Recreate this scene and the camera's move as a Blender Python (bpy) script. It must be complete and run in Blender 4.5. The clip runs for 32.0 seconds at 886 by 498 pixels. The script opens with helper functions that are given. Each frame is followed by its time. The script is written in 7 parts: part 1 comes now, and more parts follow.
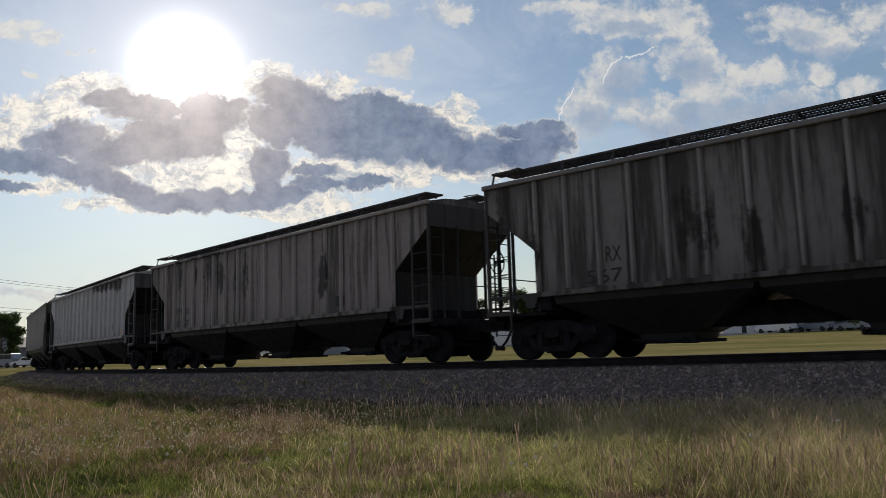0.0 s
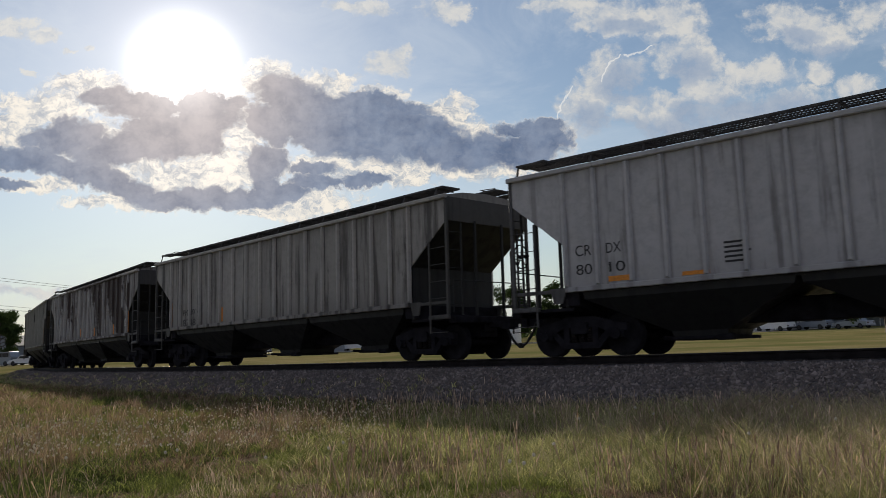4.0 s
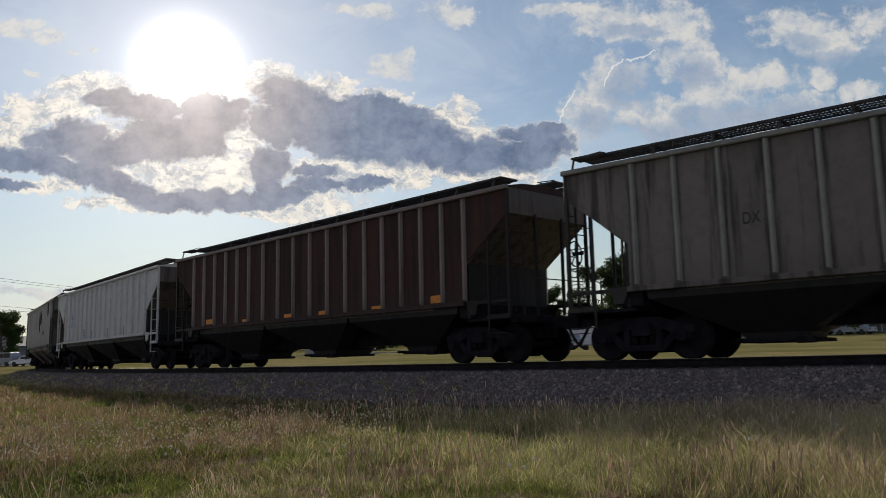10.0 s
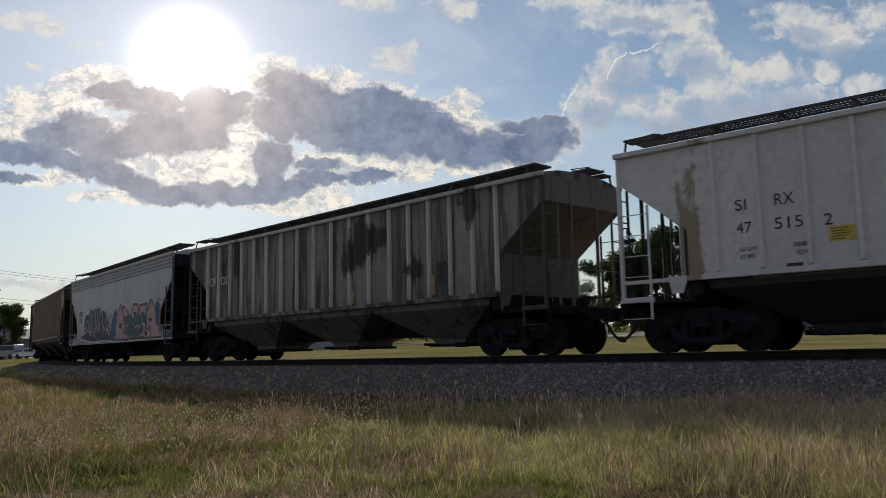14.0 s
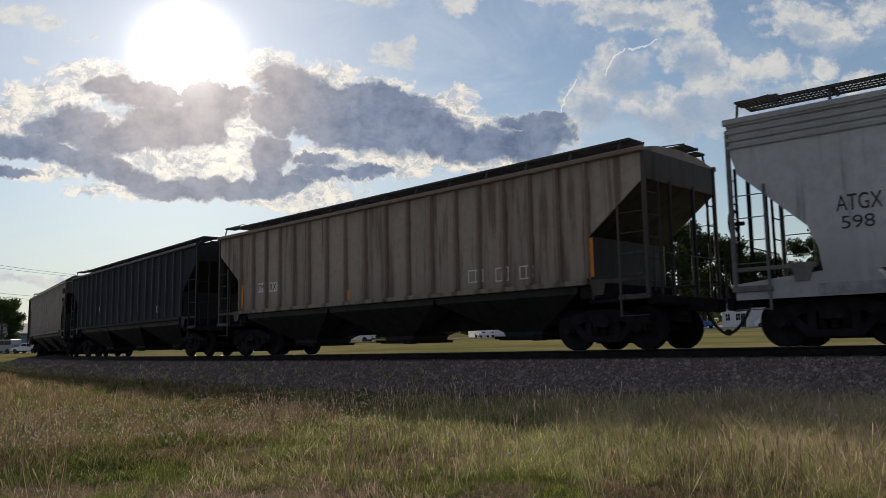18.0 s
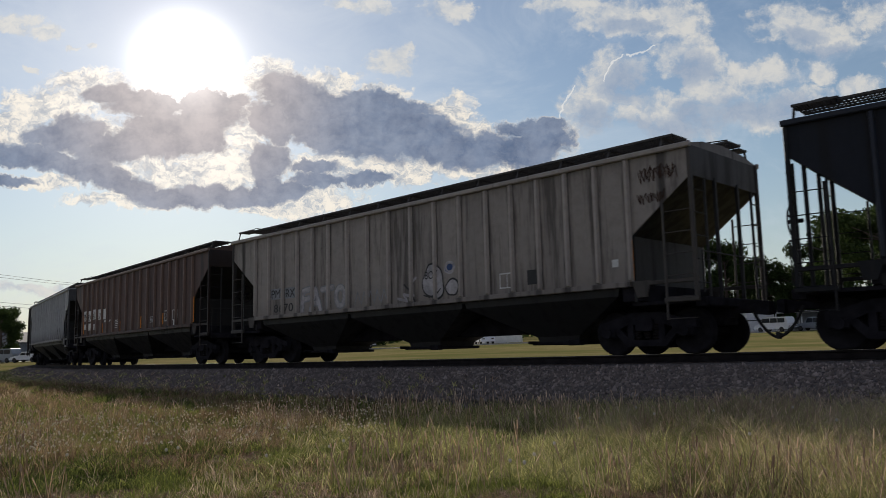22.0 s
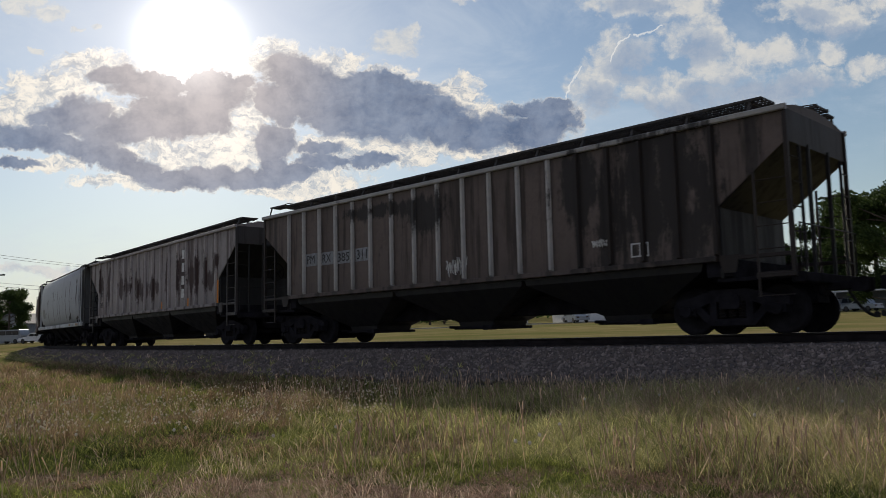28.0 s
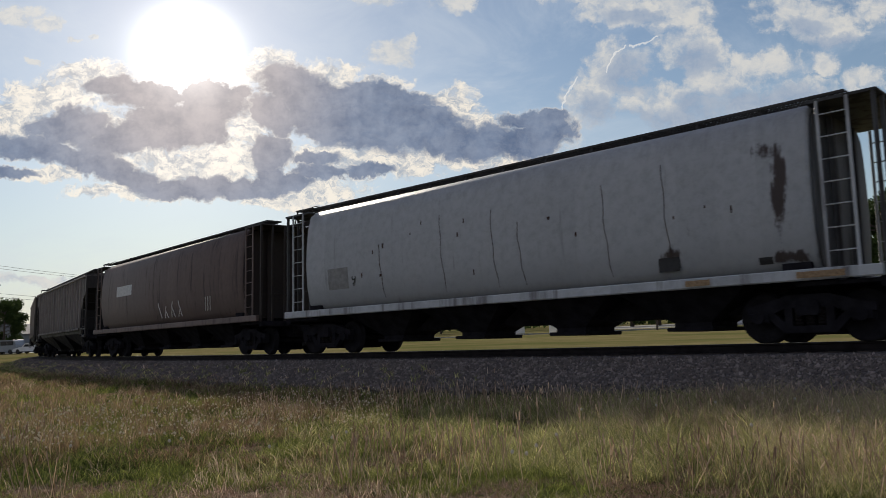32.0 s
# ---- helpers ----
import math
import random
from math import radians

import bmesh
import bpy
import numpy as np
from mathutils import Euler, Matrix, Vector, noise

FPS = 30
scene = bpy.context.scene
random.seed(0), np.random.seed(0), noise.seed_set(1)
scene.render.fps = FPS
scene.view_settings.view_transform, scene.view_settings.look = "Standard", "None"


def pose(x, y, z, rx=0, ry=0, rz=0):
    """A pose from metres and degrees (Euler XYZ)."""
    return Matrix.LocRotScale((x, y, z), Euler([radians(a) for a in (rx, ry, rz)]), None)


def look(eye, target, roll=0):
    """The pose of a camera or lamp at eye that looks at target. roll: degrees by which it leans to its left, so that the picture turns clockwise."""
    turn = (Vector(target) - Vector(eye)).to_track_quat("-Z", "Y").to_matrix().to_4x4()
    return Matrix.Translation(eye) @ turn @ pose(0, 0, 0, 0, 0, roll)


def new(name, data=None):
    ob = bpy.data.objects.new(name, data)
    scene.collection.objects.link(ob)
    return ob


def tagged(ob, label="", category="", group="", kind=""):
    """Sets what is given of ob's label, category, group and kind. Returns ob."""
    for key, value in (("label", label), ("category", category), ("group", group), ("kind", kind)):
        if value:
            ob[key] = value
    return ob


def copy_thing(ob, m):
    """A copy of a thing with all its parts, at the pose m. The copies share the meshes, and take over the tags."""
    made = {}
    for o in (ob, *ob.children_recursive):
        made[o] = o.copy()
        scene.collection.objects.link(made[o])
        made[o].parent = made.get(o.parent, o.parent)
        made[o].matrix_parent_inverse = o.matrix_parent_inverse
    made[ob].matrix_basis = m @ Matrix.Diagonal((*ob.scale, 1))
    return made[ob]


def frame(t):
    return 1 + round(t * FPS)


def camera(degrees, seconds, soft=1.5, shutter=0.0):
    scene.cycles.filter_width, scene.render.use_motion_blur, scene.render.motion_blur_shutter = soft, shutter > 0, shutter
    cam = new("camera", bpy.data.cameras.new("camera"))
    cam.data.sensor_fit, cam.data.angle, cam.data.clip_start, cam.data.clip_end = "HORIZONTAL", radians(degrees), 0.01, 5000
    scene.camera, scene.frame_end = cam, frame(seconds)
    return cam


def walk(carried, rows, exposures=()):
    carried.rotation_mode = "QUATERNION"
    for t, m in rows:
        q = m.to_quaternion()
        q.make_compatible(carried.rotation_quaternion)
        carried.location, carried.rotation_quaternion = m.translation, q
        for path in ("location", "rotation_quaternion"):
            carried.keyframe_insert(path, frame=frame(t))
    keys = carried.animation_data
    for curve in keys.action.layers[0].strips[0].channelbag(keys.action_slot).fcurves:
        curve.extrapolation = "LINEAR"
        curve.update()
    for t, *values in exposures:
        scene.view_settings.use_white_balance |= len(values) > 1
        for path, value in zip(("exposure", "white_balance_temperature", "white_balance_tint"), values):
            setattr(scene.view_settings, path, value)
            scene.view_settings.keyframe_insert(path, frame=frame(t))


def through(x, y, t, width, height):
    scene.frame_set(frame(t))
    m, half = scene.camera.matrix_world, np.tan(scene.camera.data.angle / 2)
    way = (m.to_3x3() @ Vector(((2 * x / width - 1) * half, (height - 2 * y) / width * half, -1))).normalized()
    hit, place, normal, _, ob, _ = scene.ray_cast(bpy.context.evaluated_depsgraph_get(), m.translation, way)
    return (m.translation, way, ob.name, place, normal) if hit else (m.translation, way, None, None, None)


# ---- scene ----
# world: metres, z = 0 at the rail head where the track passes the camera; the train runs towards +x
EYE = (0.0, -16.27, 0.56)
FOV = 57.47
GROUND = -0.94

# seconds, pitch, roll, heading in degrees
AIM = [(0, 6.21, -2.63, 39.91), (0.5, 6.21, -2.63, 39.88), (1, 6.20, -2.65, 39.82), (1.5, 6.20, -2.65, 39.79), (2, 6.17, -2.66, 39.75), (2.5, 6.17, -2.66, 39.71), (3, 6.13, -2.68, 39.72), (3.5, 6.08, -2.69, 39.76), (5.5, 6.19, -2.41, 39.89), (6, 6.27, -2.42, 39.87), (6.5, 6.32, -2.41, 39.84), (7, 6.40, -2.42, 39.78), (7.5, 6.43, -2.38, 39.79), (8, 6.44, -2.33, 39.80), (8.5, 6.48, -2.29, 39.80), (9, 6.45, -2.27, 39.84), (9.5, 6.41, -2.27, 39.87), (10, 6.32, -2.25, 39.91), (10.5, 6.23, -2.22, 39.98), (11, 6.18, -2.17, 39.99), (11.5, 6.09, -2.13, 40.00), (12, 6.04, -2.11, 39.98), (12.5, 6.02, -2.10, 40.01), (13, 5.99, -2.11, 40.02), (13.5, 5.93, -2.13, 40.04), (14, 5.86, -2.15, 40.10), (14.5, 5.82, -2.18, 40.13), (16.5, 5.60, -1.99, 40.08), (17, 5.55, -1.99, 40.05), (17.5, 5.50, -2.00, 40.02), (18, 5.55, -2.01, 39.97), (18.5, 5.61, -2.04, 39.92), (19, 5.65, -2.09, 39.88), (19.5, 5.70, -2.10, 39.84), (20, 5.73, -2.16, 39.77), (20.5, 5.85, -2.21, 39.76), (21, 5.94, -2.28, 39.74), (21.5, 5.94, -2.32, 39.79), (22, 6.01, -2.34, 39.91), (22.5, 6.00, -2.37, 40.02), (23, 5.89, -2.42, 40.29), (23.5, 5.79, -2.46, 40.53), (24, 5.59, -2.52, 40.72), (24.5, 5.40, -2.60, 40.70), (25, 5.17, -2.68, 40.67), (25.5, 4.96, -2.73, 40.62), (27.5, 4.65, -2.34, 40.45), (28, 4.72, -2.30, 40.37), (28.5, 4.85, -2.23, 40.34), (29, 4.96, -2.23, 40.37), (29.5, 5.09, -2.25, 40.30), (30, 5.20, -2.29, 40.26), (30.5, 5.29, -2.32, 40.22), (31, 5.35, -2.34, 40.18), (31.5, 5.39, -2.33, 40.12), (32, 5.42, -2.34, 40.09)]


def aim(pitch, roll, heading):
    return pose(*EYE, 90 + pitch, 0, heading) @ pose(0, 0, 0, 0, 0, roll)


cam = camera(FOV, 32.0, soft=0.65, shutter=0.12)
walk(cam, [(t, aim(p, r, h)) for t, p, r, h in AIM])

# ---- light ----
SUN_EL, SUN_AZ = radians(21.6), radians(57.5)        # height, and turn from +y towards -x


def bearing(el):
    return Vector((-math.sin(SUN_AZ) * math.cos(el), math.cos(SUN_AZ) * math.cos(el), math.sin(el)))


SUN_DIR, GLOW_DIR = bearing(SUN_EL), bearing(radians(18.6))


class Nodes:
    """A short way to write node trees."""

    def __init__(self, tree):
        self.tree = tree
        tree.nodes.clear()

    def add(self, kind, inputs=()):
        n = self.tree.nodes.new(kind)
        for slot, value in dict(inputs).items():
            if isinstance(value, bpy.types.NodeSocket):
                self.tree.links.new(value, n.inputs[slot])
            else:
                n.inputs[slot].default_value = value
        return n

    def math(self, op, a, b=0.0, clamp=False):
        n = self.add("ShaderNodeMath", {0: a, 1: b})
        n.operation, n.use_clamp = op, clamp
        return n.outputs[0]

    def vmath(self, op, a, b=(0, 0, 0)):
        n = self.add("ShaderNodeVectorMath", {0: a, 1: b})
        n.operation = op
        return n.outputs["Value"] if op in ("DOT_PRODUCT", "LENGTH", "DISTANCE") else n.outputs[0]

    def smooth(self, x, lo, hi):
        n = self.add("ShaderNodeMapRange", {"Value": x, "From Min": lo, "From Max": hi})
        n.interpolation_type = "SMOOTHSTEP"
        return n.outputs[0]

    def lerp(self, f, a, b):
        n = self.add("ShaderNodeMix")
        n.data_type = "RGBA"
        for slot, value in ((0, f), (6, a), (7, b)):
            if isinstance(value, bpy.types.NodeSocket):
                self.tree.links.new(value, n.inputs[slot])
            else:
                n.inputs[slot].default_value = value
        return n.outputs[2]

    def noise(self, vec, scale, detail=4, rough=0.55, dist=0.0):
        return self.add("ShaderNodeTexNoise", {"Vector": vec, "Scale": scale, "Detail": detail, "Roughness": rough, "Distortion": dist}).outputs[0]


def rgb(*c):
    return (*c, 1.0)


# cloud on the sky: places and half sizes in hundredths of the view's scale, across and up from its middle
AX_R, AX_U, AX_W = (0.7629, 0.6455, -0.0365), (0.0954, -0.0565, 0.9938), (-0.6394, 0.7617, 0.1047)
# blue-grey cores, level and leaning
CORES = [(-482, 226, 84, 24), (-400, 268, 64, 20), (-440, 214, 50, 40), (-475, 195, 62, 24), (-415, 240, 62, 52), (-405, 196, 36, 28), (-525, 262, 76, 24), (-590, 276, 50, 18), (-530, 190, 78, 28), (-665, 205, 66, 32),
         (-585, 175, 50, 30), (-440, 95, 110, 20), (-350, 96, 78, 17), (-305, 160, 48, 34), (-305, 122, 36, 26), (-280, 108, 46, 18), (-215, 118, 50, 14),
         (-215, 142, 44, 13), (-135, 121, 38, 12), (118, 176, 98, 32), (180, 190, 52, 26), (160, 216, 54, 16), (45, 171, 62, 28), (-770, 121, 40, 12), (-750, 160, 60, 15)]
CORES_LEAN = [(-180, 208, 115, 40), (-20, 198, 96, 40), (-205, 250, 125, 44), (-110, 222, 120, 52), (-265, 262, 66, 34), (-60, 200, 90, 40), (0, 184, 70, 32), (-90, 262, 80, 20), (-300, 226, 46, 30),
              (-690, 158, 96, 22), (-600, 130, 110, 24), (-540, 108, 90, 18)]
# bright broken cloud
BRIGHT = [(-330, 300, 60, 26), (-520, 215, 120, 30), (-615, 290, 100, 32), (-695, 262, 110, 36), (-745, 225, 70, 34), (-725, 195, 70, 26), (-400, 140, 130, 55), (-352, 212, 42, 46), (-485, 140, 100, 44),
          (-165, 140, 130, 36), (-85, 130, 100, 26), (-245, 88, 110, 30), (-535, 86, 140, 15), (-700, 118, 110, 14), (-304, 312, 36, 30), (-195, 292, 70, 28),
          (-135, 272, 80, 28), (-45, 246, 66, 28), (10, 240, 56, 40), (45, 200, 70, 34), (-295, 72, 66, 13), (-40, 150, 110, 22), (95, 150, 120, 30)]
# paler cloud away from the sun, and its grey undersides
PALE = [(-84, 336, 42, 28), (-60, 352, 24, 18), (-742, 405, 46, 17), (-700, 388, 28, 17), (-654, 361, 22, 7), (-612, 362, 15, 6), (-724, 323, 12, 6), (-124, 432, 44, 18),
        (-172, 438, 34, 12), (16, 426, 50, 28), (206, 434, 80, 16), (330, 410, 110, 38), (412, 402, 66, 54), (424, 340, 62, 50), (455, 318, 46, 44), (256, 240, 60, 56),
        (376, 246, 104, 34), (300, 300, 70, 60), (470, 276, 44, 28), (520, 292, 76, 38), (576, 302, 66, 32), (416, 226, 100, 36), (636, 392, 92, 54), (690, 360, 66, 34),
        (756, 412, 56, 38), (668, 312, 38, 26), (745, 282, 60, 24), (640, 262, 70, 26), (560, 240, 120, 32), (-724, -64, 96, 12), (-690, -60, 30, 9), (228, 236, 28, 40), (850, 330, 60, 40), (860, 420, 50, 30)]
UNDER = [(386, 210, 104, 30), (466, 232, 70, 30), (540, 246, 92, 28), (636, 246, 86, 30), (270, 225, 46, 40), (690, 345, 60, 20), (440, 312, 40, 34), (640, 372, 46, 22), (340, 395, 60, 18), (330, 290, 60, 40)]
# crisp sunlit rims of the towers
RIMS = [((206, 218), (216, 252), (238, 290)), ((290, 296), (300, 326), (322, 342)), ((330, 340), (356, 346), (378, 356))]


def build_world():
    world = bpy.data.worlds.new("sky")
    scene.world = world
    world.use_nodes = True
    n = Nodes(world.node_tree)
    d = n.add("ShaderNodeTexCoord").outputs["Generated"]
    sky = n.add("ShaderNodeTexSky")
    sky.sky_type, sky.sun_disc, sky.sun_elevation, sky.sun_rotation = "NISHITA", False, SUN_EL, -SUN_AZ
    sky.air_density, sky.dust_density, sky.ozone_density = 1.0, 0.2, 2.0
    ahead = n.vmath("DOT_PRODUCT", d, AX_W)
    front = n.math("MAXIMUM", ahead, 0.08)
    u = n.math("DIVIDE", n.vmath("DOT_PRODUCT", d, AX_R), front)
    v = n.math("DIVIDE", n.vmath("DOT_PRODUCT", d, AX_U), front)
    uv = n.vmath("MULTIPLY", n.add("ShaderNodeCombineXYZ", {0: u, 1: v}).outputs[0], (1430, 1430, 0))

    def shift(scale, detail, rough, by):
        c = n.add("ShaderNodeTexNoise", {"Vector": uv, "Scale": scale, "Detail": detail, "Roughness": rough}).outputs["Color"]
        return n.vmath("MULTIPLY", n.vmath("SUBTRACT", c, (0.5, 0.5, 0.5)), by)

    bent = n.vmath("ADD", n.vmath("ADD", uv, shift(0.011, 5, 0.55, (95, 60, 0))), shift(0.055, 6, 0.62, (34, 26, 0)))
    lean = n.vmath("ADD", bent, n.vmath("MULTIPLY", n.add("ShaderNodeCombineXYZ", {1: n.add("ShaderNodeSeparateXYZ", {0: bent}).outputs[0]}).outputs[0], (0, 0.28, 0)))

    def field(rows, at, sheared=False):
        total = None
        for x, y, a, b in rows:
            y = y + 0.28 * x if sheared else y
            p = n.vmath("MULTIPLY", n.vmath("SUBTRACT", at, (x, y, 0)), (1 / a, 1 / b, 0))
            g = n.math("SUBTRACT", 1.0, n.vmath("DOT_PRODUCT", p, p))
            total = g if total is None else n.math("MAXIMUM", total, g)
        return n.math("MAXIMUM", total, -1.2)

    def puffs(scale, at):
        vor = n.add("ShaderNodeTexVoronoi", {"Vector": at, "Scale": scale, "Detail": 2.0, "Roughness": 0.55, "Lacunarity": 2.2})
        vor.normalize = True
        return n.math("SUBTRACT", 0.42, vor.outputs["Distance"])

    fbm = n.math("SUBTRACT", n.noise(uv, 0.020, 9, 0.62), 0.5)
    wisp = n.math("SUBTRACT", n.noise(n.vmath("MULTIPLY", bent, (0.65, 1.25, 1.0)), 0.034, 9, 0.66, 0.4), 0.5)
    puff = puffs(0.026, bent)
    sun = n.vmath("DOT_PRODUCT", d, tuple(GLOW_DIR))
    off = n.math("ARCCOSINE", n.math("MINIMUM", sun, 0.999999))
    aside = n.smooth(off, 0.40, 0.62)
    # rest of sky: unseen front-lit broken cloud added behind and above, lighting the train
    behind = n.smooth(ahead, 0.78, 0.5)
    wide = n.math("MULTIPLY", n.smooth(n.noise(d, 2.6, 4), 0.42, 0.66), behind)

    def mixed(base, *terms):
        for value, k in terms:
            base = n.math("ADD", base, n.math("MULTIPLY", value, k))
        return base

    core = mixed(n.math("MAXIMUM", field(CORES, bent), field(CORES_LEAN, lean, True)), (fbm, 2.3), (puff, 0.35), (wisp, 1.6))
    core = n.math("ADD", core, 0.34)
    core_mask = n.smooth(core, -0.10, 0.72)
    bright = mixed(field(BRIGHT, bent), (fbm, 2.2), (wisp, 3.2), (puff, 0.6))
    bright_mask = n.smooth(n.math("MAXIMUM", bright, n.math("ADD", core, 0.12)), -0.25, 0.75)
    pale = mixed(field(PALE, bent), (fbm, 2.6), (puff, 1.0), (wisp, 1.6))
    pale_mask = n.smooth(pale, 0.0, 1.0)
    under = n.smooth(mixed(field(UNDER, bent), (fbm, 1.5), (puff, 0.4)), -0.1, 0.9)

    grain = n.math("SUBTRACT", n.noise(n.vmath("MULTIPLY", bent, (0.8, 1.3, 1.0)), 0.07, 7, 0.68), 0.5)
    tone = n.smooth(mixed(0.5, (wisp, 1.6), (grain, 1.7), (puff, 0.5)), 0.22, 0.80)
    lumps = n.smooth(mixed(0.5, (fbm, 1.4), (puff, 0.6)), 0.15, 0.85)
    near = n.smooth(off, 0.23, 0.06)
    cream = n.lerp(tone, rgb(0.36, 0.40, 0.46), rgb(0.90, 0.82, 0.70))
    cream = n.lerp(near, cream, n.lerp(tone, rgb(0.44, 0.43, 0.44), rgb(1.0, 0.92, 0.80)))
    lumps = n.smooth(mixed(0.5, (fbm, 1.7), (puff, 0.4), (grain, 0.25)), 0.1, 0.9)
    deep = n.lerp(lumps, rgb(0.072, 0.118, 0.22), rgb(0.195, 0.250, 0.36))
    deep = n.lerp(near, deep, n.lerp(lumps, rgb(0.19, 0.18, 0.215), rgb(0.37, 0.33, 0.345)))
    pale_col = n.lerp(n.smooth(mixed(0.5, (puff, 0.9), (fbm, 0.9), (grain, 0.8)), 0.2, 0.85), rgb(0.36, 0.43, 0.53), rgb(0.67, 0.655, 0.62))
    pale_col = n.lerp(n.math("MULTIPLY", under, 0.8), pale_col, n.lerp(lumps, rgb(0.235, 0.315, 0.455), rgb(0.33, 0.40, 0.51)))

    # thin haze towards the horizon
    z = n.add("ShaderNodeSeparateXYZ", {0: d}).outputs[2]
    haze = n.math("EXPONENT", n.math("MULTIPLY", n.math("MAXIMUM", z, 0.0), -7.0))
    fore = n.smooth(sun, -0.3, 0.95)

    def glow(colour, strength=1.0):
        return n.add("ShaderNodeBackground", {0: colour, 1: strength}).outputs[0]

    def over(f, below, above):
        return n.add("ShaderNodeMixShader", {0: f, 1: below, 2: above}).outputs[0]

    air = over(n.math("MULTIPLY", haze, 0.8), glow(sky.outputs[0], 0.078), glow(n.lerp(fore, rgb(0.30, 0.275, 0.33), rgb(0.42, 0.475, 0.485))))
    veil = n.smooth(n.noise(n.vmath("MULTIPLY", d, (1.0, 1.0, 2.2)), 5.0, 7, 0.66, 0.6), 0.40, 0.72)
    air = over(n.math("MULTIPLY", n.math("MULTIPLY", veil, 0.40), n.smooth(off, 1.5, 0.9)), air, glow(rgb(0.60, 0.66, 0.73)))
    air = over(n.math("MULTIPLY", wide, 0.75), air, glow(n.lerp(lumps, rgb(0.37, 0.33, 0.38), rgb(0.58, 0.52, 0.57))))
    air = over(n.math("MULTIPLY", pale_mask, 0.92), air, glow(pale_col))
    rim = None
    for row in RIMS:
        for (x0, y0), (x1, y1) in zip(row, row[1:]):
            l = math.hypot(x1 - x0, y1 - y0)
            q = n.vmath("SUBTRACT", n.vmath("ADD", uv, shift(0.06, 3, 0.5, (16, 16, 0))), (x0, y0, 0))
            along = n.math("DIVIDE", n.vmath("DOT_PRODUCT", q, ((x1 - x0) / l, (y1 - y0) / l, 0)), l, clamp=True)
            away = n.vmath("LENGTH", n.vmath("SUBTRACT", q, n.vmath("MULTIPLY", n.add("ShaderNodeCombineXYZ", {0: along, 1: along, 2: along}).outputs[0], (x1 - x0, y1 - y0, 0))))
            rim = away if rim is None else n.math("MINIMUM", rim, away)
    air = over(n.math("MULTIPLY", n.smooth(rim, 2.2, 0.4), 0.6), air, glow(rgb(0.86, 0.84, 0.80)))
    air = over(n.math("MULTIPLY", bright_mask, 0.9), air, glow(cream))
    air = over(n.math("MULTIPLY", core_mask, 0.95), air, glow(deep))
    # the bright ring of sky round the sun
    tight = n.math("MULTIPLY", n.math("EXPONENT", n.math("MULTIPLY", n.math("MULTIPLY", off, off), -800.0)), 5.5)
    tight = n.math("MULTIPLY", tight, n.math("SUBTRACT", 1.0, n.math("MULTIPLY", core_mask, 0.9)))
    ring = n.math("ADD", tight, n.math("MULTIPLY", n.math("EXPONENT", n.math("MULTIPLY", off, -6.0)), 0.24))
    warm = n.math("MULTIPLY", n.math("EXPONENT", n.math("MULTIPLY", n.math("MULTIPLY", off, off), -90.0)), 0.13)
    ringed = n.add("ShaderNodeAddShader", {0: air, 1: glow(rgb(1.0, 0.95, 0.90), ring)})
    out = n.add("ShaderNodeAddShader", {0: ringed.outputs[0], 1: glow(rgb(1.0, 0.84, 0.74), warm)})
    n.add("ShaderNodeOutputWorld", {0: out.outputs[0]})


build_world()
sun = new("sun", bpy.data.lights.new("sun", "SUN"))
sun.data.energy, sun.data.angle, sun.data.color = 5.0, radians(0.8), (1.0, 0.9, 0.76)
sun.matrix_world = look((0, 0, 0), -SUN_DIR)
scene.view_settings.exposure = 0.0


# ---- materials ----
def surface(name, base, rough=0.7, metal=0.0, vary=0.25, scale=6.0, other=None, bump=0.15, fine=60.0, spec=0.4):
    """A surface with broad blotches, fine grain and slight relief."""
    m = bpy.data.materials.new(name)
    m.use_nodes = True
    n = Nodes(m.node_tree)
    co = n.add("ShaderNodeTexCoord").outputs["Object"]
    broad, grain = n.noise(co, scale, 5, 0.6), n.noise(co, fine, 3, 0.6)
    dark = [c * (1 - vary) for c in base] if other is None else list(other)
    light = [min(1, c * (1 + vary)) for c in base]
    col = n.lerp(n.smooth(broad, 0.3, 0.7), rgb(*dark), rgb(*light))
    col = n.lerp(n.math("MULTIPLY", grain, 0.35), col, rgb(*[c * 0.55 for c in base]))
    b = n.add("ShaderNodeBump", {"Strength": bump, "Distance": 0.02, "Height": grain})
    p = n.add("ShaderNodeBsdfPrincipled", {"Base Color": col, "Roughness": rough, "Metallic": metal, "Specular IOR Level": spec, "Normal": b.outputs[0]})
    n.add("ShaderNodeOutputMaterial", {0: p.outputs[0]})
    return m


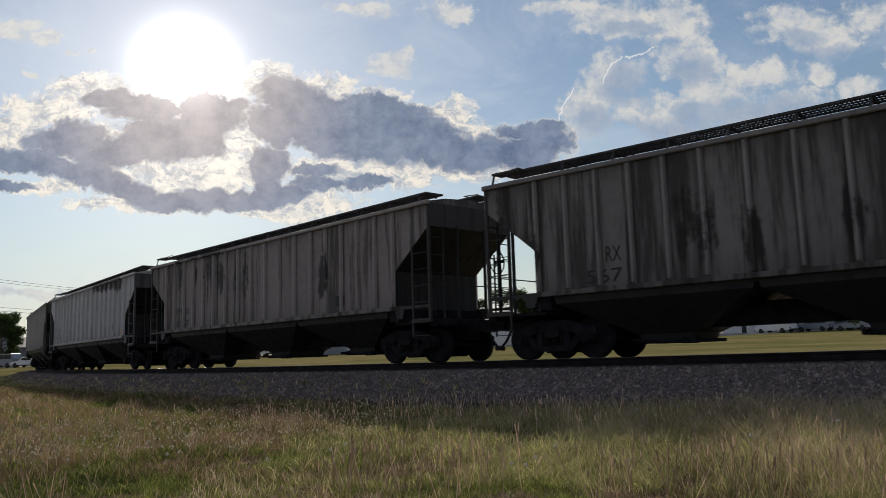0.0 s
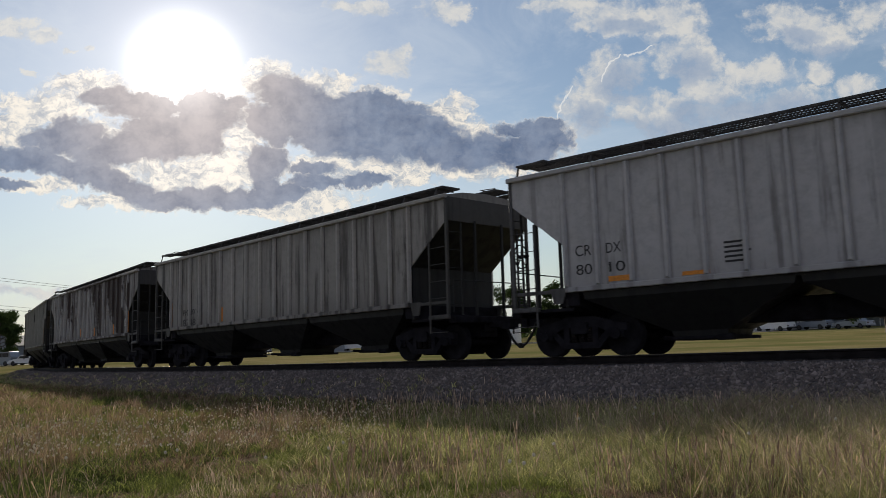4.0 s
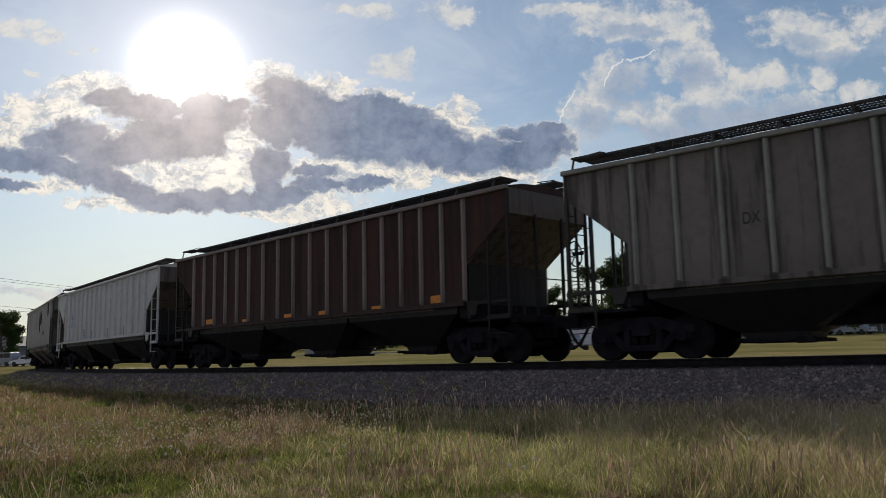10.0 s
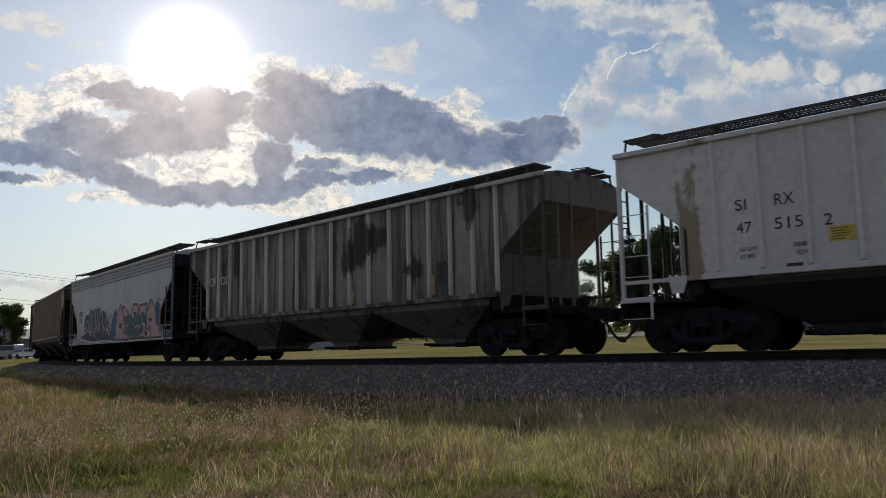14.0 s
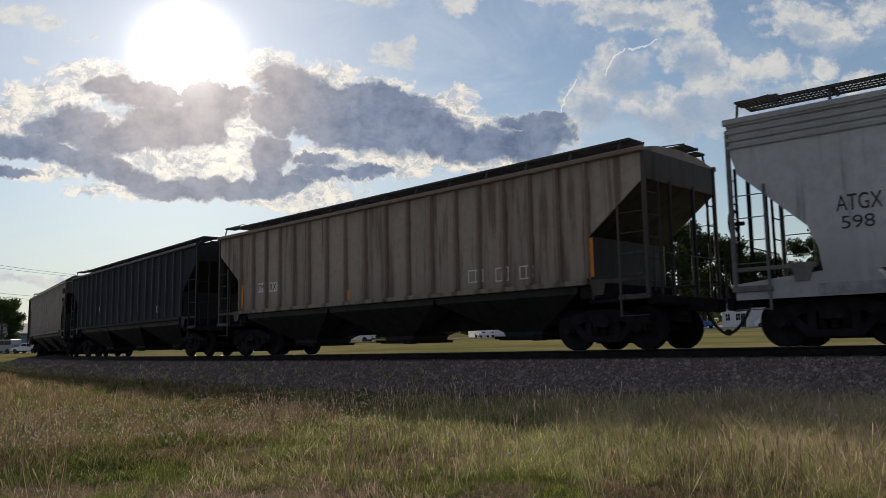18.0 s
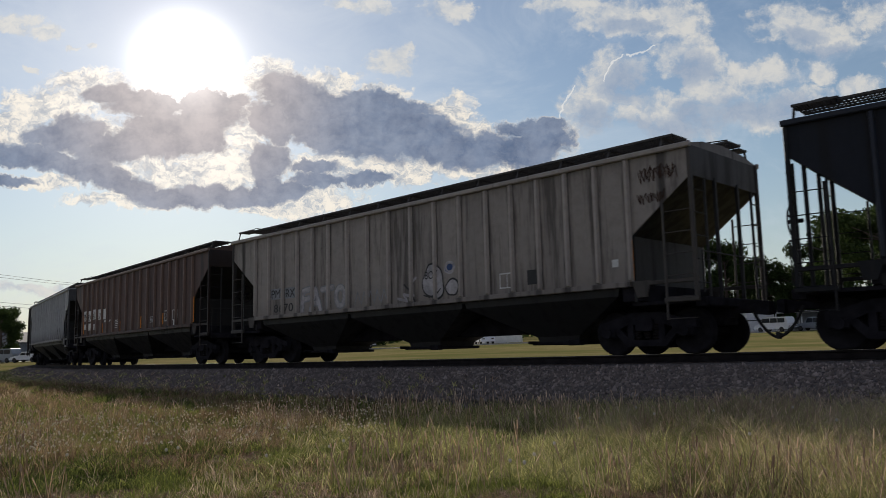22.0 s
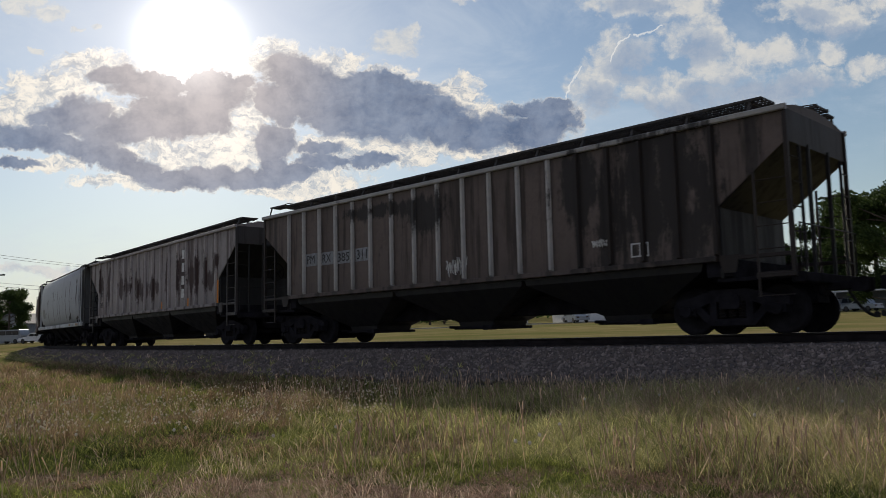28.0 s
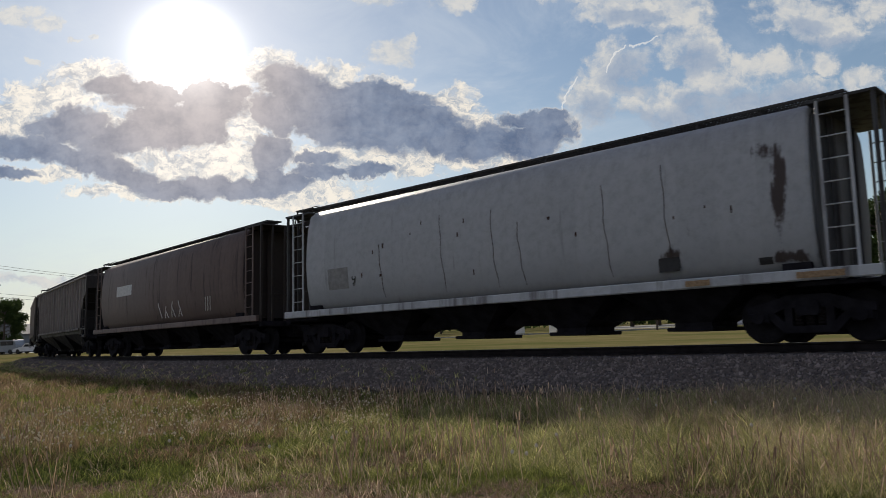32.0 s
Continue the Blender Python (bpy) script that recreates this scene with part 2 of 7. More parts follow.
def car_paint(name, base, stain=(0.05, 0.035, 0.028), amount=0.35, low=0.25, seed=0.0, patch=0.0, rough=0.55, spots=(), rust_shade=0.0, pitch=0.0):
    """Weathered car paint: panels of unlike age, ragged vertical stains, rust patches, grime along the sill, rust and
    painted shade beside ribs.
    """
    m = bpy.data.materials.new(name)
    m.use_nodes = True
    n = Nodes(m.node_tree)
    co = n.add("ShaderNodeTexCoord").outputs["Object"]
    own = n.math("MULTIPLY", n.add("ShaderNodeObjectInfo").outputs["Random"], 37.0)
    sh = n.vmath("ADD", n.vmath("ADD", co, (seed * 7.3, seed * 3.1, seed)), n.add("ShaderNodeCombineXYZ", {0: own, 1: own, 2: own}).outputs[0])
    sep = n.add("ShaderNodeSeparateXYZ", {0: co})
    x, z = sep.outputs[0], sep.outputs[2]
    streak = n.noise(n.vmath("MULTIPLY", sh, (2.0, 2.0, 0.16)), 2.0, 7, 0.62)
    blotch = n.noise(n.vmath("MULTIPLY", sh, (1.5, 1.5, 0.42)), 1.1, 9, 0.68, 0.25)
    cell = n.add("ShaderNodeCombineXYZ", {0: n.math("FLOOR", n.math("MULTIPLY", x, 1.25)), 1: seed * 17.0}).outputs[0]
    panel = n.add("ShaderNodeTexWhiteNoise", {"Vector": cell}).outputs[0]
    grain = n.noise(co, 70.0, 3)
    mott = n.noise(sh, 5.0, 9, 0.72)
    speck = n.noise(sh, 22.0, 4, 0.7)
    f = n.math("MULTIPLY", n.smooth(n.math("ADD", streak, n.math("MULTIPLY", n.math("SUBTRACT", panel, 0.5), 0.22 * amount)), 0.62 - 0.3 * amount, 0.80 - 0.3 * amount), min(1.0, 0.45 + amount * 0.5))
    col = n.lerp(n.math("MULTIPLY", n.smooth(mott, 0.38, 0.72), 0.45), rgb(*base), rgb(*[c * 0.55 for c in base]))
    col = n.lerp(n.math("MULTIPLY", panel, 0.15 + 0.45 * amount), col, rgb(*[c * 0.5 for c in base]))
    col = n.lerp(f, col, rgb(*stain))
    if rust_shade:
        # beside the ribs: rust runs, and the ribs' shade put into the colour
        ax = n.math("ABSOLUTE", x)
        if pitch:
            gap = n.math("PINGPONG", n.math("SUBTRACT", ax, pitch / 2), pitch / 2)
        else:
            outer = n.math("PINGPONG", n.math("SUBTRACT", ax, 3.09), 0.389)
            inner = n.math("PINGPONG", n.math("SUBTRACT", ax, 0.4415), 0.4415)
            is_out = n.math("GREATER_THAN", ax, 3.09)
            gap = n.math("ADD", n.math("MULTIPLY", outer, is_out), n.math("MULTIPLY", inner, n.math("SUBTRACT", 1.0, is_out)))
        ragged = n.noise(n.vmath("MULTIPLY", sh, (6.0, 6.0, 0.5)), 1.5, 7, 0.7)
        rib_edge = n.math("MULTIPLY", n.smooth(n.math("ADD", gap, n.math("MULTIPLY", n.math("SUBTRACT", ragged, 0.5), 0.35)), 0.15, 0.04), rust_shade)
        col = n.lerp(rib_edge, col, rgb(*[c * 0.9 for c in stain]))
    dirty = blotch
    for sx, sz, wx, wz in spots:
        gx, gz = n.math("DIVIDE", n.math("SUBTRACT", x, sx), wx), n.math("DIVIDE", n.math("SUBTRACT", z, sz), wz)
        r2 = n.math("ADD", n.math("MULTIPLY", gx, gx), n.math("MULTIPLY", gz, gz))
        dirty = n.math("ADD", dirty, n.math("MULTIPLY", n.math("EXPONENT", n.math("MULTIPLY", r2, -1.0)), 0.35))
    dirty = n.math("ADD", dirty, n.math("MULTIPLY", n.math("SUBTRACT", streak, 0.5), 0.5))
    dirty = n.math("ADD", dirty, n.math("MULTIPLY", n.math("SUBTRACT", mott, 0.5), 0.32))
    edge = 0.72 - 0.3 * patch
    col = n.lerp(n.math("MULTIPLY", n.smooth(dirty, edge - 0.02, edge + 0.12), 0.92 if spots else min(0.94, 0.55 + patch)), col, rgb(*[c * 0.8 for c in stain]))
    col = n.lerp(n.math("MULTIPLY", n.smooth(speck, 0.64, 0.72), 0.15 + 0.5 * amount), col, rgb(*stain))
    top = n.math("MULTIPLY", n.smooth(n.math("SUBTRACT", z, n.math("MULTIPLY", streak, 1.5)), 2.85, 3.5), 0.2 + 0.4 * amount)
    col = n.lerp(top, col, rgb(*stain))
    grime = n.math("MULTIPLY", n.smooth(n.math("ADD", z, n.math("MULTIPLY", mott, 0.8)), 2.6, 1.5), low)
    col = n.lerp(grime, col, rgb(0.05, 0.042, 0.038))
    bp = n.add("ShaderNodeBump", {"Strength": 0.35, "Distance": 0.02, "Height": n.math("ADD", n.math("ADD", blotch, n.math("MULTIPLY", mott, 0.5)), n.math("MULTIPLY", grain, 0.15))})
    p = n.add("ShaderNodeBsdfPrincipled", {"Base Color": col, "Roughness": n.math("ADD", n.math("MULTIPLY", f, 0.25), rough), "Specular IOR Level": 0.3, "Normal": bp.outputs[0]})
    n.add("ShaderNodeOutputMaterial", {0: p.outputs[0]})
    return m


def leaf_surface(name, a, b, through=0.35):
    """Leaves and blades that let light through, each piece a little different."""
    m = bpy.data.materials.new(name)
    m.use_nodes = True
    n = Nodes(m.node_tree)
    rnd = n.add("ShaderNodeNewGeometry").outputs["Random Per Island"]
    co = n.add("ShaderNodeTexCoord").outputs["Object"]
    broad = n.noise(co, 0.45, 4, 0.6)
    col = n.lerp(n.math("ADD", n.math("MULTIPLY", n.math("POWER", rnd, 2.8), 0.78), n.math("MULTIPLY", n.smooth(broad, 0.35, 0.65), 0.22)), rgb(*a), rgb(*b))
    d = n.add("ShaderNodeBsdfPrincipled", {"Base Color": col, "Roughness": 0.8, "Specular IOR Level": 0.1})
    t = n.add("ShaderNodeBsdfTranslucent", {0: col})
    mix = n.add("ShaderNodeMixShader", {0: through, 1: d.outputs[0], 2: t.outputs[0]})
    n.add("ShaderNodeOutputMaterial", {0: mix.outputs[0]})
    return m


STEEL_DARK = surface("dark_steel", (0.021, 0.020, 0.024), 0.95, 0.0, 0.4, 3.0, spec=0.05)
STEEL_RUST = surface("rusty_steel", (0.018, 0.015, 0.015), 0.85, 0.0, 0.4, 4.0, spec=0.15)
WHEEL_STEEL = surface("wheel_steel", (0.020, 0.019, 0.022), 0.9, 0.0, 0.3, 5.0, spec=0.08)
RAIL_TOP = surface("rail_steel", (0.5, 0.48, 0.46), 0.2, 0.9, 0.15, 2.0, bump=0.03)
GALV = surface("galvanised_grating", (0.07, 0.065, 0.06), 0.7, 0.3, 0.3, 3.0)
ORANGE = surface("orange_reflective_tape", (0.75, 0.27, 0.03), 0.5, 0.0, 0.2, 20.0)
WHITE_PAINT = surface("white_lettering", (0.66, 0.66, 0.63), 0.6, 0.0, 0.15, 9.0)
BLACK_PAINT = surface("black_lettering", (0.03, 0.03, 0.03), 0.6, 0.0, 0.2, 9.0)
GRASS_NEAR = leaf_surface("verge_grass", (0.13, 0.15, 0.05), (0.86, 0.79, 0.37), 0.3)
GRASS_DRY = leaf_surface("dry_grass", (0.28, 0.195, 0.14), (0.95, 0.77, 0.57), 0.3)
TAPE_FADED = surface("faded_tape", (0.36, 0.24, 0.13), 0.6, 0.0, 0.3, 20.0)
LEAVES = leaf_surface("tree_leaves", (0.03, 0.05, 0.015), (0.07, 0.10, 0.03), 0.25)
BARK = surface("bark", (0.09, 0.07, 0.055), 0.9, 0, 0.4, 4.0, bump=0.6, fine=25)
ASPHALT = surface("asphalt", (0.07, 0.07, 0.07), 0.85, 0, 0.25, 0.6)
CONCRETE = surface("concrete", (0.42, 0.41, 0.38), 0.85, 0, 0.15, 1.5)
TIE_WOOD = surface("creosoted_wood", (0.06, 0.048, 0.04), 0.9, 0, 0.35, 4.0, bump=0.4)
STONE = surface("ballast_stone", (0.125, 0.113, 0.11), 0.95, 0, 0.6, 14.0, bump=0.8, fine=30, spec=0.15)


def stone_surface(name):
    """Crushed stone: mostly dark, some pieces pale."""
    m = bpy.data.materials.new(name)
    m.use_nodes = True
    n = Nodes(m.node_tree)
    rnd = n.add("ShaderNodeNewGeometry").outputs["Random Per Island"]
    co = n.add("ShaderNodeTexCoord").outputs["Object"]
    col = n.lerp(n.math("POWER", rnd, 2.6), rgb(0.125, 0.108, 0.097), rgb(0.43, 0.365, 0.325))
    col = n.lerp(n.math("MULTIPLY", n.noise(co, 1.3, 5, 0.7), 0.7), col, rgb(0.14, 0.12, 0.112))
    p = n.add("ShaderNodeBsdfPrincipled", {"Base Color": col, "Roughness": 0.9, "Specular IOR Level": 0.2})
    n.add("ShaderNodeOutputMaterial", {0: p.outputs[0]})
    return m


def field_surface(name):
    """Mown grass: sunny yellow-green beyond the track, darker and browner on the near side, under the tall verge."""
    m = bpy.data.materials.new(name)
    m.use_nodes = True
    n = Nodes(m.node_tree)
    co = n.add("ShaderNodeTexCoord").outputs["Object"]
    broad, grain, patch = n.noise(co, 0.35, 6, 0.65), n.noise(co, 14.0, 4, 0.7), n.noise(n.vmath("MULTIPLY", co, (0.4, 1.0, 1.0)), 0.12, 5, 0.6)
    col = n.lerp(n.smooth(broad, 0.35, 0.65), rgb(0.21, 0.185, 0.08), rgb(0.30, 0.245, 0.125))
    col = n.lerp(n.smooth(patch, 0.42, 0.62), col, rgb(0.15, 0.155, 0.055))
    verge_base = n.lerp(n.smooth(n.noise(co, 2.2, 7, 0.7), 0.4, 0.62), rgb(0.11, 0.11, 0.045), rgb(0.24, 0.19, 0.11))
    y = n.add("ShaderNodeSeparateXYZ", {0: co}).outputs[1]
    col = n.lerp(n.smooth(y, -2.5, -3.5), col, verge_base)
    col = n.lerp(n.math("MULTIPLY", grain, 0.6), col, rgb(0.05, 0.05, 0.02))
    b = n.add("ShaderNodeBump", {"Strength": 0.8, "Distance": 0.03, "Height": grain})
    p = n.add("ShaderNodeBsdfPrincipled", {"Base Color": col, "Roughness": 1.0, "Specular IOR Level": 0.0, "Normal": b.outputs[0]})
    n.add("ShaderNodeOutputMaterial", {0: p.outputs[0]})
    return m


STONES = stone_surface("loose_stones")
FIELD = field_surface("mown_field_grass")
SIDING = surface("white_siding", (0.78, 0.78, 0.76), 0.7, 0, 0.08, 2.0)
SIDING_GREY = surface("grey_siding", (0.30, 0.32, 0.34), 0.7, 0, 0.1, 2.0)
ROOF_GREY = surface("grey_shingles", (0.16, 0.16, 0.165), 0.85, 0, 0.25, 3.0)
GLASS = surface("dark_window_glass", (0.02, 0.025, 0.03), 0.12, 0, 0.1, 2.0, bump=0.0, spec=0.6)
RUBBER = surface("rubber", (0.025, 0.025, 0.025), 0.85, 0, 0.2, 6.0)
CAR_WHITE = surface("white_car_paint", (0.82, 0.83, 0.84), 0.3, 0, 0.05, 2.0, bump=0.0, spec=0.5)
CAR_BLUE = surface("blue_car_paint", (0.03, 0.12, 0.42), 0.3, 0, 0.05, 2.0, bump=0.0, spec=0.5)
CAR_SILVER = surface("silver_car_paint", (0.30, 0.33, 0.37), 0.3, 0.4, 0.05, 2.0, bump=0.0, spec=0.5)


# ---- mesh tools ----
class Geo:
    """Collects vertices and faces for one mesh."""

    def __init__(self):
        self.v, self.f = [], []

    def put(self, verts, faces):
        o = len(self.v)
        self.v += [tuple(p) for p in verts]
        self.f += [tuple(i + o for i in f) for f in faces]
        return self

    def box(self, x0, x1, y0, y1, z0, z1):
        p = [(x, y, z) for z in (z0, z1) for y in (y0, y1) for x in (x0, x1)]
        return self.put(p, [(0, 2, 3, 1), (4, 5, 7, 6), (0, 1, 5, 4), (2, 6, 7, 3), (0, 4, 6, 2), (1, 3, 7, 5)])

    def soft(self, x0, x1, y0, y1, z0, z1, c=0.02):
        """A box with cut edges along its longest side."""
        s = (x1 - x0, y1 - y0, z1 - z0)
        a = max(range(3), key=lambda i: s[i])
        lo, hi = (x0, y0, z0), (x1, y1, z1)
        i, j = [k for k in range(3) if k != a]
        sec = [(lo[i] + c, lo[j]), (hi[i] - c, lo[j]), (hi[i], lo[j] + c), (hi[i], hi[j] - c), (hi[i] - c, hi[j]), (lo[i] + c, hi[j]), (lo[i], hi[j] - c), (lo[i], lo[j] + c)]
        pts = []
        for e in (lo[a], hi[a]):
            for q in sec:
                p = [0, 0, 0]
                p[a], p[i], p[j] = e, q[0], q[1]
                pts.append(p)
        m = 8
        faces = [tuple(range(m)), tuple(range(2 * m - 1, m - 1, -1))] + [(k, k + m, (k + 1) % m + m, (k + 1) % m) for k in range(m)]
        return self.put(pts, faces)

    def prism(self, poly, y0, y1):
        """A polygon in x, z drawn out along y."""
        m = len(poly)
        p = [(x, y0, z) for x, z in poly] + [(x, y1, z) for x, z in poly]
        return self.put(p, [tuple(range(m)), tuple(range(2 * m - 1, m - 1, -1))] + [(i, i + m, (i + 1) % m + m, (i + 1) % m) for i in range(m)])

    def beam(self, a, b, w, h=None, up=(0, 0, 1)):
        a, b = Vector(a), Vector(b)
        h = w if h is None else h
        d = (b - a).normalized()
        s = d.cross(Vector(up))
        s = s.normalized() if s.length > 1e-4 else Vector((1, 0, 0))
        t = s.cross(d)
        p = [e + s * (i * w / 2) + t * (j * h / 2) for e in (a, b) for i, j in ((-1, -1), (1, -1), (1, 1), (-1, 1))]
        return self.put(p, [(3, 2, 1, 0), (4, 5, 6, 7)] + [(i, (i + 1) % 4, (i + 1) % 4 + 4, i + 4) for i in range(4)])

    def rod(self, a, b, r, r2=None, n=8):
        a, b = Vector(a), Vector(b)
        r2 = r if r2 is None else r2
        q = (b - a).to_track_quat("Z", "Y")
        p = [e + q @ Vector((math.cos(6.2832 * i / n) * rr, math.sin(6.2832 * i / n) * rr, 0)) for e, rr in ((a, r), (b, r2)) for i in range(n)]
        return self.put(p, [tuple(range(n - 1, -1, -1)), tuple(range(n, 2 * n))] + [(i, (i + 1) % n, (i + 1) % n + n, i + n) for i in range(n)])

    def tube(self, pts, r, n=6):
        pts = [Vector(p) for p in pts]
        shut = (pts[0] - pts[-1]).length < 1e-4
        rings, side = [], None
        for i, p in enumerate(pts):
            a = pts[i - 1] if i else (pts[-2] if shut else pts[0])
            b = pts[i + 1] if i + 1 < len(pts) else (pts[1] if shut else pts[-1])
            d = (b - a).normalized()
            side = d.orthogonal() if side is None else side - d * side.dot(d)
            side = side.normalized() if side.length > 1e-5 else d.orthogonal().normalized()
            up = d.cross(side)
            rings.append([p + side * (math.cos(6.2832 * k / n) * r) + up * (math.sin(6.2832 * k / n) * r) for k in range(n)])
        return self.loft(rings)

    def lathe(self, prof, n=24, axis="y"):
        """Profile of (radius, along) turned about an axis."""
        p = []
        for r, a in prof:
            for i in range(n):
                c, s = math.cos(6.2832 * i / n) * r, math.sin(6.2832 * i / n) * r
                p.append((c, a, s) if axis == "y" else (c, s, a))
        f = [(j * n + i, j * n + (i + 1) % n, (j + 1) * n + (i + 1) % n, (j + 1) * n + i) for j in range(len(prof) - 1) for i in range(n)]
        return self.put(p, f)

    def loft(self, rings, close=True):
        m = len(rings[0])
        p = [q for r in rings for q in r]
        f = [(j * m + i, j * m + (i + 1) % m, (j + 1) * m + (i + 1) % m, (j + 1) * m + i) for j in range(len(rings) - 1) for i in range(m if close else m - 1)]
        if close:
            f += [tuple(range(m - 1, -1, -1)), tuple(range((len(rings) - 1) * m, len(rings) * m))]
        return self.put(p, f)

    def mesh(self, name="mesh", smooth=False):
        me = bpy.data.meshes.new(name)
        me.from_pydata(self.v, [], self.f)
        bm = bmesh.new()
        bm.from_mesh(me)
        if len(bm.faces) < 4000:
            bmesh.ops.recalc_face_normals(bm, faces=bm.faces)
        bm.to_mesh(me)
        bm.free()
        if smooth:
            me.polygons.foreach_set("use_smooth", [True] * len(me.polygons))
        return me


SHARED = {}


def shared(key, make, smooth=False):
    if key not in SHARED:
        SHARED[key] = make().mesh(key, smooth)
    return SHARED[key]


def part(name, data, material, parent=None, label="", at=None):
    """One mesh object, under a thing or a part, with its own material on a mesh that may be shared."""
    me = data.mesh(name) if isinstance(data, Geo) else data
    if not me.materials:
        me.materials.append(None)
    ob = new(name, me)
    ob.material_slots[0].link = "OBJECT"
    ob.material_slots[0].material = material
    if parent is not None:
        ob.parent = parent
    if at is not None:
        ob.location = at
    return tagged(ob, label)


def thing(name, label, category, group="", at=(0, 0, 0), turn=0.0):
    ob = new(name)
    ob.empty_display_size = 0.3
    ob.matrix_basis = pose(*at, 0, 0, turn)
    return tagged(ob, label, category, group)


def letters(text, size):
    """Flat letters as a mesh in x, z, from the lower left corner."""
    c = bpy.data.curves.new("text", "FONT")
    c.body, c.size, c.extrude = text, size, 0.002
    o = bpy.data.objects.new("text", c)
    scene.collection.objects.link(o)
    me = bpy.data.meshes.new_from_object(o.evaluated_get(bpy.context.evaluated_depsgraph_get()))
    bpy.data.objects.remove(o)
    bpy.data.curves.remove(c)
    me.transform(Matrix.Rotation(math.pi / 2, 4, "X"))
    return me


WORDS = {w: letters(w, 1.0) for w in "BOT RX 567 PM 8737 CR DX 80 10 8748 SI 47 515 2 OF CX ATGX 598 60 8670 471 57 385 311 AT GX 769 21 9".split()}
WORDS.update({w: letters(w, 1.0) for w in ("LD LMT", "LT WT", "200800", "62100")})


# ---- the track's line ----
BEND, CANT, GRADE = 0.00573, 0.0322, 0.0079


def line(s):
    """Place and heading of the track's middle at s metres along it."""
    a, b = -105.0, 4.0
    t = min(max(s, a), b)
    h = t * BEND
    x, y, z = math.sin(h) / BEND, (1 - math.cos(h)) / BEND, t * GRADE
    x, y = x + math.cos(h) * (s - t), y + math.sin(h) * (s - t)
    return Vector((x, y, z)), h


def beside(s, lat, z):
    """A point lat metres to the far side of the track's middle, z above the rail heads."""
    p, h = line(s)
    lat, z = lat * math.cos(CANT) + z * math.sin(CANT), z * math.cos(CANT) - lat * math.sin(CANT)
    return Vector((p.x - math.sin(h) * lat, p.y + math.cos(h) * lat, p.z + z))


STATIONS = [-420 + 15 * i for i in range(20)] + [-120 + 2 * i for i in range(65)] + [12 + 20 * i for i in range(17)]


def build_ground():
    g = Geo()
    n = 48
    xs = sorted({-2500, -1200, -600, 600, 1200, 2500} | {-300 + 12.5 * i for i in range(n + 1)})
    ys = sorted({-2500, -1200, -600, 600, 1200, 2500} | {-300 + 12.5 * i for i in range(n + 1)})
    g.put([(x, y, GROUND) for y in ys for x in xs], [(j * len(xs) + i, j * len(xs) + i + 1, (j + 1) * len(xs) + i + 1, (j + 1) * len(xs) + i) for j in range(len(ys) - 1) for i in range(len(xs) - 1)])
    return tagged(part("ground", g, FIELD), "yellow-green mown grass field stretching to the horizon", "ground", kind="structure")


def build_track():
    bed = Geo()
    sec = [(-3.9, None), (-3.0, -0.62), (-1.9, -0.24), (-1.4, -0.185), (1.4, -0.185), (1.9, -0.24), (3.0, -0.62), (3.9, None)]
    rings = []
    for s in STATIONS:
        ring = []
        for lat, z in sec:
            p = beside(s, lat, z if z is not None else -0.9)
            if z is None:
                p.z = GROUND - 0.05
            ring.append(p)
        rings.append(ring)
    bed.loft(rings, close=False)
    bed_ob = tagged(part("track_bed", bed, STONE), "grey crushed stone ballast bank under the rails", "ballast", kind="structure")
    prof = [(-0.07, -0.172), (0.07, -0.172), (0.07, -0.158), (0.012, -0.14), (0.012, -0.045), (0.036, -0.035), (0.036, -0.006), (0.026, 0.0), (-0.026, 0.0), (-0.036, -0.006), (-0.036, -0.035), (-0.012, -0.045), (-0.012, -0.14), (-0.07, -0.158)]
    for side in (-1, 1):
        web, head = Geo(), Geo()
        web.loft([[beside(s, side * 0.7525 + x, z) for x, z in prof] for s in STATIONS])
        rail = tagged(part("rail", web, STEEL_RUST), "rusty steel rail with a bright worn running surface", "rail", "rails of the track", "structure")
        head.loft([[beside(s, side * 0.7525 + x, z) for x, z in ((-0.022, 0.0005), (0.022, 0.0005), (0.022, 0.003), (-0.022, 0.003))] for s in STATIONS])
        part("running_surface", head, RAIL_TOP, rail, "polished running surface")
    tie = shared("tie", lambda: Geo().soft(-0.115, 0.115, -1.3, 1.3, -0.18, 0.0, 0.015))
    ties = tagged(part("sleepers", Geo().soft(-0.115, 0.115, -1.3, 1.3, -0.18, 0.0, 0.015), TIE_WOOD), "dark creosoted wooden sleepers set in ballast", "sleepers", kind="structure")
    ties.matrix_basis = tie_pose(1.5)
    rest = Geo()
    for i in range(1400):
        s = 0.95 - 0.55 * i if i < 800 else 2.05 + 0.55 * (i - 800)
        if not -400 < s < 320:
            continue
        m = tie_pose(s)
        if i < 200:
            o = part("sleeper", tie, TIE_WOOD, ties)
            o.matrix_parent_inverse = ties.matrix_basis.inverted()
            o.matrix_basis = m
        else:
            rest.put([m @ Vector(p) for p in ((-.115, -1.3, 0), (.115, -1.3, 0), (.115, 1.3, 0), (-.115, 1.3, 0), (-.115, -1.3, -.18), (.115, -1.3, -.18), (.115, 1.3, -.18), (-.115, 1.3, -.18))], [(0, 1, 2, 3), (0, 4, 5, 1), (1, 5, 6, 2), (2, 6, 7, 3), (3, 7, 4, 0)])
    far = part("far_sleepers", rest, TIE_WOOD, ties)
    tagged(far, kind="stuff")
    far.matrix_parent_inverse = ties.matrix_basis.inverted()
    return bed_ob


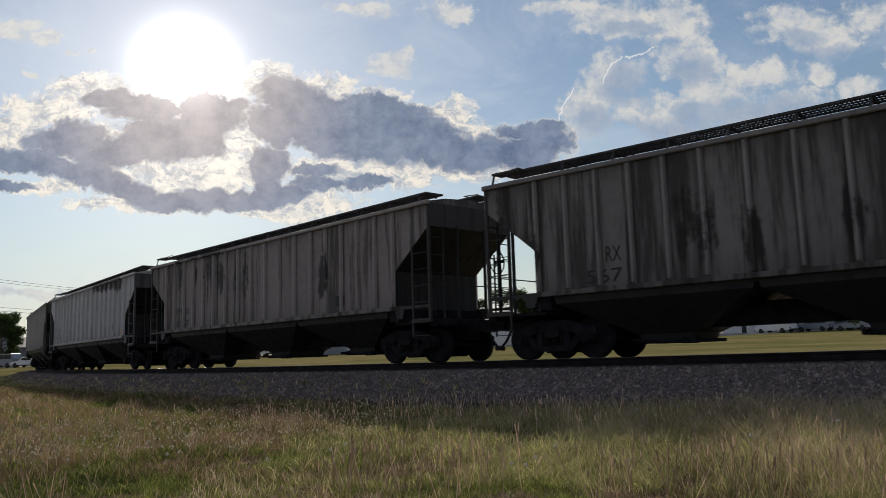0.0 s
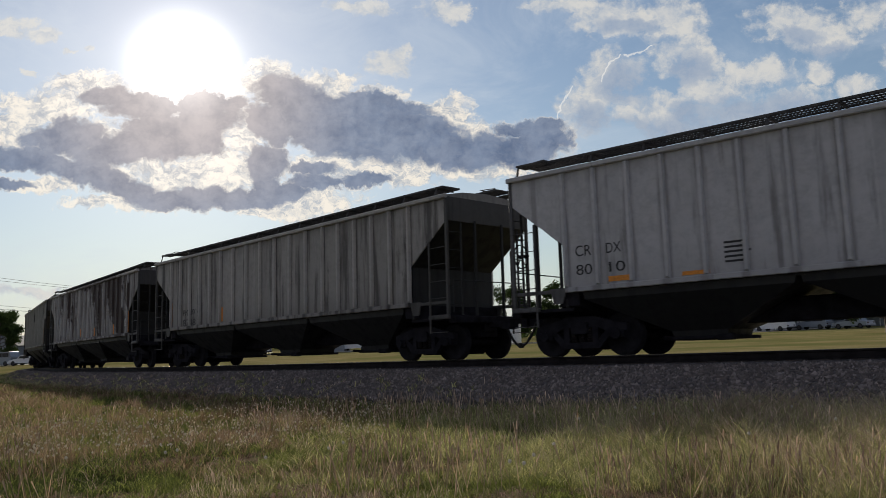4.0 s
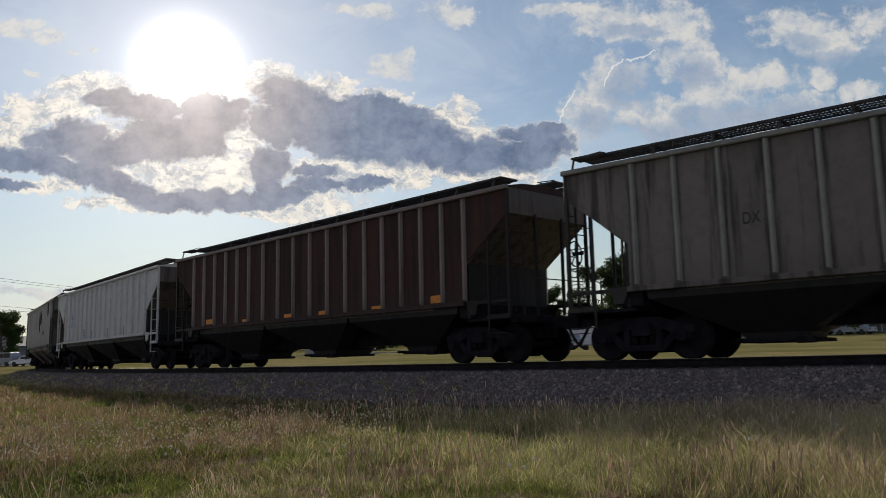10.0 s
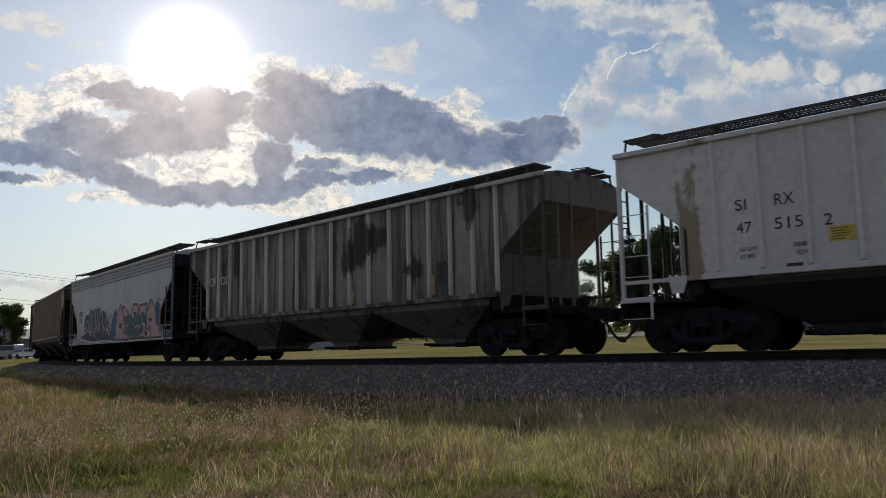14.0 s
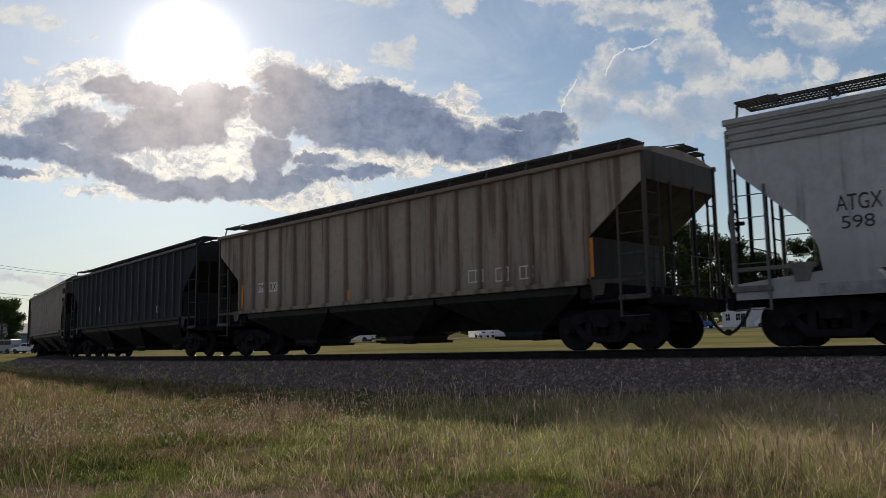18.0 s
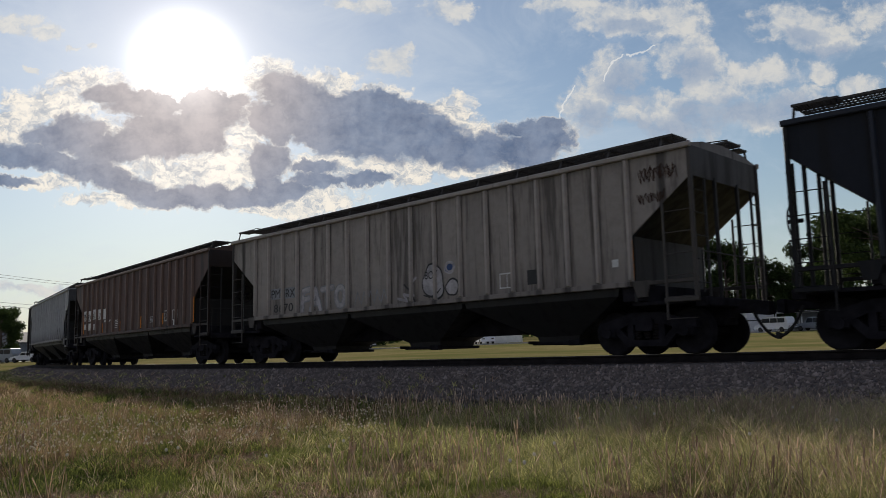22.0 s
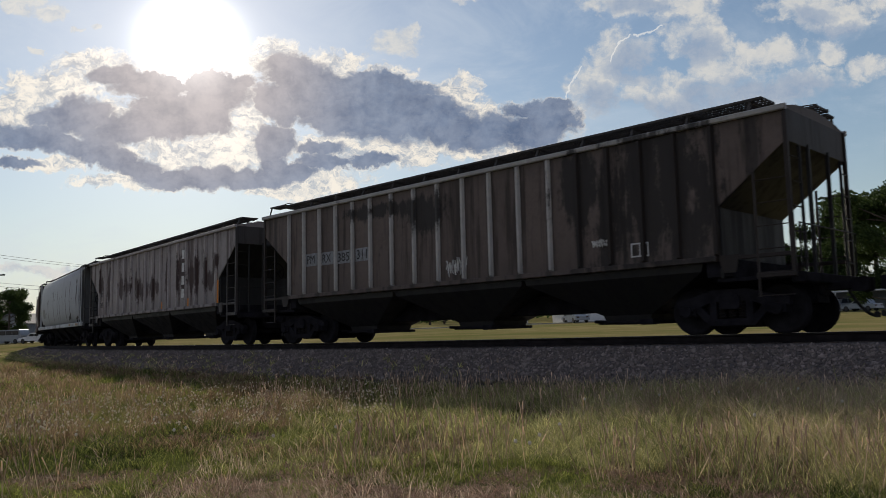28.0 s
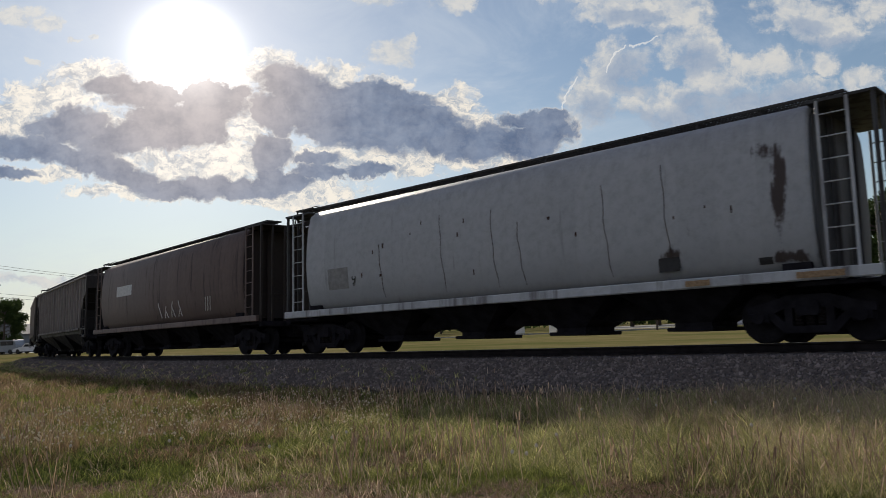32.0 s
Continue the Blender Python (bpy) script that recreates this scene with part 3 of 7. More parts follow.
def tie_pose(s):
    p, h = line(s)
    q = beside(s, 0, -0.168)
    return Matrix.Translation(q) @ Matrix.Rotation(h, 4, "Z") @ Matrix.Rotation(-CANT, 4, "X")


build_ground()
build_track()


# ---- covered hopper cars ----
HALF, POST = 8.75, 8.38
STD_RIBS = [k * x for x in (0.4415, 1.3245, 2.2075, 3.09, 3.868, 4.646, 5.424, 6.202, 6.98) for k in (-1, 1)]
WIDE_RIBS = [k * (0.4525 + 0.905 * i) for i in range(8) for k in (-1, 1)]
WHITE_RIBS = [round(6.9 - 0.83 * i, 3) for i in range(17)]
TRUCK, WB, GAUGE = 6.97, 1.778, 0.7525


def side_poly(eave, sill):
    return [(-POST, eave), (POST, eave), (POST, 3.45), (6.97, 2.36), (6.97, sill), (-6.97, sill), (-6.97, 2.36), (-POST, 3.45)]


def grating(x0, x1, y0, y1, z, step=0.075):
    g = Geo()
    for y in (y0, y1):
        g.box(x0, x1, y - 0.012, y + 0.012, z - 0.045, z)
    for i in range(1, 4):
        y = y0 + (y1 - y0) * i / 4
        g.box(x0, x1, y - 0.005, y + 0.005, z - 0.03, z)
    n = int((x1 - x0) / step)
    for i in range(n + 1):
        x = x0 + (x1 - x0) * i / n
        g.box(x - 0.011, x + 0.011, y0, y1, z - 0.035, z - 0.004)
    return g


def wheel_geo():
    return Geo().lathe([(0.0, -0.10), (0.10, -0.10), (0.11, -0.075), (0.30, -0.045), (0.40, -0.075), (0.445, -0.075), (0.457, -0.06), (0.462, 0.03), (0.485, 0.045), (0.487, 0.06), (0.40, 0.065), (0.30, 0.03), (0.11, 0.055), (0.0, 0.06)], 28)


def frame_geo():
    g = Geo()
    top = [(-1.12, 0.52), (-1.12, 0.66), (-0.75, 0.74), (-0.35, 0.86), (0.35, 0.86), (0.75, 0.74), (1.12, 0.66), (1.12, 0.52), (0.70, 0.50), (0.42, 0.62), (-0.42, 0.62), (-0.70, 0.50)]
    g.prism(top, -0.08, 0.08)
    g.prism([(-0.78, 0.50), (-0.62, 0.54), (-0.36, 0.30), (0.36, 0.30), (0.62, 0.54), (0.78, 0.50), (0.45, 0.17), (-0.45, 0.17)], -0.07, 0.07)
    for x in (-0.36, 0.36):
        g.box(x - 0.07, x + 0.07, -0.075, 0.075, 0.28, 0.64)
    for x in (-WB / 2, WB / 2):
        g.soft(x - 0.17, x + 0.17, -0.10, 0.10, 0.36, 0.56, 0.03)
        g.rod((x, -0.17, 0.457), (x, 0.0, 0.457), 0.11, n=12)
    return g


def spring_geo():
    g = Geo()
    return g.lathe([(0.02, 0.30)] + [(0.06 + 0.018 * (k % 2), 0.31 + 0.0275 * k) for k in range(12)] + [(0.02, 0.63)], 10, "z")


def coupler_geo():
    g = Geo()
    g.soft(-0.75, -0.2, -0.07, 0.07, 0.78, 0.94, 0.02)
    g.prism([(-0.22, 0.74), (0.0, 0.72), (0.08, 0.76), (0.08, 0.98), (0.0, 1.0), (-0.22, 0.96)], -0.15, 0.02)
    g.prism([(-0.05, 0.72), (0.10, 0.74), (0.10, 0.98), (-0.05, 1.0)], 0.02, 0.15)
    g.box(-0.85, -0.7, -0.2, 0.2, 0.7, 1.0)
    return g


def hose_geo():
    pts = [(-0.42 + 0.50 * t, 0.28, 0.84 - 0.56 * math.sin(0.5 * math.pi * t) ** 0.8) for t in [i / 9 for i in range(10)]]
    return Geo().tube(pts, 0.034).soft(0.02, 0.1, 0.22, 0.34, 0.25, 0.36, 0.02)


def brake_wheel_geo():
    g = Geo()
    ring = [(0, math.cos(a) * 0.28, math.sin(a) * 0.28) for a in [6.2832 * i / 18 for i in range(19)]]
    g.tube(ring, 0.016)
    return g


def add_trucks(car, halves=TRUCK):
    """Two trucks; the wheelsets are parts that turn."""
    sets = []
    for end in (-1, 1):
        x = end * halves
        bolster = part("truck_bolster", shared("bolster", lambda: Geo().soft(-0.2, 0.2, -1.15, 1.15, 0.48, 0.74, 0.04).rod((0, 0, 0.7), (0, 0, 0.86), 0.35, n=16)), STEEL_DARK, car, at=(x, 0, 0))
        for side in (-1, 1):
            part("truck_side_frame", shared("side_frame", frame_geo), STEEL_DARK, bolster, at=(0, side * 1.0, 0))
            for k in (-0.2, 0.0, 0.2):
                part("spring", shared("spring", spring_geo), STEEL_RUST, bolster, at=(k, side * 1.0, 0))
        part("brake_rigging", shared("brake_rigging", lambda: Geo().prism([(-0.50, 0.42), (-0.42, 0.14), (0.42, 0.14), (0.50, 0.42), (0.3, 0.5), (-0.3, 0.5)], -0.72, 0.72)), STEEL_DARK, bolster)
        for w in (-1, 1):
            axle = part("axle", shared("axle", lambda: Geo().rod((0, -1.05, 0), (0, 1.05, 0), 0.085, n=12)), STEEL_DARK, car, at=(x + w * WB / 2, 0, 0.457))
            for side in (-1, 1):
                o = part("wheel", shared("wheel", wheel_geo, True), WHEEL_STEEL, axle, at=(0, side * GAUGE, 0))
                if side > 0:
                    o.rotation_euler = (0, 0, math.pi)
            sets.append(axle)
    return sets


def add_ends(car, paint, half, post, brake=-1, dark=STEEL_DARK, rear=None, rails=None, bare=False):
    """Couplers, hoses, corner posts, ladders and sills at both ends."""
    rear = rear or paint
    rails = rails or paint
    for e in (-1, 1):
        turn = 0 if e > 0 else math.pi
        for name, key, fn, mat_ in (("coupler", "coupler", coupler_geo, dark), ("air_hose", "hose", hose_geo, RUBBER)):
            o = part(name, shared(key, fn), mat_, car, at=(e * (half - 0.1), 0, 0))
            o.rotation_euler = (0, 0, turn)
        part("end_sill", shared("end_sill", lambda: Geo().soft(-0.12, 0.12, -1.4, 1.4, 0.90, 1.08, 0.02)), dark, car, at=(e * (post + 0.02), 0, 0))
        for side in (-1, 1):
            if bare:
                continue
            part("corner_post", shared("corner_post", lambda: Geo().soft(-0.04, 0.04, -0.04, 0.04, 1.1, 4.05, 0.01)), rails, car, at=(e * post, side * 1.49, 0))
            part("end_post", shared("end_post", lambda: Geo().soft(-0.035, 0.035, -0.035, 0.035, 1.1, 3.5, 0.01)), rear, car, at=(e * post, side * 0.5, 0))
            part("side_sill_step", shared("sill_step", lambda: Geo().soft(-0.36, 0.36, -0.04, 0.04, 1.0, 1.09, 0.012)), rails, car, at=(e * (post - 0.31), side * 1.51, 0))
            part("grab_bar", shared("grab_bar", lambda: Geo().soft(-0.72, 0.72, -0.025, 0.025, 1.37, 1.45, 0.012)), rails, car, at=(e * (post - 0.70), side * 1.50, 0))
            part("sill_bracket", shared("sill_bracket%d" % e, lambda: Geo().prism([(0, 1.47), (e * 0.42, 1.47), (e * 0.34, 1.14), (e * 0.12, 1.14)], -0.02, 0.02)), rails, car, at=(e * (post - 1.40), side * 1.51, 0))
            ladder = part("ladder", shared("ladder_stile", lambda: Geo().soft(-0.022, 0.022, -0.022, 0.022, 0.66, 2.95, 0.006)), rails, car, at=(e * (post - 0.62), side * 1.53, 0))
            for i in range(6):
                z = 0.68 + 0.42 * i
                part("rung", shared("rung", lambda: Geo().rod((-0.31, 0, 0), (0.31, 0, 0), 0.011, n=6)), rails, ladder, at=(e * 0.31, 0, z))
            end_ladder = part("end_ladder", shared("end_stile", lambda: Geo().soft(-0.025, 0.025, -0.025, 0.025, 1.1, 3.4, 0.008)), rear, car, at=(e * (post + 0.05), side * 1.05, 0))
            for i in range(5):
                part("rung", shared("end_rung", lambda: Geo().rod((0, -0.21, 0), (0, 0.21, 0), 0.014, n=6)), rear, end_ladder, at=(0, side * 0.21, 1.35 + 0.45 * i))
        part("handrail", shared("end_rail", lambda: Geo().tube([(0, -1.4, 1.15), (0, -1.4, 1.95), (0.02, 1.4, 1.95), (0, 1.4, 1.15)], 0.016)), rear, car, at=(e * (post + 0.1), 0, 0))
    hand = part("brake_wheel", shared("brake_wheel", brake_wheel_geo), dark, car, at=(brake * (post + 0.16), brake * 0.95, 2.35))
    hand.rotation_euler = (0, 0, 0 if brake < 0 else math.pi)
    part("hub", shared("brake_hub", lambda: Geo().rod((-0.06, 0, 0), (0.2, 0, 0), 0.04)), dark, hand)
    for a in range(5):
        part("spoke", shared("brake_spoke", lambda: Geo().rod((0, 0, 0.03), (0.02, 0, 0.28), 0.012)), dark, hand).rotation_euler = (1.2566 * a, 0, 0)


def roof_boards(car, z=4.47, half=8.3, inner=0.42, outer=1.02):
    for side in (-1, 1):
        y0, y1 = sorted((side * inner, side * outer))
        board = part("running_board", shared("board%d" % side + str((z, half, inner, outer)), lambda: grating(min(-side * (half - 0.5), side * half), max(-side * (half - 0.5), side * half), y0, y1, z)), GALV, car)
        part("board_end_frame", shared("board_end%d" % side + str((z, half, inner)), lambda: Geo().tube([(side * half, y0, z + 0.012), (side * (half - 0.55), y0, z + 0.05), (side * (half - 0.55), y1, z + 0.05), (side * half, y1, z + 0.012)], 0.014, 5)), GALV, board)
        for i in range(12):
            x = side * (0.25 + (2 * half - 0.5) * i / 12.6 - half + 0.5)
            part("board_bracket", shared("bracket%d" % side + str((inner, outer, z)), lambda: Geo().beam((0, y0, z - 0.05), (0, y1, z - 0.05), 0.05).beam((0, side * (outer - 0.05), z - 0.05), (0, side * (outer + 0.12), 4.1), 0.05)), GALV, board, at=(x, 0, 0))
        # the cross platform at the corner over the ladder, with a strut under it
        x0, x1 = sorted((side * (half - 0.8), side * (half - 0.02)))
        a, b = sorted((side * outer, side * (outer + 0.34)))
        platform = part("end_platform", shared("platform%d" % side + str((z, half)), lambda: grating(x0, x1, a, b, z - 0.06)), GALV, car)
        part("platform_strut", shared("strut%d" % side + str((z, half)), lambda: Geo().beam((side * (half - 0.06), side * (outer + 0.30), z - 0.07), (side * (half - 0.04), side * (outer + 0.40), 4.0), 0.035)), GALV, platform)


def ribbed_hopper(name, paint, label, ribs=STD_RIBS, lower=None, rib_paint=None, eave=4.08, sill=1.45, boards=True, brake=-1, rails=None, slope=None, dull_from=99.0):
    """A covered hopper with ribbed sides, three or four bays and open ends."""
    car = thing(name, label, "railway car", "cars of the freight train")
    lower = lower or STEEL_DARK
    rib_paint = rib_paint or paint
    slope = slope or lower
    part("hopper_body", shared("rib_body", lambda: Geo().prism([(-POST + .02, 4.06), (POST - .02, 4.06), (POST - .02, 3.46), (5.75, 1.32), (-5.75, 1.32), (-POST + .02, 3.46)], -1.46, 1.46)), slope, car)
    for side in (-1, 1):
        y0, y1 = sorted((side * 1.475, side * 1.50))
        sheet = part("side_sheet", shared("side_sheet%d" % side, lambda: Geo().prism(side_poly(4.06, sill), y0, y1)), paint, car)
        a, b = sorted((side * 1.50, side * 1.565))
        for x in ribs:
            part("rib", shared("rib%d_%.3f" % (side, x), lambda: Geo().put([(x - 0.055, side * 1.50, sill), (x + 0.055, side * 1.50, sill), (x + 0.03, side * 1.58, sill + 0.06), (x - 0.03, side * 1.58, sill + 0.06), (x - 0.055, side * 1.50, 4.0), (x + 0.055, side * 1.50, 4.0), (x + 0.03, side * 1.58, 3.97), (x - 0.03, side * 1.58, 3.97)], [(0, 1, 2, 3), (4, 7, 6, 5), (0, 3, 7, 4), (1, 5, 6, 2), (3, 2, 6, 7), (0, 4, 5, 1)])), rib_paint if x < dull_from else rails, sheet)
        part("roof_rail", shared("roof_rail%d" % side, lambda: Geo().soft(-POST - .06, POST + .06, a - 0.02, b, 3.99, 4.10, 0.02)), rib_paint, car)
        part("side_sill", shared("side_sill%d" % side, lambda: Geo().soft(-6.98, 6.98, a - 0.03, b - 0.02, sill - 0.09, sill + 0.02, 0.012)), paint, car)
    part("roof", shared("roof", lambda: Geo().loft([[(x, -1.5, 4.08), (x, -0.9, 4.2), (x, 0, 4.26), (x, 0.9, 4.2), (x, 1.5, 4.08), (x, 1.5, 4.04), (x, -1.5, 4.04)] for x in (-POST, POST)])), paint, car)
    hatch = part("trough_hatch", shared("trough", lambda: Geo().soft(-7.4, 7.4, -0.3, 0.3, 4.22, 4.42, 0.06)), paint, car)
    for i in range(9):
        part("hatch_latch", shared("latch", lambda: Geo().soft(-0.03, 0.03, -0.36, 0.36, 4.40, 4.45, 0.01)), GALV, hatch, at=(-6.8 + 1.7 * i, 0, 0))
    roof_boards(car)
    for x in (-4.45, 0.0, 4.45):
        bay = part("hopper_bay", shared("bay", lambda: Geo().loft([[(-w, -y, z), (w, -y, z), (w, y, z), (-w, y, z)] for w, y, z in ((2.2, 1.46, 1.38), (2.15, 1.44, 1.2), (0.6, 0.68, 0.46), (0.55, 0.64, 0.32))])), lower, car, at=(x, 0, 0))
        part("outlet_gate", shared("gate", lambda: Geo().soft(-0.72, 0.72, -0.72, 0.72, 0.27, 0.34, 0.02).rod((-0.62, -0.98, 0.33), (-0.62, 0.98, 0.33), 0.035).soft(0.45, 0.75, -0.92, -0.72, 0.24, 0.36, 0.02)), STEEL_DARK, bay)
    part("centre_sill", shared("centre_sill", lambda: Geo().soft(-8.3, 8.3, -0.3, 0.3, 0.56, 1.02, 0.02)), STEEL_DARK, car)
    for e in (-1, 1):
        part("body_bolster", shared("body_bolster", lambda: Geo().loft([[(-0.25, -y, z), (0.25, -y, z), (0.25, y, z), (-0.25, y, z)] for y, z in ((0.5, 0.86), (1.45, 1.08), (1.47, 1.40))])), STEEL_DARK, car, at=(e * TRUCK, 0, 0))
        # no slope paint: the darker rails paint, for a panel turned from the light
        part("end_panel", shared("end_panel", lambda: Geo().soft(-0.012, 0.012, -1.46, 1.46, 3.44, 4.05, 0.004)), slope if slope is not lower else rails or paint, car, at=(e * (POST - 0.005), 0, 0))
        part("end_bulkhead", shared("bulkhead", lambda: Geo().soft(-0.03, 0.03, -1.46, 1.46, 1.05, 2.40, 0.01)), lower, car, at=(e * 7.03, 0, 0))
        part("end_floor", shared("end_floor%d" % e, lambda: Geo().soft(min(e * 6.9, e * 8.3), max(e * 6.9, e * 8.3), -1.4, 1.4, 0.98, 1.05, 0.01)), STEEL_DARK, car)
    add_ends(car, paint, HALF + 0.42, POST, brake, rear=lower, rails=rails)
    return car, add_trucks(car)


def barrel(r=1.0):
    return [(1.30, 1.22), (1.44, 1.5), (1.53, 2.0), (1.57, 2.6), (1.545, 3.2), (1.49, 3.75), (1.40, 4.08), (1.18, 4.25), (0.5, 4.35), (-0.5, 4.35), (-1.18, 4.25), (-1.40, 4.08), (-1.49, 3.75), (-1.545, 3.2), (-1.57, 2.6), (-1.53, 2.0), (-1.44, 1.5), (-1.30, 1.22)]


def round_hopper(name, paint, label, sill_paint, ends, brake=1):
    """A smooth-sided covered hopper with a bowed barrel body."""
    car = thing(name, label, "railway car", "cars of the freight train")
    end = 7.35

    def body():
        rings = [[(x, y * k, 1.22 + (z - 1.22) * k2) for y, z in barrel()] for x, k, k2 in ((-end + .02, 0.97, 0.985), (-end + 0.1, 1, 1), (end - 0.1, 1, 1), (end - .02, 0.97, 0.985))]
        return Geo().loft(rings)
    part("barrel_body", shared("barrel_body", body, True), paint, car)
    for e in (-1, 1):
        part("end_sheet", shared("end_sheet%d" % e, lambda: Geo().loft([[(e * end, y * 0.97, 1.22 + (z - 1.22) * 0.98) for y, z in barrel()], [(e * (end + 0.03), y * 0.95, 1.22 + (z - 1.22) * 0.97) for y, z in barrel()]])), ends, car)
        part("end_canopy", shared("end_canopy", lambda: Geo().soft(-0.60, 0.60, -1.45, 1.45, 4.20, 4.25, 0.015)), ends, car, at=(e * 7.9, 0, 0))
        for side in (-1, 1):
            part("canopy_post", shared("canopy_post", lambda: Geo().soft(-0.035, 0.035, -0.035, 0.035, 1.05, 4.2, 0.008)), ends, car, at=(e * 8.42, side * 1.40, 0))
            for y in (0.55, 1.0):
                part("end_ladder_stile", shared("canopy_post", lambda: Geo()), ends, car, at=(e * 8.44, side * y, 0))
            ladder = part("ladder", shared("tall_stile", lambda: Geo().soft(-0.028, 0.028, -0.02, 0.02, 1.2, 4.2, 0.006)), sill_paint, car, at=(e * 7.52, side * 1.50, 0))
            part("stile", shared("tall_stile", lambda: Geo()), sill_paint, ladder, at=(e * 0.5, 0, 0))
            for k in range(7):
                part("rung", shared("tall_rung", lambda: Geo().rod((-0.25, 0, 0), (0.25, 0, 0), 0.013, n=6)), sill_paint, ladder, at=(e * 0.25, 0, 1.55 + 0.4 * k))
        for y in (-0.6, 0.6):
            part("end_stiffener", shared("stiffener", lambda: Geo().soft(-0.05, 0.05, -0.06, 0.06, 1.1, 4.1, 0.012)), ends, car, at=(e * (end + 0.1), y, 0))
    for side in (-1, 1):
        y0, y1 = sorted((side * 1.46, side * 1.565))
        part("side_sill", shared("round_sill%d" % side, lambda: Geo().soft(-POST, POST, y0, y1, 1.07, 1.27, 0.02)), sill_paint, car)
    hatch = part("roof_hatches", shared("round_trough", lambda: Geo().soft(-6.8, 6.8, -0.28, 0.28, 4.33, 4.46, 0.05)), paint, car)
    roof_boards(car, 4.5, 8.3, 0.34, 0.86)
    for x in (-4.5, -1.5, 1.5, 4.5):
        bay = part("hopper_bay", shared("round_bay", lambda: Geo().loft([[(-w, -y, z), (w, -y, z), (w, y, z), (-w, y, z)] for w, y, z in ((1.45, 1.25, 1.24), (1.4, 1.2, 1.1), (0.4, 0.6, 0.45), (0.4, 0.6, 0.36))])), STEEL_DARK, car, at=(x, 0, 0))
        part("outlet_gate", shared("round_gate", lambda: Geo().soft(-0.5, 0.5, -0.75, 0.75, 0.28, 0.36, 0.02)), STEEL_DARK, bay)
    part("centre_sill", shared("centre_sill", lambda: Geo()), STEEL_DARK, car)
    for e in (-1, 1):
        part("body_bolster", shared("body_bolster", lambda: Geo()), STEEL_DARK, car, at=(e * TRUCK, 0, 0))
        part("end_floor", shared("end_floor%d" % e, lambda: Geo()), STEEL_DARK, car)
    add_ends(car, ends, HALF + 0.42, POST, brake, rails=sill_paint, bare=True)
    return car, add_trucks(car)


GREY_RAILS = surface("dull_grey_rails", (0.13, 0.13, 0.13), 0.7, 0, 0.3, 4.0)


def smooth_hopper(name, paint, label, brake=-1):
    """A smooth-sided covered hopper with a banded top, deep sides and open ends."""
    car = thing(name, label, "railway car", "cars of the freight train")
    post, cut = 7.72, 6.2
    poly = [(-post, 4.2), (post, 4.2), (post, 3.75), (post - 0.15, 3.2), (cut + 0.2, 2.1), (cut + 0.05, 1.7), (cut, 1.3), (post, 1.15), (post, 0.86), (-post, 0.86), (-post, 1.15), (-cut, 1.3), (-cut - 0.05, 1.7), (-cut - 0.2, 2.1), (-post + 0.15, 3.2), (-post, 3.75)]
    # body inside the open ends near black, its shade put into the colour
    part("hopper_body", Geo().prism([(-post + .02, 4.18), (post - .02, 4.18), (post - .02, 3.7), (5.2, 1.1), (-5.2, 1.1), (-post + .02, 3.7)], -1.44, 1.44), STEEL_DARK, car)
    for side in (-1, 1):
        y0, y1 = sorted((side * 1.45, side * 1.50))
        sheet = part("side_sheet", Geo().prism(poly, y0, y1), paint, car)
        for i in range(4):
            a, b = sorted((side * 1.50, side * 1.535))
            part("roof_band", shared("band%d" % side, lambda: Geo().soft(-post, post, a, b, -0.045, 0.045, 0.02)), paint, sheet, at=(0, 0, 3.72 + 0.14 * i))
        a, b = sorted((side * 1.505, side * 1.53))
        part("roof_rail", Geo().soft(-post - .05, post + .05, a - 0.03, b + 0.03, 4.14, 4.26, 0.02), paint, car)
    part("roof", Geo().loft([[(x, -1.5, 4.2), (x, -1.0, 4.36), (x, 0, 4.44), (x, 1.0, 4.36), (x, 1.5, 4.2), (x, 1.5, 4.16), (x, -1.5, 4.16)] for x in (-post, post)]), paint, car)
    part("trough_hatch", Geo().soft(-6.8, 6.8, -0.3, 0.3, 4.40, 4.58, 0.06), paint, car)
    roof_boards(car, 4.68, 7.6, 0.42, 1.02)
    for x in (-3.45, 0.35, 4.1):
        bay = part("hopper_bay", shared("bay_low", lambda: Geo().loft([[(-w, -y, z), (w, -y, z), (w, y, z), (-w, y, z)] for w, y, z in ((1.15, 1.38, 1.1), (1.1, 1.32, 0.86), (0.6, 0.76, 0.46), (0.58, 0.74, 0.30))])), STEEL_DARK, car, at=(x, 0, 0))
        part("outlet_gate", shared("gate_low", lambda: Geo().soft(-0.6, 0.6, -0.76, 0.76, 0.26, 0.34, 0.02).rod((-0.5, -0.95, 0.32), (-0.5, 0.95, 0.32), 0.03)), STEEL_DARK, bay)
    part("centre_sill", Geo().soft(-7.6, 7.6, -0.3, 0.3, 0.68, 1.02, 0.02), STEEL_DARK, car)
    for e in (-1, 1):
        part("body_bolster", shared("body_bolster", lambda: Geo()), STEEL_DARK, car, at=(e * 6.1, 0, 0))
        part("end_floor", Geo().soft(min(e * 6.1, e * post), max(e * 6.1, e * post), -1.4, 1.4, 0.98, 1.05, 0.01), STEEL_DARK, car)
    add_ends(car, paint, 8.1 + 0.30, post, brake, rear=STEEL_DARK, rails=GREY_RAILS)
    return car, add_trucks(car, 6.2)


# ---- the train ----
# coupling planes along the track at 0 s, from the first car's front backwards
COUPLINGS = [6.39, -12.16, -30.76, -49.44, -68.12, -86.72, -104.78, -123.24, -141.83, -160.31, -177.25, -195.72, -214.12, -232.62, -251.01, -269.53, -288.01, -306.62, -324.87, -343.27, -361.67, -380.07, -398.47]


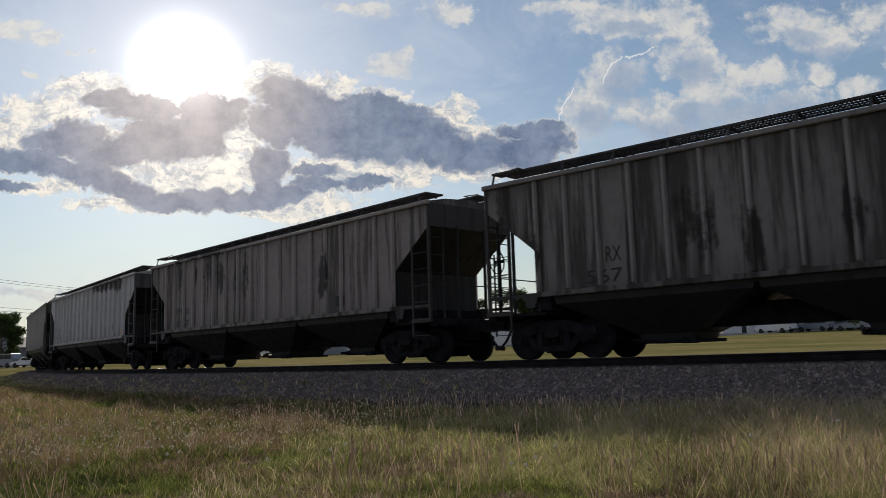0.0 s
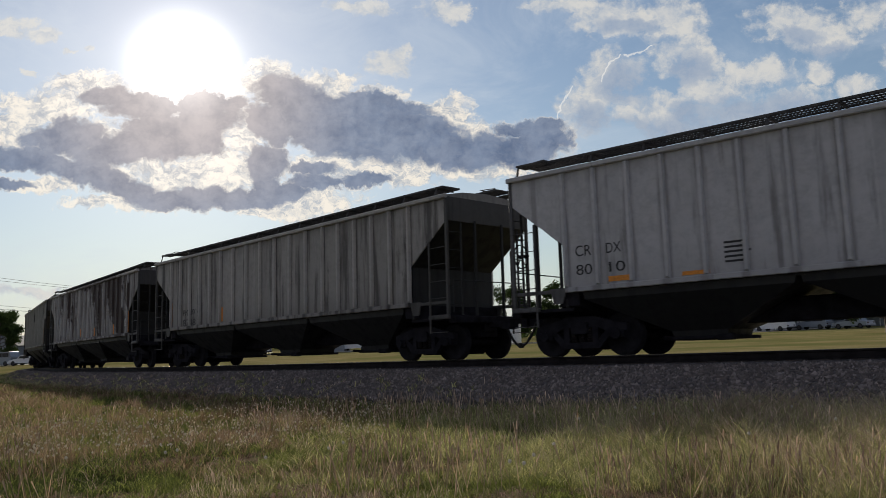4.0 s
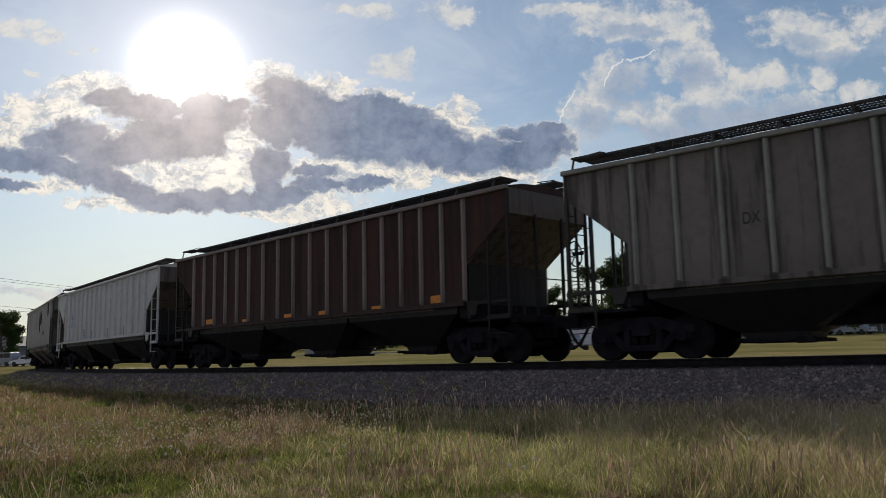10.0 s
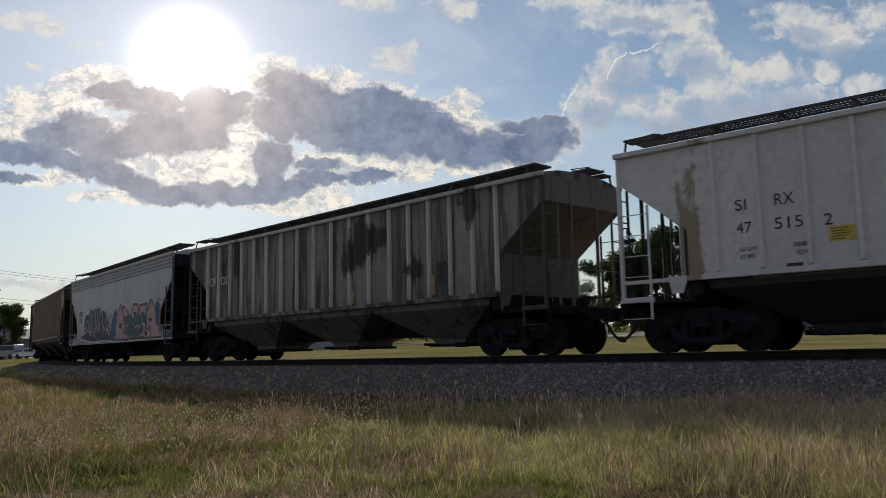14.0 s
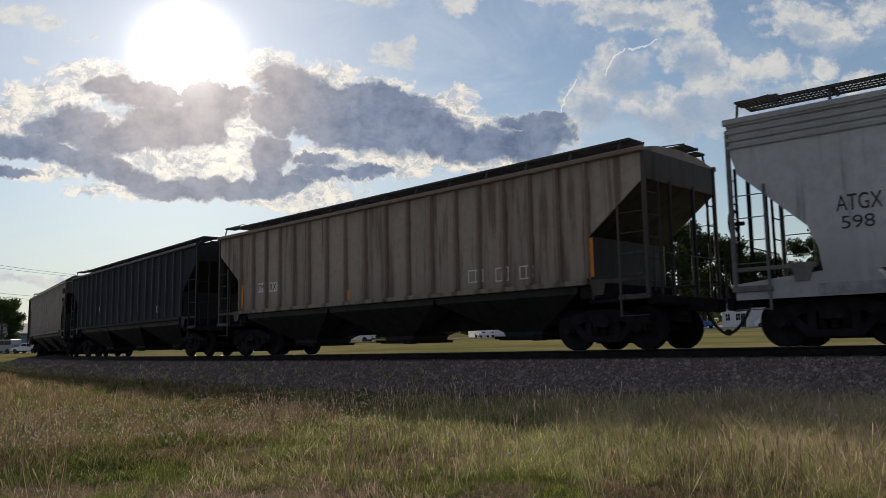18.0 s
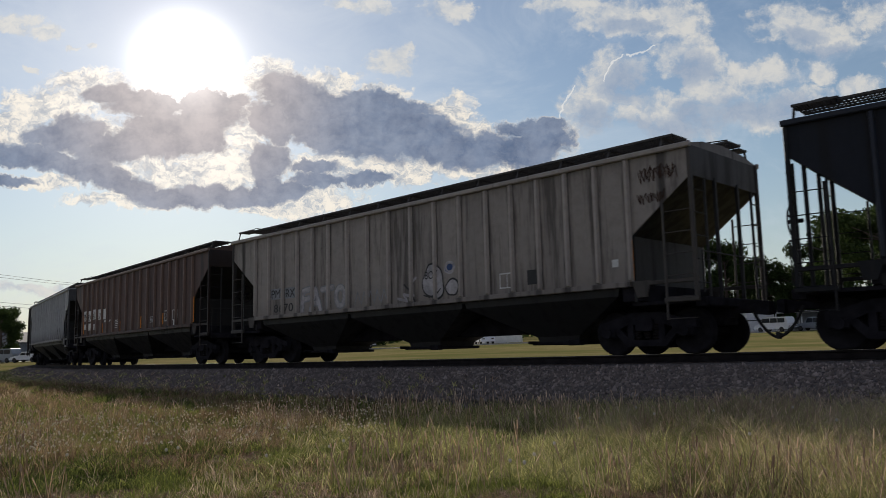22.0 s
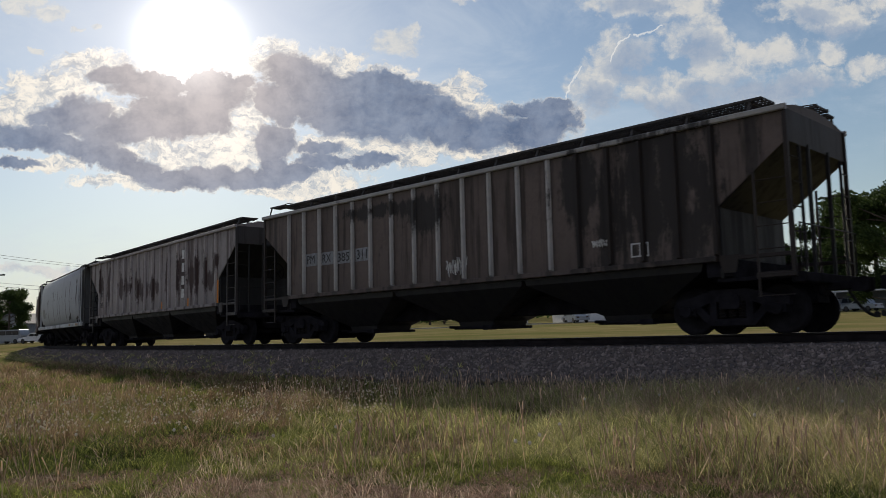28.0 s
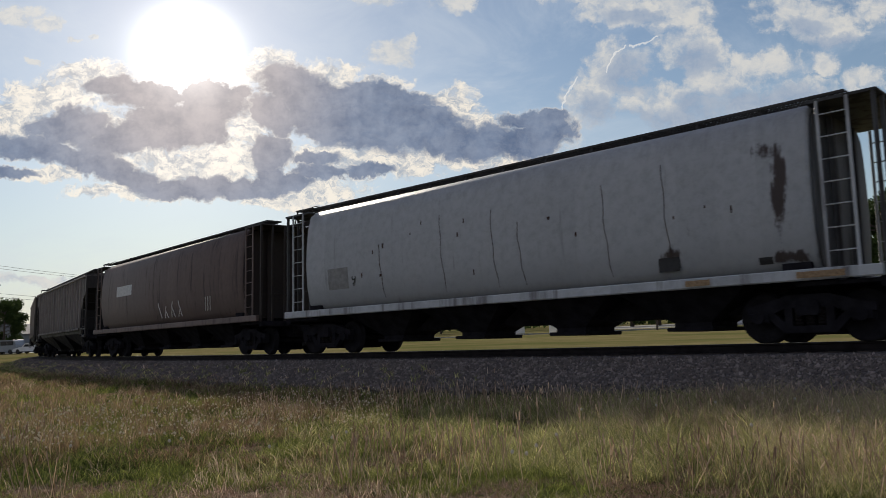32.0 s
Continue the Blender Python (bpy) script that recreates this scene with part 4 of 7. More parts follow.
def run(t):
    """Metres that the train has gone after t seconds."""
    return 9.4754 * t + 0.0078004 * t ** 2 - 0.00053730 * t ** 3 + 0.0000103676 * t ** 4


RUST, SOOT = (0.07, 0.04, 0.03), (0.03, 0.026, 0.024)
SPEC = [
    # name, base paint, stain, streaks, low grime, blotches, ribs, rib paint, label
    ("grey_brown", (0.225, 0.205, 0.19), SOOT, 0.65, 0.5, 0.25, "std", None, "weathered grey-brown ribbed covered hopper car on the rails"),
    ("tan_ribbed", (0.29, 0.255, 0.235), SOOT, 0.5, 0.35, 0.15, "std", None, "weathered tan ribbed covered hopper with black stencil squares"),
    ("light_grey", (0.5, 0.49, 0.485), (0.07, 0.06, 0.055), 0.25, 0.25, 0.0, "std", None, "light grey ribbed covered hopper with orange tape marks"),
    ("stained_grey", (0.35, 0.33, 0.30), SOOT, .45, .35, .2, "std", None, "pale grey ribbed covered hopper with dark stains and orange tape"),
    ("black_stained", (0.34, 0.325, 0.31), (0.04, 0.022, 0.017), 0.55, 0.3, 0.45, "std", None, "pale ribbed covered hopper streaked nearly black with rust"),
    ("olive_tan", (0.21, 0.185, 0.16), SOOT, 0.5, 0.3, 0.15, "wide", (0.34, 0.33, 0.29), "olive-tan covered hopper with broad panels and pale ribs"),
    ("dark_maroon", (0.075, 0.034, 0.028), SOOT, .5, .5, .2, "std", (0.30, 0.24, 0.21), "dark maroon covered hopper with worn pale ribs and orange tape"),
    ("clean_white", (0.60, 0.60, 0.58), (0.30, 0.235, 0.16), .10, .1, .0, "white", None, "clean off-white covered hopper with black lettering"),
    ("sooty_tan", (0.27, 0.245, 0.225), SOOT, 0.6, 0.3, 0.42, "std", (0.6, 0.57, 0.52), "tan covered hopper with sooty panels and lighter ribs"),
    ("smooth", (0.5, 0.525, 0.53), (0.12, 0.12, 0.115), 0.15, 0.3, 0.0, "", None, "grey smooth-sided covered hopper with spray-painted lettering"),
    ("rust_tan", (0.36, 0.31, 0.25), (0.1, 0.06, 0.045), 0.45, 0.35, 0.1, "std", (0.26, 0.2, 0.15), "tan ribbed covered hopper with rusty ribs"),
    ("dark_blue", (0.020, 0.024, 0.034), (0.016, 0.016, 0.018), .3, .3, .0, "std", None, "dark blue-black ribbed covered hopper car"),
    ("graffiti_tan", (0.345, 0.31, 0.275), SOOT, 0.4, 0.35, 0.12, "std", None, "tan ribbed covered hopper with pale spray paint along its sill"),
    ("red_brown", (0.10, 0.057, 0.046), SOOT, .3, .35, .1, "std", (0.20, 0.13, 0.10), "red-brown ribbed covered hopper with white stencil panels"),
    ("pale_grey", (0.44, 0.445, 0.45), (0.08, 0.075, 0.07), 0.3, 0.65, 0.05, "std", None, "pale grey ribbed covered hopper with dirty lower panels"),
    ("dark_brown", (0.15, 0.115, 0.098), SOOT, 0.45, 0.4, 0.2, "std", (0.52, 0.5, 0.47), "dark brown ribbed covered hopper with pale ribs and white scrawls"),
    ("blotched", (0.36, 0.325, 0.31), (0.055, 0.028, 0.025), 0.45, 0.3, 0.3, "wide", None, "pale ribbed covered hopper blotched with dark rust"),
    ("white_round", (0.47, 0.49, 0.505), (0.05, 0.028, 0.022), .06, .3, .0, "round", None, "dented white barrel-sided covered hopper with rust patches"),
    ("brown_round", (0.17, 0.125, 0.11), SOOT, .3, .3, .1, "round", None, "brown barrel-sided covered hopper with white scrawls on its side"),
    ("grey_far", (0.22, 0.19, 0.175), SOOT, .45, .4, .1, "std", None, "grey-brown ribbed covered hopper car"),
    ("tan_far", (0.27, 0.24, 0.21), SOOT, .45, .4, .1, "std", None, "tan ribbed covered hopper car"),
    ("grey_last", (0.24, 0.22, 0.20), SOOT, .45, .4, .1, "std", None, "weathered grey ribbed covered hopper car"),
]
# large dark stains: place along and up the side, half sizes
SPOTS = {0: ((-7.92, 2.83, 0.24, 0.66), (-3.29, 2.48, 0.45, 0.88), (-2.22, 2.12, 0.31, 0.73), (-0.47, 2.3, 0.22, 0.68), (-7.08, 2.34, 0.24, 0.64)),
         1: ((3.7, 2.5, 0.4, 1.0), (-5.82, 3.48, 0.27, 0.73), (-4.53, 3.39, 0.22, 0.46), (-3.45, 3.44, 0.44, 1.0), (-2.5, 3.05, 0.37, 0.85), (-1.71, 2.92, 0.28, 0.82), (-0.85, 3.08, 0.35, 0.99), (-4.1, 4.13, 2.17, 0.18)),
         2: ((4.6, 4.0, 2.6, 0.42), (6.0, 3.7, 0.5, 0.6), (2.5, 4.0, 1.5, 0.3)),
         4: ((2.2, 2.75, 0.74, 1.46), (1.62, 3.5, 0.35, 0.54), (4.63, 3.42, 1.2, 0.73), (5.4, 2.71, 0.88, 1.29), (5.75, 2.09, 0.37, 0.68), (-3.66, 3.3, 0.64, 1.3), (-2.7, 2.72, 0.37, 0.94), (-2.19, 4.84, 2.54, 0.19), (-5.66, 3.54, 0.28, 1.03), (3.77, 3.82, 0.3, 0.5), (6.11, 1.82, 0.36, 0.56), (7.04, 3.25, 0.14, 0.77), (0.92, 4.03, 3.29, 0.2)),
         5: ((4.6, 2.8, 0.45, 1.5), (6.4, 3.3, 0.4, 0.8), (0.4, 3.3, 0.4, 0.6)),
         7: ((-6.85, 3.0, 0.42, 5.0), (-6.95, 1.8, 0.2, 0.6)),
         8: ((1.78, 3.15, 0.6, 0.63), (2.54, 3.25, 0.44, 0.35), (1.26, 2.7, 0.33, 0.36), (4.03, 2.29, 0.44, 0.27), (6.07, 3.69, 0.38, 0.58), (-5.03, 3.43, 0.22, 0.86), (-1.47, 4.57, 1.3, 0.19)),
         15: ((5.8, 2.7, 1.9, 2.2), (3.9, 3.2, 0.6, 0.8), (-1.0, 3.2, 1.0, 0.5), (-3.0, 3.6, 2.0, 0.25)),
         16: ((-6.56, 3.05, 0.4, 0.72), (-5.32, 2.93, 0.32, 0.7), (-3.69, 2.6, 0.43, 0.66), (-2.64, 2.65, 0.44, 0.55), (-1.35, 2.52, 0.49, 0.73), (0.39, 2.35, 0.97, 0.55), (1.96, 2.71, 0.23, 0.86), (3.5, 2.65, 0.51, 0.98), (4.53, 2.52, 0.42, 0.54), (5.13, 2.79, 0.17, 0.8), (5.78, 2.86, 0.17, 0.62), (6.28, 2.3, 0.44, 0.39), (6.8, 2.98, 0.27, 0.34), (-5.04, 4.22, 1.5, 0.23)),
         17: ((6.75, 2.7, 0.22, 0.7), (6.5, 3.5, 0.3, 0.3), (4.55, 1.75, 0.3, 0.2), (6.9, 1.5, 0.4, 0.15))}
TRAIN = []


def build_train():
    for i, (key, base, stain, amount, low, patch, kind, rib, label) in enumerate(SPEC):
        pitch = 0.905 if kind == "wide" else 0.0
        paint = car_paint(key, base, stain, amount, low, i + 1.0, patch, 0.85 if i in (6, 11) else 0.6, spots=SPOTS.get(i, ()), rust_shade=0.75 if kind in ("std", "wide") and i not in (2, 14) else 0.4 if kind == "std" else 0.0, pitch=pitch)
        # unless given: the car's paint lightened for the sky light that ribs catch
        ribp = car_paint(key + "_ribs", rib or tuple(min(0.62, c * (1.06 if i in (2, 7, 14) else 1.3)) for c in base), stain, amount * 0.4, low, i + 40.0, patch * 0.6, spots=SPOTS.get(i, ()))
        if kind == "round":
            pale = car_paint(key + "_sill", tuple(min(0.6, c * 1.15) for c in base), stain, 0.35, 0.0, i + 60.0)
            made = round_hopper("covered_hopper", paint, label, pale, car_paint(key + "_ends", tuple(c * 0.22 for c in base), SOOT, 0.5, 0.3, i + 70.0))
        elif kind == "":
            made = smooth_hopper("covered_hopper", paint, label)
        else:
            # bays and end undersides: dirt and shade put into a near-black colour, except 8
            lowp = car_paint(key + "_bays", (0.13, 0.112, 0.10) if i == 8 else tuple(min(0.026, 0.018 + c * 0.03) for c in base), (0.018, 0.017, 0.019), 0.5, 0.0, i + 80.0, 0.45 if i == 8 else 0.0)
            # posts, ladders, end panels: car paint darkened, their shade put into the colour
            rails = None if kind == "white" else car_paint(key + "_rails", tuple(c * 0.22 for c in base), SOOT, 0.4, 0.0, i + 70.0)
            # slopes of 5 and 8: car paint darkened for the shade under them
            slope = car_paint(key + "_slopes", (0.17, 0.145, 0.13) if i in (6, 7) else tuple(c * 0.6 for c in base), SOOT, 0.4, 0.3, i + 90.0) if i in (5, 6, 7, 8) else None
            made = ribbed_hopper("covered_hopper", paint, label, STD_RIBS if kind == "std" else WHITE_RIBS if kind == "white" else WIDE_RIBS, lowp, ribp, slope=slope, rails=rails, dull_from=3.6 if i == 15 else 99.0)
        TRAIN.append(made)


build_train()


def car_pose(i, t, halves=TRUCK):
    s = (COUPLINGS[i] + COUPLINGS[i + 1]) / 2 + run(t)
    a, b = line(s - halves)[0], line(s + halves)[0]
    d = b - a
    h = math.atan2(d.y, d.x)
    return Matrix.Translation((a + b) / 2) @ Matrix.Rotation(h, 4, "Z") @ Matrix.Rotation(-math.asin(d.z / d.length), 4, "Y") @ Matrix.Rotation(-CANT, 4, "X")


def motions():
    for i, (car, sets) in enumerate(TRAIN):
        walk(car, [(t, car_pose(i, t)) for t in [0.5 * k for k in range(65)]])
        # wheels turn while they roll along the stretch before the camera
        for axle in sets:
            at = axle.location.copy()
            s0 = (COUPLINGS[i] + COUPLINGS[i + 1]) / 2 + at.x
            turns, rows = 0.0, []
            t = 0.0
            inside = [k / 15 for k in range(481) if -26 < s0 + run(k / 15) < 6]
            for t in sorted({0.0, 32.0} | set(inside)):
                rows.append((t, Matrix.Translation(at) @ Matrix.Rotation((min(max(s0 + run(t), -26), 6)) / 0.457, 4, "Y")))
            walk(axle, rows)


# ---- marks on the cars ----
RUST_PATCH = surface("rust_patch", (0.07, 0.035, 0.025), 0.9, 0, 0.4, 8.0)
YELLOW = surface("yellow_sign", (0.55, 0.42, 0.08), 0.6, 0, 0.1, 9.0)
SPRAY_PINK = surface("pink_spray_paint", (0.46, 0.29, 0.275), 0.6, 0, 0.2, 3.0)
SPRAY_BLUE = surface("blue_spray_paint", (0.035, 0.075, 0.20), 0.6, 0, 0.2, 5.0)
SPRAY_TEAL = surface("teal_spray_paint", (0.05, 0.13, 0.16), 0.6, 0, 0.2, 5.0)
GREY_SPRAY = surface("grey_spray_paint", (0.26, 0.27, 0.28), 0.65, 0, 0.3, 6.0)
SPRAY_ORANGE = surface("orange_spray_paint", (0.50, 0.19, 0.05), 0.6, 0, 0.2, 5.0)
SIDING_PALE = surface("pale_spray_paint", (0.50, 0.50, 0.49), 0.65, 0, 0.2, 6.0)
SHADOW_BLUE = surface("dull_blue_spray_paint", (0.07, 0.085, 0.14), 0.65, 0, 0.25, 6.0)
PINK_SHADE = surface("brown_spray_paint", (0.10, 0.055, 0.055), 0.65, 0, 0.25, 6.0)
SKIN = -1.503


def plate(car, name, x, z, w, h, mat_, lift=0.0, label=""):
    y = SKIN - lift
    return part(name, Geo().box(x, x + w, y - 0.004, y, z, z + h), mat_, car, label)


def tape(i, *rows):
    for x, z, w, h in rows:
        plate(TRAIN[i][0], "reflective_tape", x, z, w, h, TAPE_FADED if i in (7, 8) else ORANGE, 0.002, "orange reflective tape")


def board(i, mat_, name, *rows):
    for x, z, w, h in rows:
        plate(TRAIN[i][0], name, x, z, w, h, mat_, 0.002)


def outline(i, *rows):
    """A painted square outline."""
    for x, z, w, h in rows:
        g, y, k = Geo(), SKIN - 0.002, 0.03
        for a, b, c, d in ((x, x + w, z, z + k), (x, x + w, z + h - k, z + h), (x, x + k, z + k, z + h - k), (x + w - k, x + w, z + k, z + h - k), (x + w / 2 - k / 3, x + w / 2 + k / 3, z + k, z + h - k)):
            g.box(a, b, y - 0.004, y, c, d)
        part("stencil_outline", g, WHITE_PAINT, TRAIN[i][0], "white stencilled outline")


def bars(i, x, z, w, h, mat_):
    """Small lettering too far to read: plain bars."""
    n = 5
    for k in range(n):
        plate(TRAIN[i][0], "lettering_bar", x, z + h * k / n, w * (0.7 + 0.3 * ((k * 7) % 3) / 2), h / n * 0.45, mat_, 0.002)


def word(i, text, x, z, w, h, mat_, lift=0.002):
    """Lettering fitted to its width and height."""
    me = WORDS[text].copy()
    xs, zs = [v.co.x for v in me.vertices], [v.co.z for v in me.vertices]
    w *= 0.9
    me.transform(Matrix.Diagonal((w / (max(xs) - min(xs)), 1, h / (max(zs) - min(zs)), 1)) @ Matrix.Translation((-min(xs), 0, -min(zs))))
    part("lettering", me, mat_, TRAIN[i][0], "stencilled car lettering", at=(x, SKIN - lift - 0.003, z))


def scrawl(i, x, z, w, h, mat_, seed, lines=2, r=0.012):
    """Loose sprayed lines."""
    rnd = random.Random(seed)
    for k in range(lines):
        g = Geo()
        n = 22
        pts = [(x + w * (j / n * 0.9 + rnd.uniform(-0.03, 0.08)), SKIN - 0.006, z + h * (0.5 + 0.42 * math.sin(j * 1.9 + seed + k) * rnd.uniform(0.5, 1))) for j in range(n)]
        g.tube(pts, r, 4)
        part("spray_scrawl", g, mat_, TRAIN[i][0], "sprayed scrawl lines")


def blob(i, x, z, w, h, fill, edge, seed, n=9, lift=0.002, rim=0.05):
    """A sprayed letter form: a rounded uneven shape with an outline of another colour."""
    rnd = random.Random(seed)
    rim_pts = [(math.cos(6.2832 * k / n + rnd.uniform(-.15, .15)) * rnd.uniform(0.75, 1.08), math.sin(6.2832 * k / n + rnd.uniform(-.15, .15)) * rnd.uniform(0.78, 1.08)) for k in range(n)]
    for _ in range(2):
        rim_pts = [(a[0] * q + b[0] * (1 - q), a[1] * q + b[1] * (1 - q)) for a, b in zip(rim_pts, rim_pts[1:] + rim_pts[:1]) for q in (0.75, 0.25)]
    cx, cz = x + w / 2, z + h / 2
    y = SKIN - lift
    out = part("sprayed_outline", Geo().prism([(cx + a * w / 2, cz + b * h / 2) for a, b in rim_pts], y - 0.003, y), edge, TRAIN[i][0])
    part("sprayed_fill", Geo().prism([(cx + a * (w / 2 - rim), cz + b * (h / 2 - rim)) for a, b in rim_pts], y - 0.006, y - 0.003), fill, out)


def ring(x, z, a, b, n):
    return [(x + math.cos(6.2832 * k / n) * a, z + math.sin(6.2832 * k / n) * b) for k in range(n + 1)]


def stroke(i, pts, width, mat_, lift):
    """A flat sprayed line with round joints."""
    g, y = Geo(), SKIN - lift
    for (x0, z0), (x1, z1) in zip(pts, pts[1:]):
        l = math.hypot(x1 - x0, z1 - z0) or 1.0
        px, pz = -(z1 - z0) / l * width / 2, (x1 - x0) / l * width / 2
        g.prism([(x0 + px, z0 + pz), (x1 + px, z1 + pz), (x1 - px, z1 - pz), (x0 - px, z0 - pz)], y - 0.0025, y)
    for k, (x, z) in enumerate(pts):
        g.prism([(x + math.cos(0.7854 * q) * width / 2, z + math.sin(0.7854 * q) * width / 2) for q in range(8)], y - 0.0029, y - 0.0002)
    part("sprayed_stroke", g, mat_, TRAIN[i][0])


def build_marks():
    word(0, "RX", -5.27, 1.98, 0.4, 0.32, BLACK_PAINT, 0.002)
    word(0, "567", -5.75, 1.55, 0.94, 0.29, BLACK_PAINT, 0.002)
    board(1, BLACK_PAINT, "stencil_square", (4.33, 1.64, 0.44, 0.31))
    word(1, "PM", -6, 2.01, 0.41, 0.26, BLACK_PAINT, 0.002)
    word(1, "RX", -5.3, 2, 0.36, 0.23, BLACK_PAINT, 0.002)
    word(1, "8737", -6.02, 1.55, 1.12, 0.23, BLACK_PAINT, 0.002)
    tape(2, (4.26, 1.5, 0.44, 0.09), (6.51, 1.52, 0.44, 0.18), (0.89, 1.5, 0.52, 0.1), (-5.97, 1.52, 0.49, 0.11), (-4.36, 1.5, 0.55, 0.08))
    board(2, BLACK_PAINT, "stencil_square", (4.28, 1.74, 0.38, 0.32), (5.06, 1.74, 0.38, 0.32))
    word(2, "CR", -6.73, 2.12, 0.43, 0.23, BLACK_PAINT, 0.002)
    word(2, "DX", -5.99, 2.12, 0.38, 0.21, BLACK_PAINT, 0.002)
    word(2, "80", -6.73, 1.72, 0.43, 0.22, BLACK_PAINT, 0.002)
    word(2, "10", -5.94, 1.72, 0.41, 0.21, BLACK_PAINT, 0.002)
    bars(2, -3.5, 1.67, 0.5, 0.45, BLACK_PAINT)
    tape(3, (-7.09, 1.52, 0.17, 0.91), (-3.09, 1.52, 0.15, 0.49), (-1.42, 1.53, 0.14, 0.42))
    word(3, "PM", -5.97, 1.86, 0.38, 0.22, BLACK_PAINT, 0.002)
    word(3, "RX", -5.31, 1.88, 0.34, 0.2, BLACK_PAINT, 0.002)
    word(3, "8748", -5.99, 1.48, 1.11, 0.25, BLACK_PAINT, 0.002)
    tape(4, (6.91, 1.52, 0.18, 0.88), (4.74, 1.5, 0.13, 0.45), (1.42, 1.55, 0.15, 0.37), (-1.3, 1.6, 0.15, 0.37))
    board(4, GREY_SPRAY, "stencil_panel", (-6.85, 2.33, 0.46, 0.41), (-6.12, 2.34, 0.43, 0.37))
    outline(4, (6.5, 1.8, 0.36, 0.3))
    tape(5, (6.7, 1.53, 0.16, 0.91))
    board(5, BLACK_PAINT, "stencil_square", (6.13, 2.14, 0.48, 0.31), (6.1, 1.72, 0.51, 0.39))
    word(5, "DX", -4.59, 2.45, 0.36, 0.22, BLACK_PAINT, 0.002)
    scrawl(5, 1.56, 1.57, 0.65, 0.26, BLACK_PAINT, 16)
    scrawl(5, 5.05, 1.74, 0.74, 0.33, BLACK_PAINT, 16)
    tape(6, (5.75, 1.5, 0.45, 0.19), (3.37, 1.5, 0.45, 0.08), (0.88, 1.49, 0.45, 0.11), (-0.99, 1.5, 0.45, 0.11), (-3.53, 1.5, 0.44, 0.08), (-6.05, 1.53, 0.51, 0.17))
    tape(7, (1.39, 1.43, 0.17, 0.46), (3.92, 1.42, 0.1, 0.43), (-1.31, 1.42, 0.11, 0.45))
    board(7, BLACK_PAINT, "stencil_square", (4.98, 1.66, 0.37, 0.22), (-5.15, 1.39, 0.28, 0.15))
    outline(7, (-3.49, 2.61, 0.22, 0.22))
    word(7, "SI", -6, 2.6, 0.23, 0.2, BLACK_PAINT, 0.002)
    word(7, "RX", -5.28, 2.61, 0.38, 0.21, BLACK_PAINT, 0.002)
    word(7, "47", -6, 2.16, 0.31, 0.21, BLACK_PAINT, 0.002)
    word(7, "515", -5.31, 2.17, 0.55, 0.21, BLACK_PAINT, 0.002)
    word(7, "2", -4.47, 2.15, 0.16, 0.2, BLACK_PAINT, 0.002)
    word(7, "LD LMT", -5.96, 1.83, 0.36, 0.075, BLACK_PAINT, 0.002)
    word(7, "LT WT", -5.96, 1.69, 0.30, 0.075, BLACK_PAINT, 0.002)
    word(7, "200800", -5.02, 1.83, 0.36, 0.075, BLACK_PAINT, 0.002)
    word(7, "62100", -4.96, 1.69, 0.30, 0.075, BLACK_PAINT, 0.002)
    board(7, YELLOW, "warning_sign", (-4.41, 1.85, 0.42, 0.27))
    bars(7, -4.37, 1.88, 0.32, 0.23, BLACK_PAINT)
    bars(7, -2.83, 1.58, 0.47, 0.43, BLACK_PAINT)
    board(8, BLACK_PAINT, "stencil_square", (4.95, 1.77, 0.3, 0.61))
    word(8, "OF", -6.88, 2.62, 0.48, 0.28, WHITE_PAINT, 0.002)
    word(8, "CX", -6.09, 2.63, 0.48, 0.27, WHITE_PAINT, 0.002)
    tape(8, (1.36, 1.52, 0.14, 0.4), (4.66, 1.55, 0.16, 0.5))
    word(9, "ATGX", -5.91, 2.29, 0.8, 0.28, BLACK_PAINT, 0.002)
    word(9, "598", -5.85, 1.98, 0.58, 0.22, BLACK_PAINT, 0.002)
    tape(10, (6.96, 1.53, 0.15, 0.83), (-6.98, 1.56, 0.15, 0.77), (-1.25, 1.5, 0.1, 0.3))
    outline(10, (3.47, 1.65, 0.5, 0.31), (4.35, 1.62, 0.41, 0.33), (5.08, 1.62, 0.4, 0.31))
    board(10, WHITE_PAINT, "stencil_panel", (-5.92, 2.01, 0.44, 0.3))
    word(10, "PM", -5.88, 2.05, 0.36, 0.22, BLACK_PAINT, 0.008)
    board(10, WHITE_PAINT, "stencil_panel", (-5.25, 1.99, 0.49, 0.3))
    word(10, "RX", -5.21, 2.03, 0.41, 0.22, BLACK_PAINT, 0.008)
    outline(11, (4.28, 1.75, 0.42, 0.26))
    word(11, "60", -3.54, 2.13, 0.36, 0.24, WHITE_PAINT, 0.002)
    tape(12, (6.91, 1.51, 0.13, 0.8))
    board(12, BLACK_PAINT, "stencil_square", (4.28, 1.62, 0.42, 0.33))
    board(12, WHITE_PAINT, "stencil_panel", (6.53, 1.8, 0.15, 0.16))
    outline(12, (3.45, 1.59, 0.46, 0.36))
    board(12, GREY_SPRAY, "stencil_panel", (-6.1, 1.96, 0.6, 0.34), (-5.32, 1.95, 0.6, 0.34))
    word(12, "PM", -6.05, 2, 0.53, 0.26, BLACK_PAINT, 0.008)
    word(12, "RX", -5.27, 1.99, 0.54, 0.25, BLACK_PAINT, 0.008)
    word(12, "8670", -5.93, 1.55, 1.15, 0.25, BLACK_PAINT, 0.002)
    scrawl(12, 7.25, 3.35, 0.95, 0.5, RUST_PATCH, 38, 3, 0.007)
    scrawl(12, 7.2, 2.95, 0.7, 0.35, RUST_PATCH, 39, 2, 0.007)
